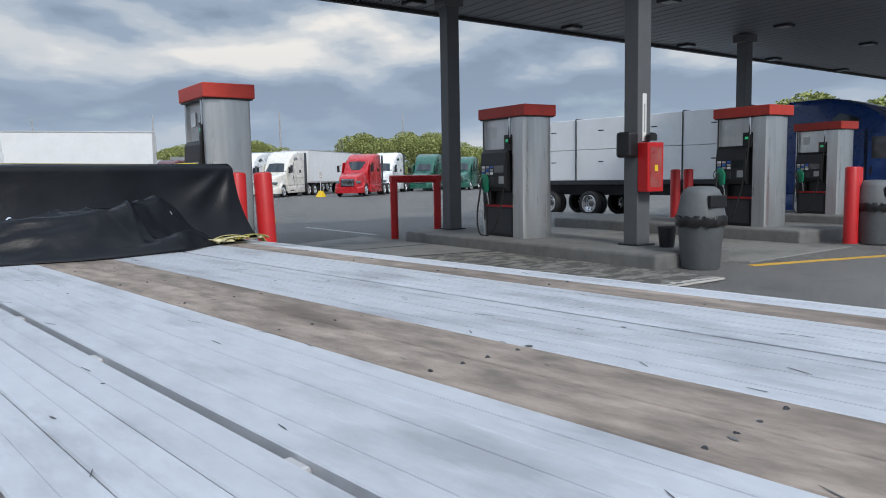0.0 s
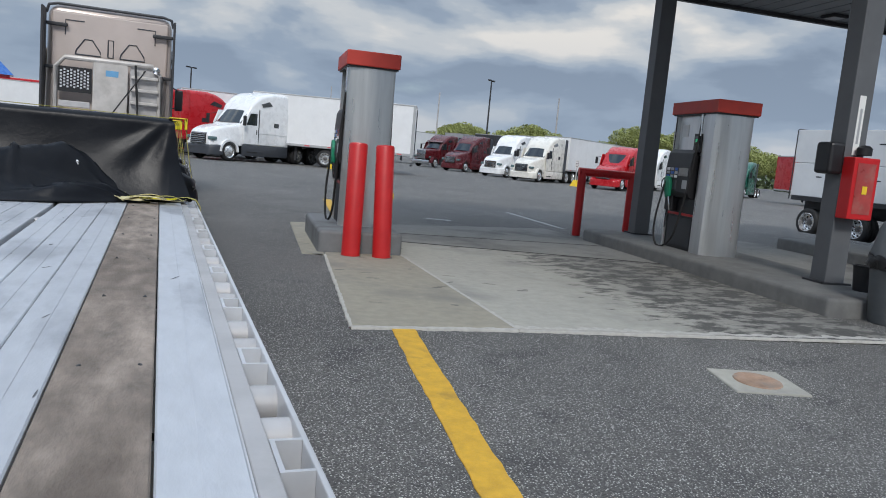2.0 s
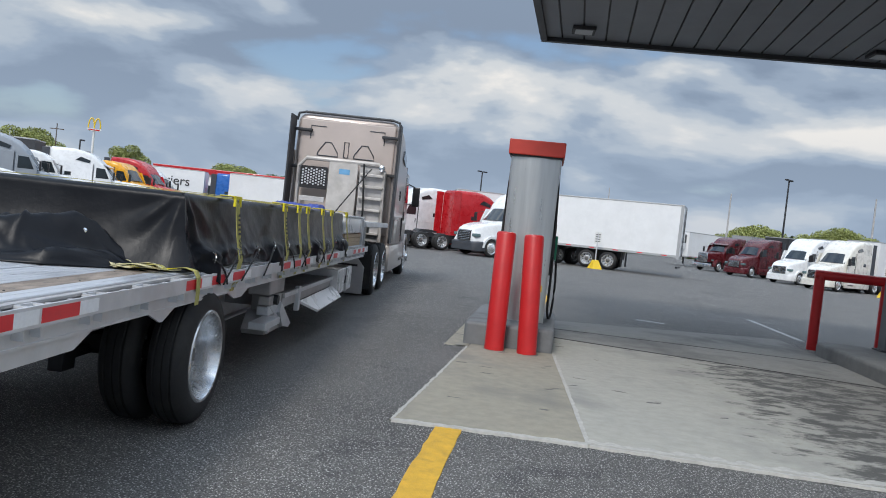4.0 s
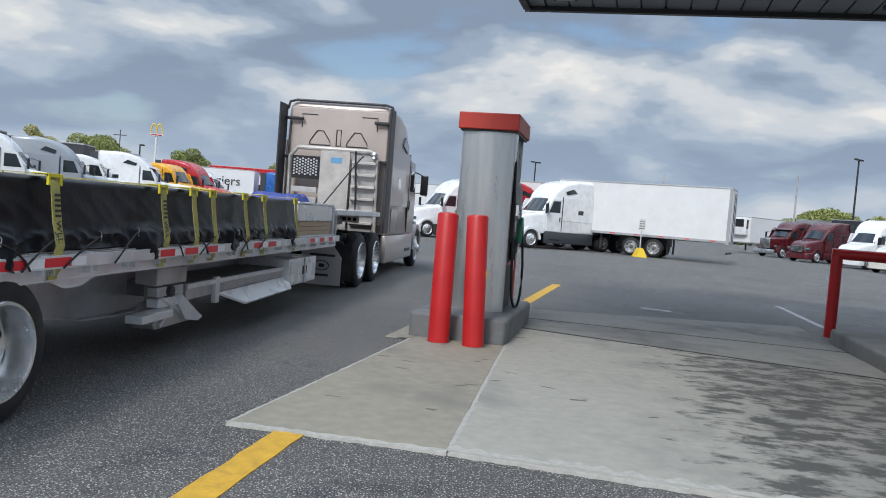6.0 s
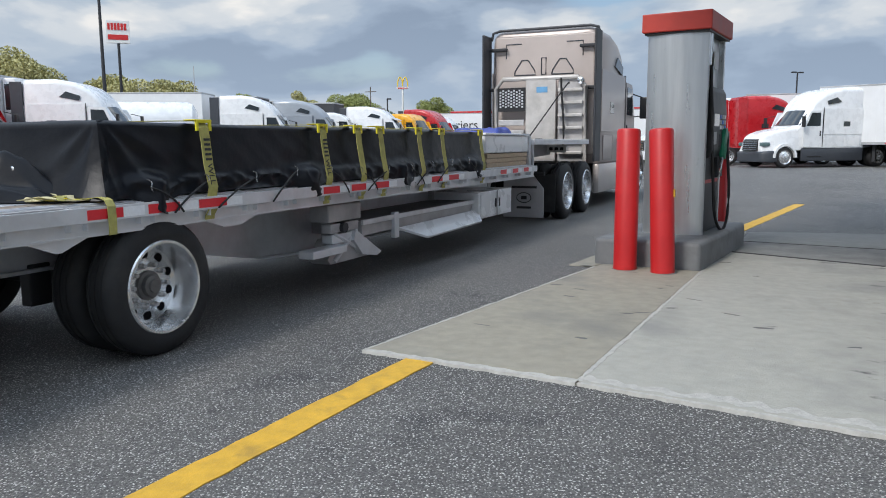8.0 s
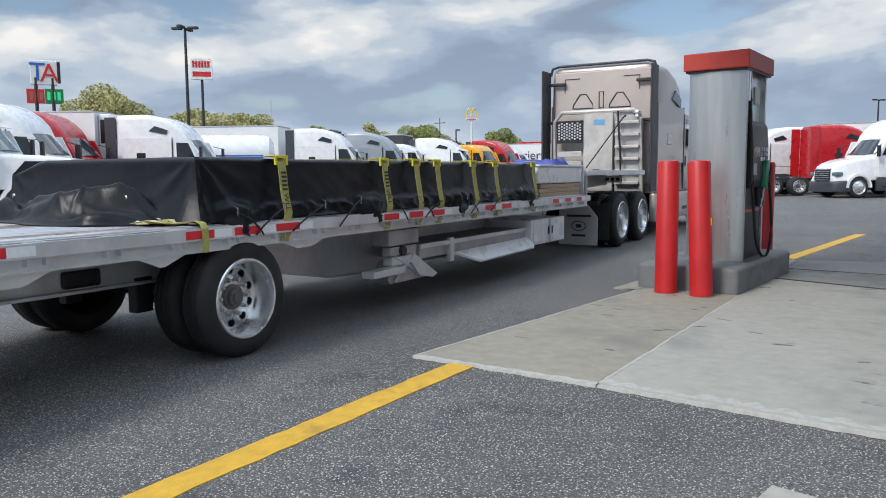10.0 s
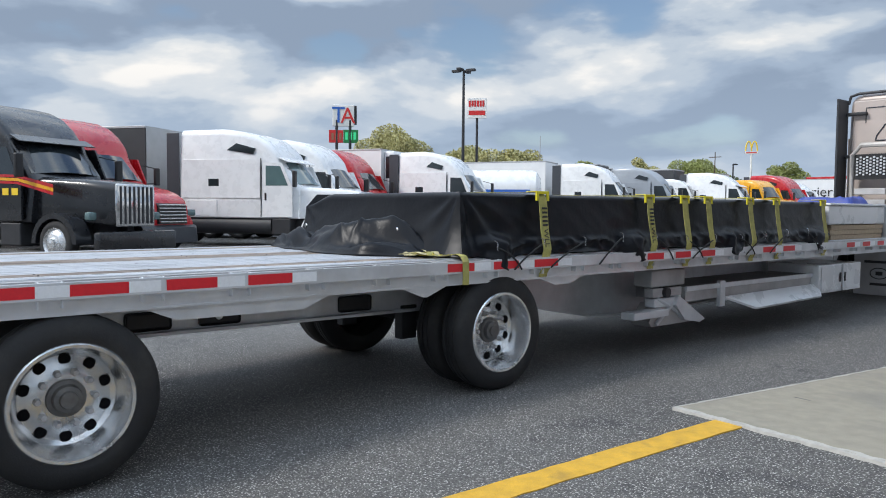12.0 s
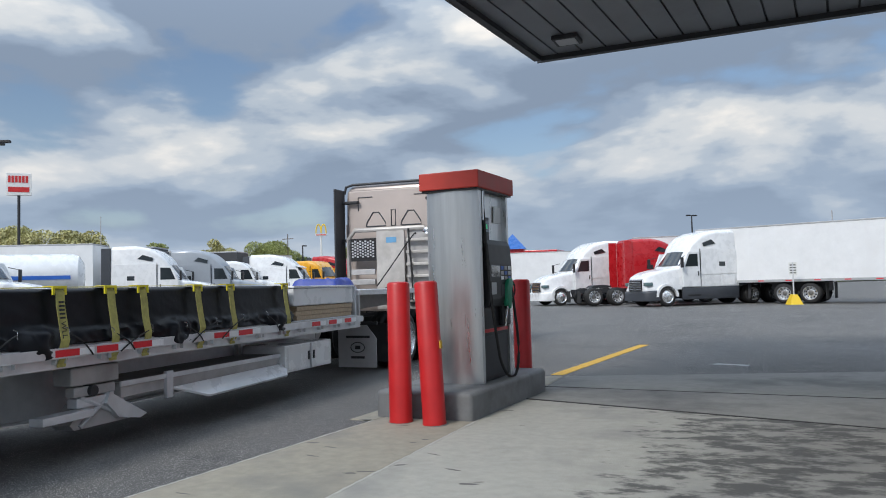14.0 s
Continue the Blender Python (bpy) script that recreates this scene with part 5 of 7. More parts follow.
def loose_strap():
    t = thing("loose_strap", "tangled loose yellow strap bundled at the deck corner", "strap", pose(0, 0, LANE))
    rng = random.Random(11)
    for k in range(11):
        x, y = -0.50 + 0.036 * k + rng.uniform(-0.03, 0.03), -0.58 + rng.uniform(-0.09, 0.09)
        h = rng.uniform(0.018, 0.06)
        pts = bez((x - 0.10, y - 0.06, DZ + 0.010 + 0.002 * k), (x + rng.uniform(-0.1, 0.1), y + 0.12, DZ + h), (x + 0.08, y - 0.12, DZ + h), (x + 0.12, y + rng.uniform(-0.1, 0.1), DZ + 0.010 + 0.002 * k), 10)
        tw = rng.uniform(-0.012, 0.016)
        bm = bmesh.new()
        ra = []
        for p in pts:
            ra.append([bm.verts.new(p + Vector((0, -0.024, 0))), bm.verts.new(p + Vector((0.004, 0.024, tw))), bm.verts.new(p + Vector((0.004, 0.024, tw + 0.004))), bm.verts.new(p + Vector((0, -0.024, 0.004)))])
        for a, c in zip(ra, ra[1:]):
            for q in range(4):
                bm.faces.new((a[q], a[(q + 1) % 4], c[(q + 1) % 4], c[q]))
        bmesh.ops.recalc_face_normals(bm, faces=bm.faces[:])
        part("coil", bm, [STRAP, STRAP_PALE, STRAP_PALE, STRAP_HI, STRAP_PALE][k % 5], t)
    bm = bmesh.new()
    pts = [(-0.10, 1.075), (-0.02, 1.085), (0.035, 1.07), (0.060, 1.03), (0.062, 0.93), (0.060, 0.86)]
    for (xa, za), (xb, zb) in zip(pts, pts[1:]):
        prism([(xa, za), (xb, zb), (xb + 0.004, zb + 0.003), (xa + 0.004, za + 0.003)], -0.47, -0.41, bm, axis="y")
    part("hanging_end", bm, STRAP, t)


STRAP_PALE = mat("faded_webbing", (0.58, 0.52, 0.30), 0.8, 0, 0.2, 30, 0.2, 300)
loose_strap()


def cords():
    rng = random.Random(21)
    for k in range(11):
        y = -0.1 + k * 0.52
        t = thing("bungee_cord", "thin black tie cord from tarp hem to the rail", "cord", pose(0, 0, LANE), "tie cords")
        z0 = 1.14 + rng.uniform(-0.02, 0.03)
        d = rng.choice((-0.45, -0.35, 0.25))
        part("cord", tube(bez((0.03, y, z0), (0.06, y + d * 0.3, z0 - 0.03), (0.07, y + d * 0.7, 1.05), (0.060, y + d, 0.95), 8), 0.007, 6), RUBBER, t)
        part("hook", tube(bez((0.03, y - 0.03, z0 + 0.05), (0.05, y + 0.03, z0 + 0.04), (0.05, y - 0.03, z0), (0.03, y + 0.02, z0 - 0.03), 8), 0.004, 6), CHROME, t)


cords()


def front_cargo():
    t = thing("lumber_stack", "stack of pale sawn lumber on the trailer deck", "lumber", pose(0, 0, LANE))
    rng = random.Random(5)
    for k in range(3):
        for j in range(2):
            bm = box(-2.38 + j * 1.16, -1.24 + j * 1.16, 5.98 + rng.uniform(0, 0.04), 7.72 - rng.uniform(0, 0.04), DZ + 0.002 + k * 0.065, DZ + 0.062 + k * 0.065, 0.005)
            part("board", bm, LUMBER, t)
    w = thing("white_crate", "white wrapped flat crate lying on the lumber", "crate", pose(0, 0, LANE))
    part("wrap", box(-2.40, -0.07, 5.92, 7.74, 1.250, 1.50, 0.02), P_WHITE, w)
    part("lid", box(-2.42, -0.05, 5.90, 7.76, 1.502, 1.53, 0.006), REFL_WHITE, w)
    bt = thing("blue_tarp", "folded blue tarpaulin heap on the raised deck", "tarpaulin", pose(0, 0, LANE))
    bm = bmesh.new()
    bmesh.ops.create_grid(bm, x_segments=36, y_segments=24, size=0.5)
    for v in bm.verts:
        e = smooth01((0.5 - abs(v.co.x)) / 0.12) * smooth01((0.5 - abs(v.co.y)) / 0.12)
        z = e * (0.20 + 0.05 * noise.noise((v.co.x * 6, v.co.y * 6, 1)) + 0.02 * noise.noise((v.co.x * 16, v.co.y * 14, 3)))
        v.co = Vector((-1.55 + v.co.x * 1.05, 9.5 + v.co.y * 0.9, 1.452 + z))
    part("folds", bm, BLUE_TARP, bt, "", True)


front_cargo()

# ---- tractors and box trailers ----
CACHE = {}


def cached(key, name, build, material, parent, smooth=False, label=""):
    """A part whose mesh is built once and shared by alike trucks."""
    k = (key, name, material.name)
    if k not in CACHE:
        ob = part(name, build(), material, parent, label, smooth)
        CACHE[k] = ob.data
        return ob
    ob = share(name, CACHE[k], parent)
    return tagged(ob, label)


def cab_sections(roof, sl, low=False):
    """Body of cab and sleeper from its back wall (y = 0) to the foot of the windscreen."""
    e = sl
    if low:
        return [(0, 1.20, 1.14, 0.95, roof - 0.08), (0.06, 1.23, 1.17, 0.95, roof), (e - 0.1, 1.23, 1.17, 0.95, roof), (e + 0.35, 1.22, 1.12, 0.95, roof - 0.10), (e + 0.75, 1.20, 1.06, 0.95, 2.92), (e + 0.80, 1.20, 1.06, 0.95, 2.84), (e + 1.28, 1.14, 1.04, 0.95, 2.05), (e + 1.34, 1.12, 1.02, 0.95, 1.98)]
    return [(0, 1.20, 1.14, 0.95, roof - 0.10), (0.06, 1.23, 1.17, 0.95, roof - 0.02), (e * 0.55, 1.23, 1.17, 0.95, roof), (e * 0.80, 1.23, 1.17, 0.95, roof - 0.10), (e, 1.23, 1.15, 0.95, roof - 0.27), (e + 0.35, 1.22, 1.12, 0.95, roof - 0.52), (e + 0.62, 1.20, 1.08, 0.95, roof - 0.80), (e + 0.74, 1.20, 1.06, 0.95, 2.93), (e + 0.78, 1.20, 1.06, 0.95, 2.84), (e + 1.38, 1.14, 1.04, 0.95, 2.05), (e + 1.44, 1.12, 1.02, 0.95, 1.98)]


def tractor(m, body, label, roof=3.92, sl=2.25, style="aero", skirt=None, glass=GLASS, back=None, group="", extender=SKIRT, bare=False, fifth=True, rear_axles=2):
    t = thing("semi_truck", label, "truck", m, group)
    key = (roof, sl, style)
    skirt = skirt or body
    c = sl + 1.4                               # foot of the windscreen
    cached(key, "cab", lambda: loft(cab_sections(roof, sl, roof < 3.5), 0.22, 4), body, t, True)
    if style == "aero":
        cached(key, "hood", lambda: loft([(c - 0.15, 1.14, 1.02, 0.85, 2.0), (c + 0.5, 1.14, 0.98, 0.82, 1.93), (c + 1.1, 1.12, 0.92, 0.80, 1.82), (c + 1.5, 1.06, 0.84, 0.78, 1.70), (c + 1.78, 0.98, 0.76, 0.78, 1.56), (c + 1.90, 0.92, 0.70, 0.78, 1.42), (c + 1.93, 0.90, 0.68, 0.80, 1.32)], 0.16, 4), body, t, True)
        nose = c + 1.93
    else:
        cached(key, "hood", lambda: loft([(c - 0.12, 0.98, 0.92, 0.95, 2.02), (c + 1.2, 0.78, 0.72, 0.95, 1.95), (c + 1.95, 0.64, 0.58, 0.92, 1.86), (c + 2.02, 0.60, 0.54, 0.92, 1.82)], 0.16, 4), body, t, True)
        nose = c + 2.02
    # screen, side glass, doors
    def screen():
        y0, z0, y1, z1 = (sl + 0.79, 2.80, sl + 1.36, 2.09) if roof > 3.5 else (sl + 0.80, 2.80, sl + 1.27, 2.09)
        own = bmesh.new()
        rows = []
        for f in (0.0, 0.5, 1.0):
            row = []
            for i in range(9):
                u = -1 + i / 4
                w = 0.93 + 0.06 * f
                bow = 0.10 * (1 - u * u) - 0.085
                row.append(own.verts.new((u * w, y0 + (y1 - y0) * f + 0.035 + bow, z0 + (z1 - z0) * f + 0.03 + bow * 0.6)))
            rows.append(row)
        for r0, r1 in zip(rows, rows[1:]):
            for i in range(8):
                own.faces.new((r0[i], r1[i], r1[i + 1], r0[i + 1]))
        ex = bmesh.ops.extrude_face_region(own, geom=own.faces[:])
        for v in [g for g in ex["geom"] if isinstance(g, bmesh.types.BMVert)]:
            v.co += Vector((0, 0.012, 0.012))
        bmesh.ops.recalc_face_normals(own, faces=own.faces[:])
        return own
    cached(key, "windscreen", screen, glass, t, True)
    for s in (1, -1):
        def bs(d0, d1, *rest, **kw):
            a, b_ = sorted((s * d0, s * d1))
            return box(a, b_, *rest, **kw)
        def ps(profile, d0, d1):
            a, b_ = sorted((s * d0, s * d1))
            return prism(profile, a, b_)
        k2 = (*key, s)
        d = cached(k2, "door", lambda: ps([(sl + 0.22, 1.0), (sl + 1.28, 1.0), (sl + 1.28, 2.0), (sl + 0.92, 2.78), (sl + 0.22, 2.80)], 1.19, 1.243), body, t)
        cached(k2, "side_window", lambda: ps([(sl + 0.34, 2.04), (sl + 1.14, 2.04), (sl + 0.86, 2.68), (sl + 0.34, 2.70)], 1.20, 1.250), glass, d)
        cached(k2, "door_handle", lambda: bs(1.243, 1.262, sl + 0.30, sl + 0.36, 1.55, 1.80, 0.004), BLACK_PL, d)
        if sl > 1.2:
            cached(k2, "sleeper_window", lambda: bs(1.215, 1.242, sl * 0.38, sl * 0.38 + 0.40, 2.02, 2.27, 0.012), GLASS, t)
            cached(k2, "locker_door", lambda: bs(1.225, 1.238, 0.30, sl * 0.42 + 0.2, 1.02, 1.55, 0.015), body, t)
        if sl > 2.0:
            cached(k2, "sleeper_panel", lambda: bs(1.222, 1.2365, 0.10, sl + 0.12, 1.62, 2.92, 0.005), body, t)
            cached(k2, "cab_seam", lambda: bs(1.20, 1.2375, sl + 0.145, sl + 0.165, 1.0, 2.95), STEEL_DK, t)
        if roof > 3.5:
            cached(k2, "roof_window", lambda: ps([(sl * 0.62, roof - 0.72), (sl * 0.95, roof - 0.86), (sl * 0.98, roof - 0.68), (sl * 0.74, roof - 0.50)], 1.16, 1.212), GLASS, t)
        if not bare:
            cached(k2, "side_extender", lambda: bs(1.20, 1.245, -0.48, 0.0, 1.0, roof - 0.12, 0.015), extender, t)
        cached(k2, "mirror_arm", lambda: tube([(s * 1.18, c - 0.10, 2.02), (s * 1.40, c + 0.06, 2.05), (s * 1.42, c + 0.06, 2.5), (s * 1.16, c - 0.30, 2.60)], 0.018, 6), BLACK_PL, t)
        cached(k2, "mirror", lambda: bs(1.34, 1.54, c + 0.02, c + 0.12, 1.98, 2.52, 0.03), BLACK_PL, t)
        cached(k2, "headlight", lambda: bs(0.66, 1.02, nose - 0.36, nose + 0.015, 1.06, 1.26, 0.05) if style == "aero" else bs(0.86, 1.08, nose - 0.42, nose - 0.25, 1.02, 1.22, 0.05), GLASS_LT, t, True, "clear headlight")
        fy = c + 0.85
        def fender():
            own = bmesh.new()
            n = 14
            out = [(fy + 0.68 * math.cos(math.pi * i / n), 0.50 + 0.68 * math.sin(math.pi * i / n)) for i in range(n + 1)]
            inn = [(fy + 0.56 * math.cos(math.pi * i / n), 0.50 + 0.56 * math.sin(math.pi * i / n)) for i in range(n + 1)]
            a, b_ = sorted((s * 0.80, s * 1.235))
            return prism(out + inn[::-1], a, b_, own)
        cached(k2, "fender", fender, body, t, True)
        wheel(t, s * 1.22, fy, s, False, True, 0.51)
        for a in range(rear_axles):
            wheel(t, s * 1.22, -0.95 - 1.38 * a, s, True, False, 0.51)
        if style == "aero":
            cached(k2, "side_skirt", lambda: bs(1.08, 1.235, 0.0, c - 0.08, 0.32, 0.95, 0.05), skirt, t, True)
            cached(k2, "step", lambda: bs(1.10, 1.245, sl + 0.2, sl + 1.0, 0.50, 0.58, 0.01), BLACK_PL, t)
        else:
            cached(k2, "fuel_tank", lambda: cyl((s * 0.92, 0.35, 0.72), (s * 0.92, sl + 0.5, 0.72), 0.31, seg=28), CHROME if style == "classic" else P_DKGREY, t, True, "round fuel tank")
            cached(k2, "step_box", lambda: bs(0.70, 1.22, sl + 0.55, sl + 1.2, 0.42, 0.95, 0.03), STEEL_DK, t)
        if rear_axles:
            cached(k2, "mud_flap", lambda: bs(0.62, 1.22, -3.18, -3.165, 0.18, 0.85), RUBBER, t)
        cached(k2, "frame_rail", lambda: bs(0.38, 0.46, -3.2 if rear_axles else -0.2, c + 1.4, 0.72, 0.94), STEEL_DK, t)
    # nose
    if style == "aero":
        g = cached(key, "grille", lambda: prism([(nose - 0.10, 1.50), (nose + 0.04, 1.34), (nose + 0.08, 0.84), (nose - 0.10, 0.84)], -0.56, 0.56), BLACK_PL, t)
        for k in range(6):
            f = k / 5
            cached((*key, k), "slat", lambda f=f: box(-0.54, 0.54, nose + 0.03 + 0.045 * f, nose + 0.065 + 0.045 * f, 1.36 - 0.48 * f, 1.395 - 0.48 * f, 0.006), CHROME, g)
        cached(key, "bumper", lambda: loft([(nose - 0.72, 1.20, 1.20, 0.30, 0.84), (nose - 0.30, 1.19, 1.19, 0.28, 0.84), (nose + 0.02, 1.08, 1.04, 0.28, 0.80), (nose + 0.14, 0.92, 0.86, 0.30, 0.74)], 0.10, 3), skirt, t, True)
    else:
        g = cached(key, "grille", lambda: box(-0.58, 0.58, nose - 0.06, nose + 0.05, 0.88, 1.86, 0.05), CHROME, t, True, "upright chrome grille surround")
        for k in range(8):
            cached((*key, k), "slat", lambda k=k: box(-0.49 + k * 0.135, -0.44 + k * 0.135, nose + 0.045, nose + 0.062, 0.95, 1.80, 0.0), STEEL_DK, g)
        cached(key, "bumper", lambda: box(-1.18, 1.18, nose - 0.05, nose + 0.16, 0.34, 0.78, 0.06), CHROME if body is P_MAROON else skirt, t, True)
        cached(key, "sun_visor", lambda: prism([(sl + 0.72, 2.96), (sl + 1.06, 2.82), (sl + 1.07, 2.84), (sl + 0.74, 3.0)], -1.08, 1.08), body, t)
    if fifth and rear_axles:
        cached(key, "fifth_wheel", lambda: prism([(-2.3, 1.0), (-1.1, 1.02), (-1.0, 1.10), (-1.4, 1.18), (-2.1, 1.16)], -0.45, 0.45), STEEL_DK, t)
    cached(key, "axle_housing", lambda: cyl((-1.0, -0.95, 0.51), (1.0, -0.95, 0.51), 0.12) if rear_axles else cyl((-1.0, c + 0.85, 0.51), (1.0, c + 0.85, 0.51), 0.08), STEEL_DK, t, True)
    cached(key, "belly", lambda: box(-0.80, 0.80, 0.1, c + 1.2, 0.45, 0.97, 0.02), STEEL_DK, t)
    if back is not None:
        cached(key, "back_wall", lambda: box(-1.14, 1.14, -0.02, 0.02, 1.1, roof - 0.16, 0.01), back, t)
    return t


def box_trailer(m, label, length=15.5, body=P_TRAILER, reefer=False, axles=2, axle_at=1.6, side=None, front=None, height=4.08, wheels=True, group="", kind="dry"):
    """A box trailer whose front wall stands at y = 0 and which reaches back to y = -length."""
    t = thing("box_trailer", label, "trailer", m, group)
    key = (length, reefer, height)
    side = side or body
    cached(key, "box_body", lambda: box(-1.27, 1.27, -length, 0, 1.18, height, 0.03), side, t)
    cached(key, "roof_rail", lambda: box(-1.285, 1.285, -length, 0.01, height - 0.07, height + 0.012, 0.01), P_SILVER, t)
    cached(key, "bottom_rail", lambda: box(-1.285, 1.285, -length, 0.01, 1.10, 1.24, 0.01), P_SILVER, t)
    for s in (1, -1):
        n = int(length / 1.22)
        for k in range(n + 1):
            y = -0.02 - k * (length - 0.04) / n
            kk = (*key, s, k)
            cached(kk, "side_post", lambda: box(min(s * 1.268, s * 1.277), max(s * 1.268, s * 1.277), y - 0.03, y + 0.03, 1.24, height - 0.07), side, t)
            if k < n:
                cached(kk, "tape", lambda: box(min(s * 1.284, s * 1.288), max(s * 1.284, s * 1.288), y - 0.75, y - 0.45, 1.15, 1.20), REFL_RED, t)
    cached(key, "door_frame", lambda: box(-1.29, 1.29, -length - 0.02, -length + 0.14, 1.02, height + 0.01, 0.01), P_SILVER, t)
    for s in (1, -1):
        cached((*key, s), "rear_door", lambda: box(min(s * 0.01, s * 1.18), max(s * 0.01, s * 1.18), -length - 0.045, -length - 0.01, 1.20, height - 0.12, 0.01), body, t)
        cached((*key, s), "lock_bar", lambda: cyl((s * 0.35, -length - 0.06, 1.2), (s * 0.35, -length - 0.06, height - 0.2), 0.016, seg=8), STEEL_DK, t)
        cached((*key, s), "landing_leg", lambda: box(min(s * 0.75, s * 0.9), max(s * 0.75, s * 0.9), -2.7, -2.55, 0.25, 1.15, 0.01), STEEL_DK, t)
        if wheels:
            for a in range(axles):
                wheel(t, s * 1.27, -length + axle_at + 1.25 * a, s, True, False, 0.51)
        cached((*key, s), "mud_flap", lambda: box(min(s * 0.65, s * 1.25), max(s * 0.65, s * 1.25), -length + axle_at - 0.75, -length + axle_at - 0.73, 0.2, 1.05), RUBBER, t)
    cached((*key, axle_at), "slider_frame", lambda: box(-0.6, 0.6, -length + axle_at - 0.7, -length + axle_at + 2.0, 0.62, 1.1, 0.02), STEEL_DK, t)
    cached(key, "rear_guard", lambda: box(-1.2, 1.2, -length + 0.02, -length + 0.12, 0.50, 0.60, 0.01), STEEL_DK, t)
    if front is not None:
        cached(key, "front_wall", lambda: box(-1.24, 1.24, 0.0, 0.03, 1.25, height - 0.05, 0.01), front, t)
    if reefer:
        r = cached(key, "cooling_unit", lambda: box(-1.0, 1.0, 0.03, 0.55, 2.0, height - 0.1, 0.08), P_WHITE, t, True, "white refrigeration unit")
        cached(key, "unit_grille", lambda: box(-0.7, 0.7, 0.55, 0.565, 2.9, height - 0.3, 0.01), BLACK_PL, r)
        for s in (1, -1):
            cached((*key, s), "unit_side", lambda: box(min(s * 1.0, s * 1.008), max(s * 1.0, s * 1.008), 0.12, 0.48, 2.7, height - 0.35, 0.0), GLASS, r)
    return t


def at(x, y, heading, dz=0.0, s=1.0):
    """Pose of a truck whose cab back stands at x, y and whose nose points along heading (degrees from +x)."""
    return pose(x, y, gz(x, y) + dz, 0, 0, heading - 90) @ Matrix.Scale(s, 4)


def ahead(x, y, heading, d):
    return x + d * math.cos(radians(heading)), y + d * math.sin(radians(heading))


P_TAUPE_LOW = paint("taupe_skirt", (0.47, 0.43, 0.41), 0.35, 0.3)

# the tractor of the step-deck trailer
def main_tractor():
    t = tractor(pose(-1.22, 12.20, LANE), P_TAUPE, "taupe high-roof sleeper truck coupled to the step-deck trailer", roof=3.80, sl=2.35, skirt=P_TAUPE_LOW, fifth=False, extender=P_DKGREY)
    # lighter than the cab sides: sunlight on the back is in the paint
    bw = part("back_panel", box(-1.10, 1.10, -0.04, 0.0, 1.15, 3.66, 0.03), P_TAUPE_LIT, t, "moulded taupe cab back panel, sunlit tone in its colour")
    for cx_ in (-0.42, 0.42):
        ring = [(cx_ - 0.24, 2.84), (cx_ + 0.24, 2.84), (cx_ + 0.22, 2.93), (cx_ + 0.07, 3.15), (cx_ - 0.07, 3.15), (cx_ - 0.22, 2.93), (cx_ - 0.24, 2.84)]
        part("moulded_triangle", tube([(x, -0.045, z) for x, z in ring], 0.014, 6), SKIRT, bw)
    part("moulded_slot", tube([(-0.05, -0.045, 2.84), (-0.05, -0.045, 3.19), (0.05, -0.045, 3.19), (0.05, -0.045, 2.84), (-0.05, -0.045, 2.84)], 0.014, 6), SKIRT, bw)
    part("moulded_line", tube([(-0.85, -0.045, 3.2), (-0.85, -0.045, 3.5), (-0.5, -0.045, 3.5)], 0.012, 6), SKIRT, bw)
    part("moulded_line", tube([(0.85, -0.045, 3.2), (0.85, -0.045, 3.5), (0.5, -0.045, 3.5)], 0.012, 6), SKIRT, bw)
    part("roof_edge", tube([(-1.2, -0.02, 3.60), (-1.16, -0.02, 3.76), (-1.0, -0.02, 3.80), (1.0, -0.02, 3.80), (1.16, -0.02, 3.76), (1.2, -0.02, 3.60)], 0.03, 8), P_DKGREY, t, "dark roof seal")
    for s in (1, -1):
        for z in (3.35, 2.5):
            part("fairing_bracket", box(min(s * 0.80, s * 1.2), max(s * 0.80, s * 1.2), -0.16, -0.07, z, z + 0.07, 0.02), STEEL_DK, t)
    # headache rack
    RACK = mat("dull_rack_aluminium", (0.50, 0.475, 0.45), 0.5, 0.25, 0.15, 4, 0.06, 30, dirt=(0.36, 0.335, 0.31), dirt_scale=1.6)
    NOTICE = mat("faded_blue_notice", (0.13, 0.33, 0.55), 0.6, 0, 0.1, 8)
    rack = thing("headache_rack", "bolted aluminium headache rack with mesh and steps behind the cab", "cab rack", pose(-1.22, 11.90, LANE))
    part("rack_frame", tube([(-0.98, 0, 0.95), (-0.98, 0, 2.55), (-0.82, 0, 2.74), (0.82, 0, 2.74), (0.98, 0, 2.55), (0.98, 0, 0.95)], 0.05, 8), RACK, rack, "rounded rack frame", True)
    part("centre_panel", box(-0.30, 0.36, -0.03, 0.03, 1.0, 2.72, 0.01), RACK, rack, "plain centre panel")
    part("notice", box(-0.06, 0.18, -0.036, -0.031, 2.44, 2.56), NOTICE, rack, "faded blue notice")
    for k in range(4):
        part("lower_slat", box(-0.92, -0.34, -0.03, 0.03, 1.1 + k * 0.22, 1.22 + k * 0.22, 0.008), ALU_GREY, rack)
    for i in range(9):
        for j in range(6):
            part("mesh_bar", box(-0.90 + i * 0.062, -0.865 + i * 0.062, -0.012, 0.012, 2.14 + j * 0.062 + (i % 2) * 0.03, 2.175 + j * 0.062 + (i % 2) * 0.03), ALU, rack)
    part("mesh_back", box(-0.94, -0.32, 0.012, 0.02, 2.06, 2.56), BLACK_PL, rack)
    for k in range(6):
        z = 1.15 + k * 0.26
        part("step_bar", box(0.42, 0.95, -0.10, 0.03, z, z + 0.06, 0.01), RACK, rack)
    part("step_back", box(0.40, 0.96, 0.03, 0.045, 1.0, 2.70), ALU_GREY, rack)
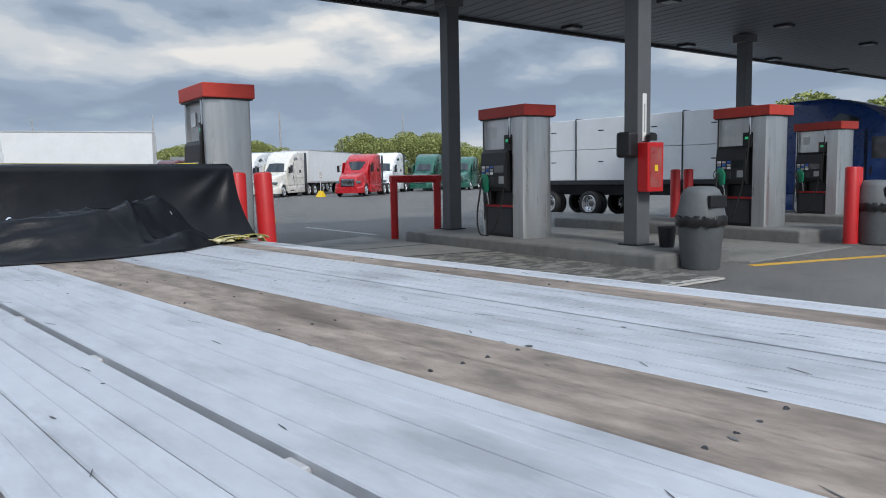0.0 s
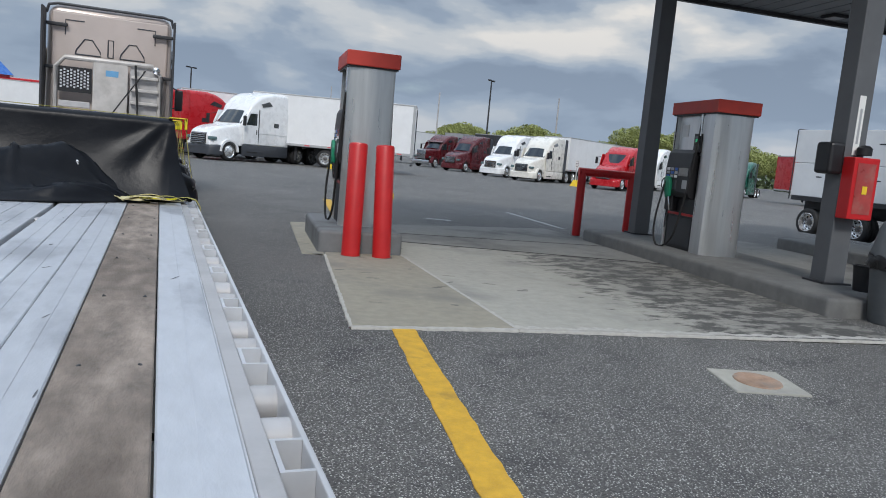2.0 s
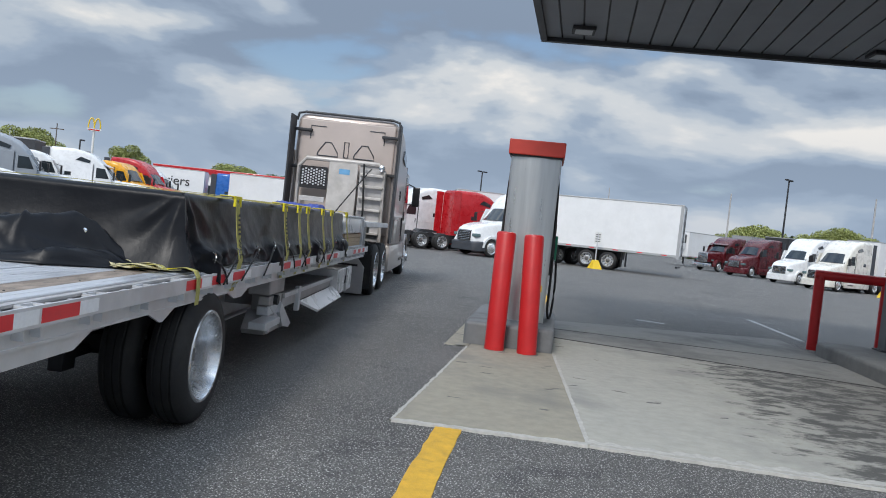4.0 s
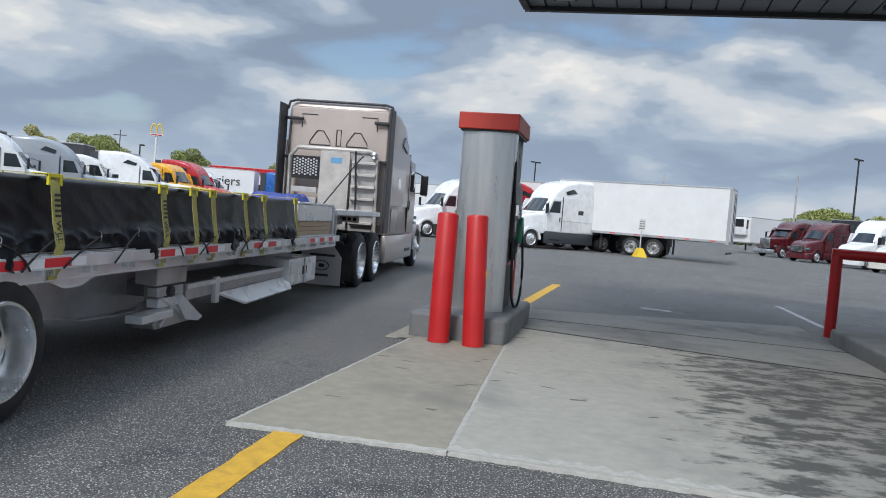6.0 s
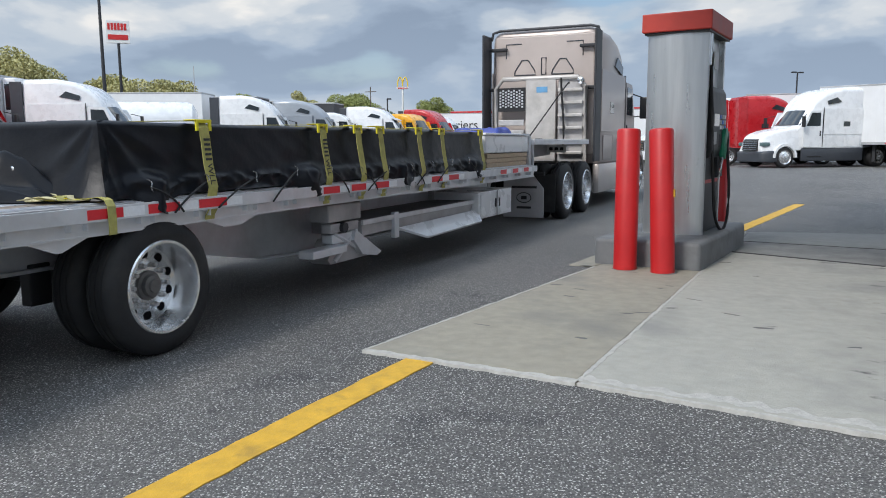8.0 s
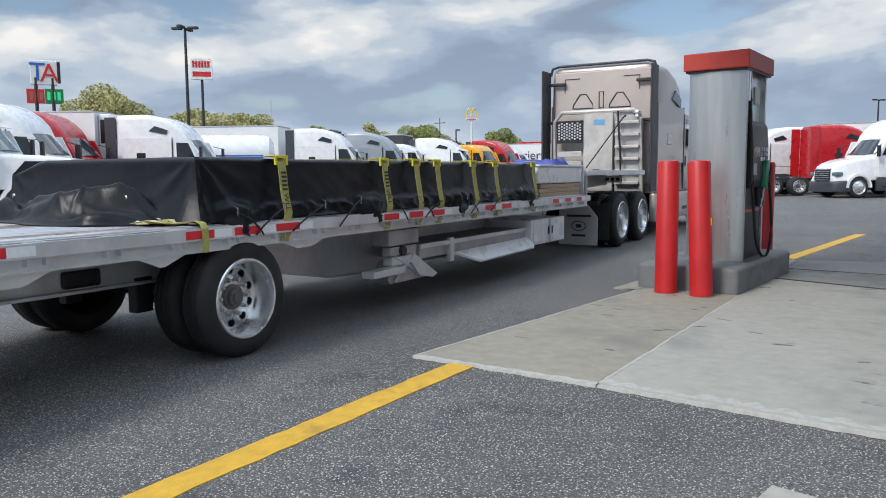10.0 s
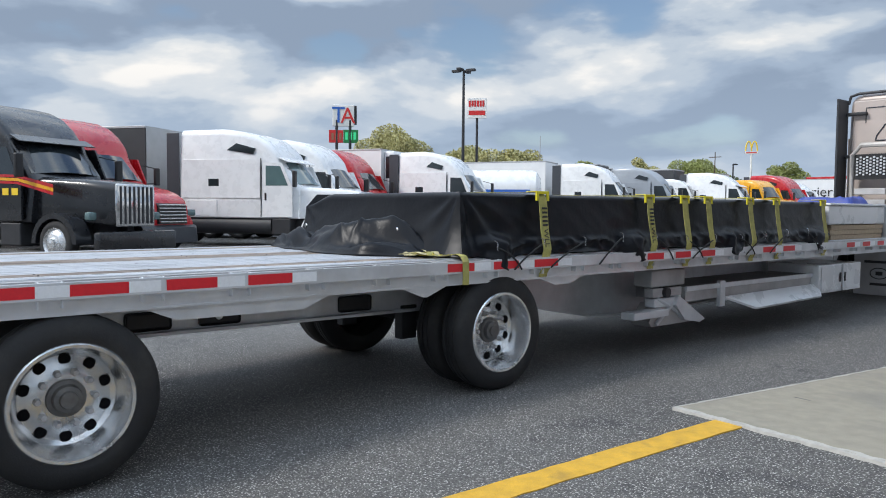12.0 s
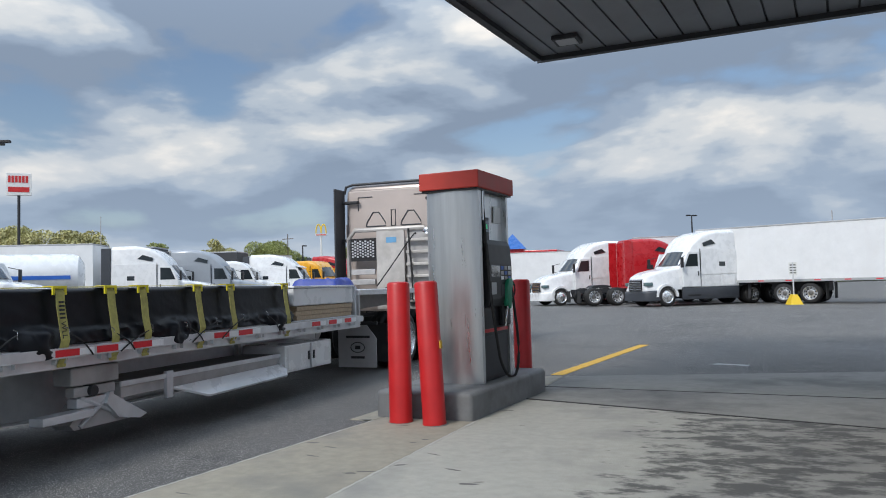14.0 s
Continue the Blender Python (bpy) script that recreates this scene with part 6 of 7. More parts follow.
    part("black_chain", tube(bez((0.50, -0.12, 2.72), (0.52, -0.16, 2.2), (0.60, -0.12, 1.8), (0.56, -0.13, 1.2), 10), 0.022, 8), RUBBER, rack, "hanging black strap")
    part("air_line", tube(bez((0.66, -0.1, 2.60), (0.8, -0.4, 2.72), (0.4, -0.3, 2.2), (0.0, -0.7, 1.5), 14), 0.014, 6), RUBBER, rack)
    part("work_light", lathe([(-0.06, 0.03), (-0.04, 0.07), (0.0, 0.075), (0.005, 0.0)], 16, "y"), CHROME, rack, "round work light", True).location = (0.90, -0.06, 2.66)
    part("glad_hand", box(-0.06, 0.10, -0.18, -0.03, 1.36, 1.48, 0.03), STEEL_DK, rack)
    plate = thing("rear_plate", "small white plate below the deck with dark bars", "plate", pose(-0.55, 10.95, LANE))
    part("sheet", box(-0.2, 0.2, -0.01, 0.0, 1.20, 1.34, 0.004), SIGN_WHITE, plate)
    for k in range(3):
        part("bar", box(-0.15 + k * 0.11, -0.08 + k * 0.11, -0.013, -0.0101, 1.24, 1.30), INK, plate)
    mf = thing("mud_flap", "pale mud flap with dark printed oval behind the drive wheels", "mud flap", pose(-0.10, 8.62, LANE), "mud flaps")
    bm = prism([(-0.70, 0.12), (0.02, 0.12), (0.02, 0.62), (-0.16, 0.84), (-0.70, 0.84)], -0.008, 0.008, axis="y")
    part("flap", bm, MUDFLAP, mf)
    part("oval", tube([(-0.33 + 0.13 * math.cos(a), -0.012, 0.46 + 0.085 * math.sin(a)) for a in [2 * math.pi * k / 20 for k in range(21)]], 0.008, 5), INK, mf, "dark printed oval")
    part("mark", box(-0.38, -0.28, -0.011, -0.0085, 0.43, 0.49), INK, mf)
    part("print_bar", box(-0.55, -0.10, -0.011, -0.0085, 0.62, 0.66), INK, mf, "dark unreadable print bar")
    part("print_bar", box(-0.46, -0.20, -0.011, -0.0085, 0.27, 0.31), INK, mf, "dark unreadable print bar")
    part("hanger", box(-0.72, 0.03, 0.008, 0.05, 0.84, 0.90, 0.01), STEEL_DK, mf)
    mf2 = copy_thing(mf, pose(-1.70, 8.62, LANE))


main_tractor()
DETAIL["on"] = False

# row of trucks beyond the trailer
def truck_pair(x, y, heading, cab, trailer=None, gap=0.9):
    tractor(at(x, y, heading, s=cab.pop("s", 1.0)), **cab)
    if trailer is not None:
        tx, ty = ahead(x, y, heading, -gap)
        box_trailer(at(tx, ty, heading + trailer.pop("turn", 0)), **trailer)


G = "parked trucks"
truck_pair(-18.56, -0.96, 28, dict(body=P_BLACK, label="black conventional truck with red and yellow side stripes", roof=3.85, sl=2.0, style="classic", group=G, glass=GLASS))
truck_pair(-22.31, 1.07, 28, dict(body=P_RED, label="dark red aerodynamic sleeper truck", roof=4.0, sl=2.3, skirt=SKIRT, group=G))
truck_pair(-22.11, 6.47, 36, dict(body=P_WHITE, label="white high-roof sleeper truck with round fuel tanks", roof=3.95, sl=2.9, style="tank", group=G, glass=GLASS_LT), dict(label="dark grey box trailer with silver front wall", length=15.5, side=P_DKGREY, front=P_SILVER, group="box trailers"), 1.3)
truck_pair(-24.6, 10.62, 32, dict(body=P_WHITE, label="white aerodynamic sleeper truck with dark roof deflector", roof=4.0, sl=2.2, group=G), dict(label="white box trailer behind a white truck", length=15.5, group="box trailers"))
truck_pair(-26.9, 13.6, 30, dict(body=P_RED, label="red high-roof truck between white ones", roof=3.95, sl=2.2, group=G))
truck_pair(-25.05, 18.12, 28, dict(body=P_WHITE, label="white aerodynamic sleeper truck", roof=3.92, sl=2.3, group=G), dict(label="white refrigerated trailer with dark unit window", length=15.5, reefer=True, group="box trailers"))
truck_pair(-25.81, 30.48, 25, dict(body=P_WHITE, label="white aerodynamic sleeper truck", roof=3.92, sl=2.3, group=G), dict(label="long white box trailer", length=15.5, group="box trailers"))
truck_pair(-25.62, 35.13, 22, dict(body=P_GREY, label="silver-grey sleeper truck in the row", roof=3.88, sl=2.3, group=G), dict(label="dark grey trailer in the row", length=15.5, side=P_DKGREY, group="box trailers"))
truck_pair(-26.64, 40.56, 22, dict(body=P_WHITE, label="white low-roof truck in the row", roof=3.3, sl=1.6, group=G), dict(label="white trailer with a red mark on its nose", length=14.6, group="box trailers"))
truck_pair(-25.63, 43.71, 16, dict(body=P_WHITE, label="white mid-roof sleeper truck with exhaust stacks", roof=3.8, sl=2.5, style="tank", group=G), dict(label="dark curtain-sided trailer in the row", length=15.5, side=P_DKGREY, group="box trailers"))
truck_pair(-26.65, 50.64, -4, dict(body=P_YELLOW, label="yellow low-roof sleeper truck", roof=3.35, sl=2.3, group=G, s=1.04), dict(label="white box trailer behind a yellow truck", length=15.5, group="box trailers"))
truck_pair(-27.69, 57.04, -2, dict(body=P_RED, label="bright red sleeper truck", roof=3.9, sl=2.3, group=G, s=1.05))
truck_pair(-28.25, 61.64, 2, dict(body=P_WHITE, label="white sleeper truck far down the row", roof=3.7, sl=2.0, group=G))
truck_pair(-22.82, 68.1, 10, dict(body=P_BLUE2, label="bright blue truck at the end of the row", roof=3.9, sl=2.2, group=G, s=1.05))
carr = box_trailer(at(-23.92, 67.88, 10), "white trailer lettered along its side", 15.5, group="box trailers")
words("lettering", "Carriers", 1.25, INK, carr, Matrix.Translation((1.31, -3.4, 2.9)) @ Matrix.Rotation(radians(90), 4, "Z") @ Matrix.Rotation(radians(90), 4, "X"), 0.004)
box_trailer(at(-20.38, 64.52, 190), "white box trailer at the end of the row", 15.5, group="box trailers")
box_trailer(at(6.0, 92.0, 5), "white box trailer far behind the row", 15.5, group="box trailers")


def stripes_on_black():
    t = thing("side_stripes", "red and yellow stripes with gold bars on a black truck", "truck decals", at(-18.56, -0.96, 28))
    for z0, z1, m in ((1.98, 2.04, P_RED), (1.90, 1.965, P_YELLOW), (1.83, 1.885, P_RED)):
        part("stripe", prism([(0.3, z0 + 0.1), (3.2, z0), (4.3, z0 - 0.25), (4.3, z1 - 0.22), (3.2, z1), (0.3, z1 + 0.1)], 1.254, 1.258), m, t)
    for k in range(9):
        part("gold_bar", box(1.252, 1.258, 0.6 + k * 0.30, 0.80 + k * 0.30, 1.58, 1.74), SIGN_YELLOW, t)


stripes_on_black()


def tanker():
    t = thing("tank_trailer", "white tank trailer with a blue stripe", "trailer", at(-24.06, 25.06, 40), "")
    part("tank", lathe([(-6.0, 0.0), (-5.9, 0.6), (-5.6, 0.95), (-5.2, 1.05), (3.9, 1.05), (4.2, 0.95), (4.4, 0.6), (4.45, 0.0)], 36, "y"), P_WHITE, t, "", True).location = (0, -3.5, 2.28)
    part("blue_stripe", box(1.03, 1.06, -8.5, 0.4, 2.1, 2.28), SIGN_BLUE, t, "blue stripe")
    part("chassis", box(-0.5, 0.5, -9.0, 1.0, 0.8, 1.3, 0.02), STEEL_DK, t)
    for s in (1, -1):
        for y in (-7.6, -6.4):
            wheel(t, s * 1.22, y, s)
        part("leg", box(min(s * 0.6, s * 0.75), max(s * 0.6, s * 0.75), -1.0, -0.85, 0, 1.0), STEEL_DK, t)


tanker()

# trucks ahead
tractor(at(6.1, 41.0, 219), P_WHITE, "white aerodynamic sleeper truck with dark skirts", roof=3.95, sl=2.3, skirt=SKIRT, group=G)
box_trailer(at(5.2, 41.9, 160), "short white box trailer behind a white truck", 9.6, axle_at=3.9, group="box trailers")
tractor(at(-0.2, 46.0, 217), P_WHITE, "white sleeper truck with a dark hood stripe", roof=3.92, sl=2.3, group=G)
box_trailer(at(0.8, 46.8, 186), "white box trailer behind a red truck", 11.0, group="box trailers")
tractor(at(0.7, 42.2, 28), P_RED, "red truck without trailer seen from behind", roof=3.80, sl=2.2, back=P_RED, extender=P_RED, group=G)

# row of trucks on the far right of the lot
def row_d(x, y, **cab):
    trl = cab.pop("trl", None)
    h = 216
    truck_pair(*ahead(x, y, h, -4.6), h, cab, trl, 0.9)


row_d(28.5, 51.5, body=P_CREAM, label="cream aerodynamic sleeper truck facing the pumps", roof=3.9, sl=2.2, group=G, trl=dict(label="cream box trailer behind a cream truck", length=15.5, group="box trailers"))
row_d(28.4, 57.6, body=P_WHITE, label="white sleeper truck facing the pumps", roof=3.95, sl=2.2, group=G, trl=dict(label="plain white box trailer in the row", length=15.5, group="box trailers"))
row_d(27.5, 65.4, body=P_MAROON, label="maroon sleeper truck facing the pumps", roof=3.7, sl=2.2, group=G, trl=dict(label="black curtain-sided trailer in the row", length=15.5, side=P_DKGREY, group="box trailers"))
row_d(27.2, 73.8, body=P_MAROON, label="maroon long-nose truck with chrome grille", roof=3.7, sl=2.0, style="classic", group=G, trl=dict(label="plain grey box trailer in the row", length=15.5, side=P_SILVER, group="box trailers"))
row_d(32.4, 45.4, body=P_RED, label="red mid-roof truck with chrome grille", roof=3.5, sl=1.9, group=G)
row_d(40.6, 52.6, body=P_WHITE, label="white sleeper truck facing the pumps", roof=3.9, sl=2.2, group=G)
row_d(48.0, 55.1, body=P_GREEN, label="dark green and white truck in the row", roof=3.9, sl=2.2, group=G)
row_d(52.2, 53.9, body=P_GREEN, label="teal truck at the end of the row", roof=3.6, sl=2.0, group=G)
box_trailer(at(27.2, 84.8, 222), "white trailer with a dark cooling unit", 15.5, reefer=True, group="box trailers")
box_trailer(at(49.8, 45.0, 170), "bright red box trailer across the lot", 15.5, body=P_RED, group="box trailers")


def panel_load():
    """Flatbed loaded with white stacked panels, behind the pump islands."""
    x, y = 23.6, 7.1
    t = thing("flatbed_trailer", "black flatbed trailer behind the pump islands", "trailer", at(x, y, -90))
    L = 9.8
    part("bed", box(-1.28, 1.28, -L, 0, 1.28, 1.45, 0.01), STEEL_DK, t)
    for s in (0.5, -0.5):
        part("beam", box(s - 0.06, s + 0.06, -L, 0, 0.85, 1.28), STEEL_DK, t)
    for s in (1, -1):
        for yy in (-L + 0.85, -L + 2.95):
            wheel(t, s * 1.27, yy, s, True, False, 0.51)
        part("landing_leg", box(min(s * 0.7, s * 0.85), max(s * 0.7, s * 0.85), -2.6, -2.4, 0.0, 1.28), STEEL_DK, t)
    for k in range(4):
        for j in range(2):
            y1 = -0.25 - k * 2.42
            z0 = 1.455 + j * 1.235
            p = thing("panel_stack", "white wrapped bundle of building panels on a flatbed", "panel bundle", at(x, y, -90), "panel bundles")
            part("panel_block", box(-1.24, 1.24, y1 - 2.39, y1, z0, z0 + 1.22, 0.015), P_TRAILER, p)
            for sgn in (1, -1):
                part("tear", box(min(sgn * 1.24, sgn * 1.246), max(sgn * 1.24, sgn * 1.246), y1 - 1.3, y1 - 1.05, z0 + 0.72, z0 + 0.76), P_DKGREY, p, "small dark tear")
    for k in range(5):
        y1 = -0.24 - k * 2.42 + (0.01 if k == 0 else 0)
        s_ = thing("load_strap", "dark strap over the white panel bundles", "strap", at(x, y, -90), "panel straps")
        part("webbing", tube([(-1.27, y1, 1.30), (-1.26, y1, 3.90), (-1.2, y1, 3.935), (1.2, y1, 3.935), (1.26, y1, 3.90), (1.27, y1, 1.30)], 0.022, 6), STEEL_DK, s_)
    tx, ty = ahead(x, y, -90, 1.0)
    tractor(at(tx, ty, -90), P_BLUE, "deep blue sleeper truck pulling the flatbed", roof=3.95, sl=2.3, group=G)
    d = thing("door_lettering", "white unreadable script bars on the blue truck", "truck decals", at(tx, ty, -90))
    for k in range(3):
        part("bar", box(1.244, 1.25, 0.6 + k * 0.35, 0.85 + k * 0.35, 1.85, 2.05), SIGN_WHITE, d)
        part("bar", box(-1.25, -1.244, 0.6 + k * 0.35, 0.85 + k * 0.35, 1.85, 2.05), SIGN_WHITE, d)


panel_load()

# ---- poles, signs, trees, distance ----
def light_pole(x, y, h, heads=4, name="light_pole", label="tall dark steel lot light with several heads"):
    t = thing(name, label, "street lamp", pose(x, y, gz(x, y)), "lot lights")
    part("pole", cyl((0, 0, 0), (0, 0, h), 0.14, 0.09, 12), STEEL_DK, t, "", True)
    part("base", cyl((0, 0, 0), (0, 0, 0.7), 0.32, seg=20), CONC_ISL, t, "", True)
    for k in range(heads):
        a = 2 * math.pi * (k + 0.25) / heads
        c, s = math.cos(a), math.sin(a)
        head = part("lamp_head", box(0.25, 0.95, -0.16, 0.16, h - 0.12, h + 0.06, 0.03), STEEL_DK, t)
        head.rotation_euler = (0, 0, a)
        part("arm", tube([(0, 0, h - 0.05), (0.3 * c, 0.3 * s, h - 0.03)], 0.03, 6), STEEL_DK, t)
    return t


light_pole(-38.46, 33.35, 11.5)
light_pole(40.5, 88.0, 11.8, 2)
light_pole(3.5, 110.0, 10.5, 2)
light_pole(-49.11, 91.38, 7.4, 1, label="slim dark pole far off")


def slim_pole(x, y, h, r=0.09, cross=False, label="slim grey mast far beyond the lot"):
    t = thing("utility_pole", label, "pole", pose(x, y, gz(x, y)), "masts")
    part("shaft", cyl((0, 0, 0), (0, 0, h), r, r * 0.6, 8), ALU_GREY if not cross else BARK, t)
    if cross:
        part("crossarm", box(-1.1, 1.1, -0.06, 0.06, h - 0.9, h - 0.78), BARK, t)


slim_pole(42.0, 112.0, 11.5, 0.18)
slim_pole(64.0, 112.0, 13.0, 0.2)
slim_pole(96.0, 118.0, 14.5, 0.2)
slim_pole(-63.42, 111.18, 11.0, 0.12, True, "wooden utility pole with crossarm far off")
slim_pole(-56.21, 60.89, 9.5, 0.06)
slim_pole(16.5, 75.0, 7.4, 0.08)
slim_pole(29.5, -1.0, 8.5, 0.07)


def pylon_sign():
    t = thing("pylon_sign", "tall pylon sign with red and blue letters over a price board", "sign", pose(-94.26, 58.03, 3.2, 0, 0, 57) @ Matrix.Diagonal((0.78, 0.78, 0.80, 1)), "roadside signs")
    for x in (-1.3, 1.3):
        part("leg", cyl((x, 0, -4.2), (x, 0, 14.2), 0.28, seg=12), STEEL_DK, t)
    part("letter_back", box(-2.1, 2.1, -0.2, 0.35, 13.0, 17.1, 0.15), SIGN_WHITE, t, "white letter backing")
    words("letter_t", "T", 4.3, SIGN_BLUE, t, Matrix.Translation((-0.95, -0.24, 15.0)) @ Matrix.Rotation(radians(90), 4, "X"), 0.05)
    words("letter_a", "A", 4.3, SIGN_RED, t, Matrix.Translation((0.85, -0.26, 14.9)) @ Matrix.Rotation(radians(90), 4, "X"), 0.05)
    part("side_fin", box(2.1, 2.6, 0.0, 0.5, 13.4, 17.0, 0.1), STEEL_DK, t)
    part("price_board", box(-2.8, -0.05, -0.2, 0.3, 9.9, 12.3, 0.05), SIGN_RED, t, "red price panel")
    part("price_board", box(0.0, 2.9, -0.2, 0.3, 9.9, 12.4, 0.05), SIGN_GREEN, t, "green price panel")
    for k in range(3):
        part("digit_bar", box(-2.3 + k * 0.75, -1.85 + k * 0.75, -0.24, -0.21, 10.4, 11.7), RUST, t, "dull price digit bar")
        part("digit_bar", box(0.35 + k * 0.8, 0.85 + k * 0.8, -0.24, -0.21, 10.5, 11.9), DISPLAY, t, "glowing green digit bar")


pylon_sign()


def food_sign():
    t = thing("restaurant_sign", "white and red restaurant sign on a tall dark pole", "sign", pose(-49.42, 44.72, 1.2, 0, 0, 45) @ Matrix.Diagonal((0.72, 0.72, 0.95, 1)), "roadside signs")
    part("pole", cyl((0.0, 0.1, -1.4), (0.0, 0.1, 10.6), 0.16, seg=12), STEEL_DK, t)
    part("board", box(-1.3, 1.3, -0.15, 0.2, 9.2, 11.2, 0.03), SIGN_WHITE, t)
    for k in range(6):
        part("word_bar", box(-1.1 + k * 0.36, -0.84 + k * 0.36, -0.19, -0.16, 10.35, 10.95), SIGN_RED, t, "red lettering bar")
    part("word_strip", box(-1.1, 1.1, -0.18, -0.16, 9.5, 9.95), SIGN_RED, t, "red strip with pale bars")


food_sign()


def arch_sign():
    t = thing("arch_sign", "yellow double-arch sign on a white pole", "sign", pose(-67.0, 129.8, 6.4, 0, 0, 28) @ Matrix.Scale(0.5, 4), "roadside signs")
    part("pole", cyl((0, 0, -13.5), (0, 0, 11.2), 0.4, seg=12), SIGN_WHITE, t)
    for s in (-1, 1):
        part("arch", tube([(s * 1.0 + 1.0 * math.cos(a), 0, 11.9 + 3.6 * math.sin(a)) for a in [math.pi * k / 14 for k in range(15)]], 0.24, 8), SIGN_YELLOW, t, "yellow arch", True)
    part("tray", loft([(-0.5, 2.0, 2.5, 10.9, 11.7), (0.5, 2.0, 2.5, 10.9, 11.7)], 0.1, 2), SIGN_WHITE, t)
    part("tray_bar", box(-1.9, 1.9, -0.54, -0.51, 11.1, 11.5), SIGN_RED, t, "dark red lettering bar")


arch_sign()


def blue_roof():
    t = thing("shop_building", "low shop with red gable roof and blue pyramid cupola", "building", pose(-16.2, 81.0, gz(-16.2, 81) - 1.0, 0, 0, 10))
    part("wall", box(-9, 6, -4, 5, 0.5, 3.4), P_TRAILER, t)
    part("roof", prism([(-4.6, 3.3), (0.5, 5.0), (5.6, 3.3), (5.6, 3.15), (-4.6, 3.15)], -9.4, 6.4), P_RED, t, "red metal gable roof")
    bm = bmesh.new()
    bmesh.ops.create_cone(bm, cap_ends=True, segments=4, radius1=2.3, radius2=0.02, depth=1.8, matrix=Matrix.Translation((0.5, 0, 7.0)) @ Matrix.Rotation(radians(45), 4, "Z"))
    part("cupola_roof", bm, P_BLUE2, t, "blue pyramid roof")
    part("cupola", box(-0.8, 1.8, -1.3, 1.3, 4.0, 6.15), P_RED, t)
    for k in range(4):
        part("window", box(-8 + k * 3.4, -6.2 + k * 3.4, -4.03, -4.0, 0.9, 2.5), GLASS, t)


blue_roof()


def shed():
    t = thing("shop_building", "low white building with a red roof strip", "building", pose(-17.0, 92.0, 0.5, 0, 0, 0))
    part("wall", box(-22, 4, 0, 9, 0, 4.4), P_TRAILER, t)
    part("roof", box(-22.4, 4.4, -0.4, 9.4, 4.4, 5.1, 0.05), P_RED, t, "flat red roof edge")
    for k in range(6):
        part("window", box(-21 + k * 4, -18.4 + k * 4, -0.04, 0.0, 1.0, 3.0), GLASS, t)


shed()


def cone_sign(x, y):
    t = thing("yellow_sign_base", "yellow weighted stand with a small white notice on a post", "sign stand", pose(x, y, gz(x, y), 0, 0, 20), "yellow stands")
    bm = bmesh.new()
    bmesh.ops.create_cone(bm, cap_ends=True, segments=4, radius1=0.44, radius2=0.18, depth=0.5, matrix=Matrix.Translation((0, 0, 0.25)) @ Matrix.Rotation(radians(45), 4, "Z"))
    part("base", bm, SIGN_YELLOW, t)
    part("post", cyl((0, 0, 0.5), (0, 0, 2.1), 0.035, seg=8), ALU, t)
    part("notice", box(-0.22, 0.22, -0.02, 0.0, 1.45, 2.1), SIGN_WHITE, t)
    for k in range(4):
        part("bar", box(-0.15, 0.15, -0.023, -0.0201, 1.55 + k * 0.13, 1.60 + k * 0.13), INK, t)


cone_sign(9.3, 38.0)
cone_sign(31.0, 47.6)


def leaf_clumps(rng, centres, count, size):
    """Many small bent leaf quads scattered through overlapping clouds."""
    verts, faces = [], []
    for cx_, cy_, cz_, rr in centres:
        k = int(count * rr * rr)
        for _ in range(k):
            while True:
                p = Vector((rng.uniform(-1, 1), rng.uniform(-1, 1), rng.uniform(-1, 1)))
                if 0.25 < p.length < 1.0:
                    break
            p = p.normalized() * (p.length ** 0.8)
            p = Vector((cx_ + p.x * rr, cy_ + p.y * rr, cz_ + p.z * rr * 0.82))
            s = size * rng.uniform(0.5, 1.3)
            q = Euler((rng.uniform(-1.2, 1.2), rng.uniform(-1.2, 1.2), rng.uniform(0, 6.3))).to_matrix()
            b0 = len(verts)
            for u, v, w in ((-1, -0.5, 0), (0, -0.6, 0.25), (1, -0.4, 0), (0.9, 0.5, 0), (0, 0.65, 0.2), (-0.9, 0.45, 0)):
                verts.append(p + q @ Vector((u * s, v * s, w * s)))
            faces += [(b0, b0 + 1, b0 + 4, b0 + 5), (b0 + 1, b0 + 2, b0 + 3, b0 + 4)]
    return verts, faces


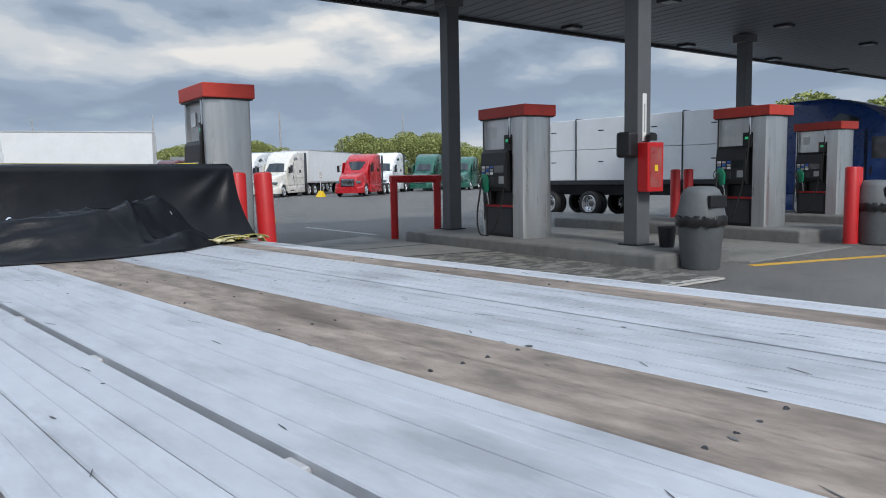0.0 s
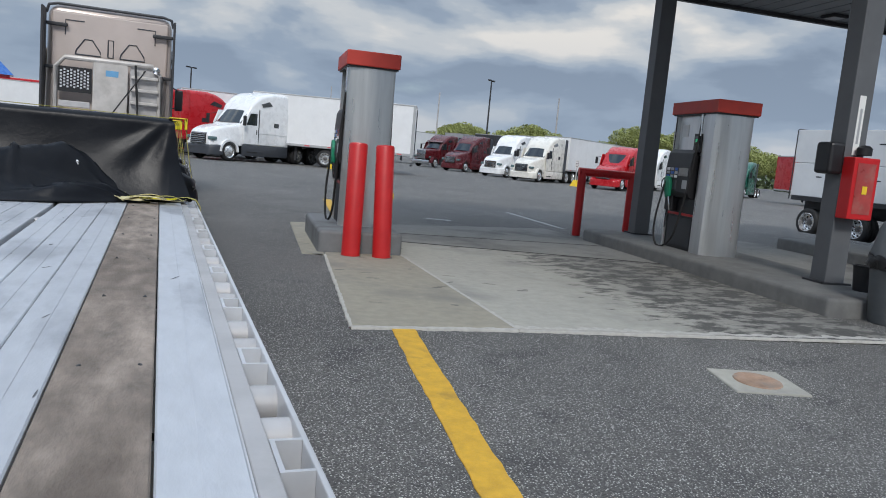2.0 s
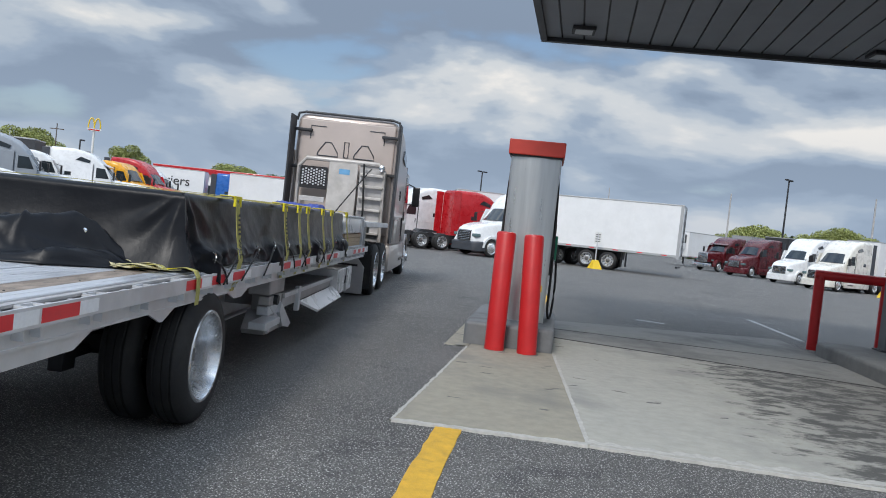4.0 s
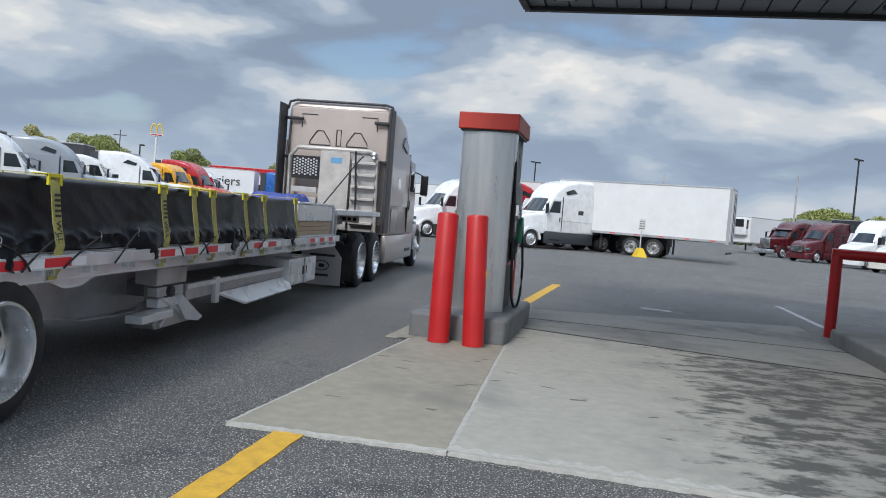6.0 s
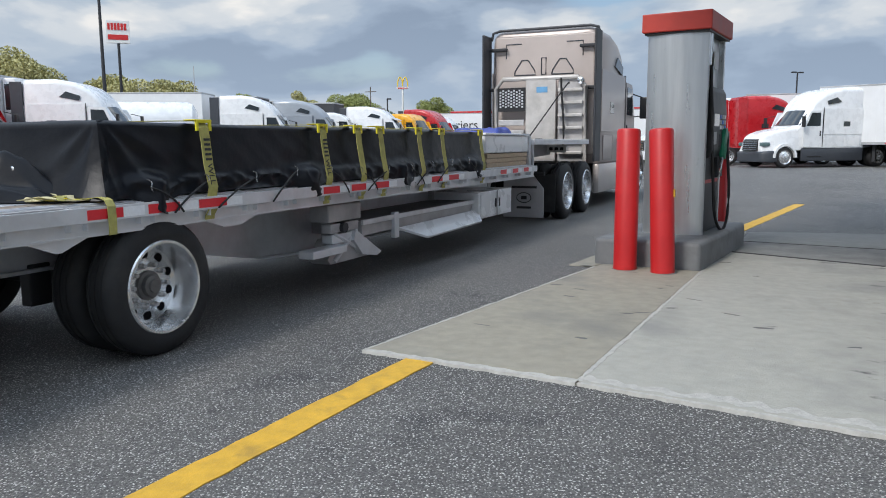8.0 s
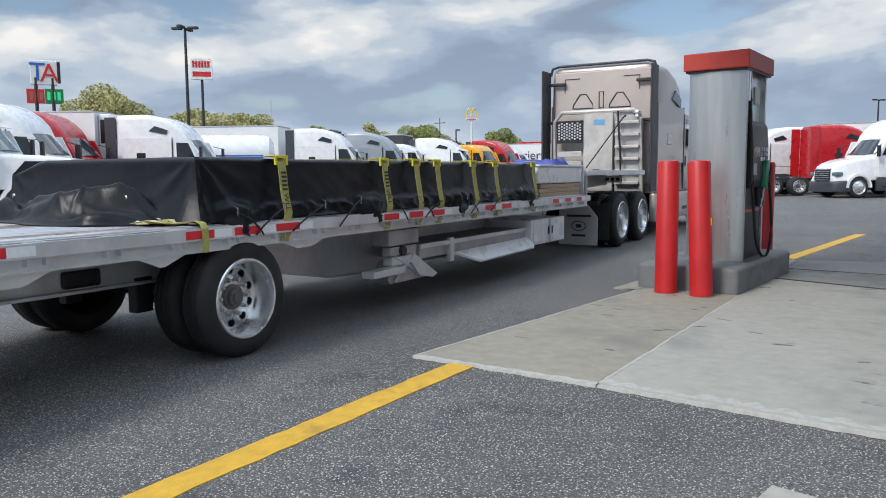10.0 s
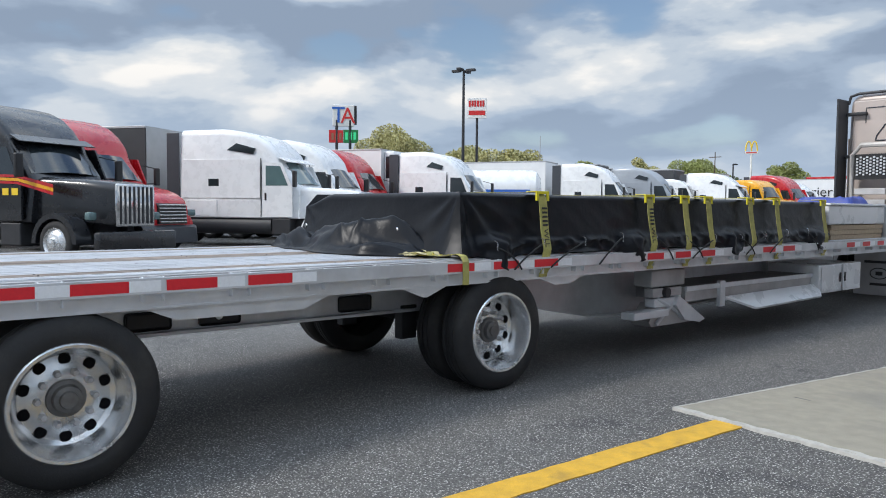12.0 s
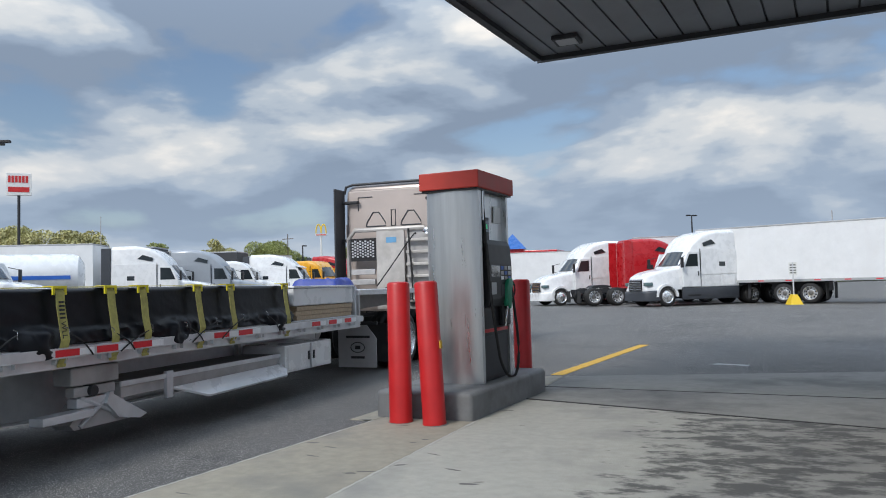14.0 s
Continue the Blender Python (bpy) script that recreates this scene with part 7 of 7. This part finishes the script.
def tree(x, y, h, w, material, seed, label, dens=190, size=0.17):
    rng = random.Random(seed)
    t = thing("tree", label, "tree", pose(x, y, gz(x, y) - 0.1), "trees")
    bm = bmesh.new()
    tr = tube([(0, 0, 0), (0.05 * w, 0.02 * w, h * 0.2), (-0.02 * w, 0.03 * w, h * 0.45), (0.04 * w, 0, h * 0.75)], 0.03 * h, 8)
    for v in tr.verts:
        k = 1 - 0.8 * v.co.z / h
        v.co.x *= k
        v.co.y *= k
    part("trunk", tr, BARK, t, "", True)
    centres = []
    for k in range(15):
        a = 2 * math.pi * k / 15 + rng.uniform(-0.4, 0.4)
        d = w * 0.5 * rng.uniform(0.25, 0.75)
        z = h * rng.uniform(0.42, 0.78)
        p = (d * math.cos(a), d * math.sin(a), z)
        part("limb", tube([(0, 0, h * rng.uniform(0.2, 0.4)), (p[0] * 0.5, p[1] * 0.5, z * 0.75), p], 0.008 * h, 5), BARK, t)
        centres.append((*p, w * rng.uniform(0.11, 0.21)))
    for k in range(4):
        centres.append((rng.uniform(-0.15, 0.15) * w, rng.uniform(-0.15, 0.15) * w, h * rng.uniform(0.68, 0.86), w * rng.uniform(0.11, 0.2)))
    vs, fs = leaf_clumps(rng, centres, dens, size)
    me = bpy.data.meshes.new("crown")
    me.from_pydata(vs, [], fs)
    me.materials.append(material)
    ob = new("crown", me)
    ob.parent = t
    return t


SP = "spring-green deciduous tree behind the truck lot"
for i, (x, y, h, w, m_) in enumerate([
        (48.5, 119.4, 8.5, 13, LEAF), (62.5, 121.8, 9.5, 14, LEAF), (76.5, 120.2, 8.0, 12, LEAF), (88.7, 114.5, 7.0, 11, LEAF), (69.3, 93.9, 9.5, 12, LEAF), (77.4, 88.2, 10.5, 12, LEAF), (59.0, 101.7, 7.0, 11, LEAF),
        (101.9, 106.9, 8.5, 14, LEAF), (64, 20, 8.5, 13, LEAF), (72, 12, 9.5, 13, LEAF), (66, 32, 7.0, 12, LEAF), (98, 70, 9, 14, LEAF),
        (-80.25, 57.32, 12.5, 15, LEAF_B), (-73.39, 64.45, 10.5, 12, LEAF_B), (-69.46, 70.59, 9.5, 11, LEAF_B), (-85.84, 104.49, 11.5, 7, LEAF), (-81.79, 116.74, 12.5, 8, LEAF_B), (-75.67, 126.99, 12.0, 12, LEAF), (-61.54, 131.26, 11.5, 9, LEAF), (-53.56, 133.35, 7.5, 8, LEAF_D),
        (-41.52, 129.49, 9.0, 12, LEAF), (-32.0, 132.0, 8.0, 12, LEAF_D), (-71.58, 129.11, 8.0, 10, LEAF_D)]):
    tree(x, y, h * (0.88 if x > 40 and y > 60 else 1.0), w, m_, 100 + i, dens=420 if m_ is LEAF_B else 380, size=0.125, label=SP if m_ is LEAF else ("olive-yellow budding tree far off" if m_ is LEAF_B else "dark green tree far off"))


def far_woods():
    rng = random.Random(77)
    centres = []
    for k in range(240):
        a = 2 * math.pi * k / 240
        r = rng.uniform(190, 260)
        centres.append((r * math.cos(a), r * math.sin(a), rng.uniform(1.0, 3.5), rng.uniform(3.5, 6.5)))
    vs, fs = leaf_clumps(rng, centres, 9, 0.9)
    me = bpy.data.meshes.new("far_woods")
    me.from_pydata(vs, [], fs)
    me.materials.append(LEAF_D)
    tagged(new("far_woods", me), "low dark line of far woodland round the lot", "woods", kind="stuff")


far_woods()
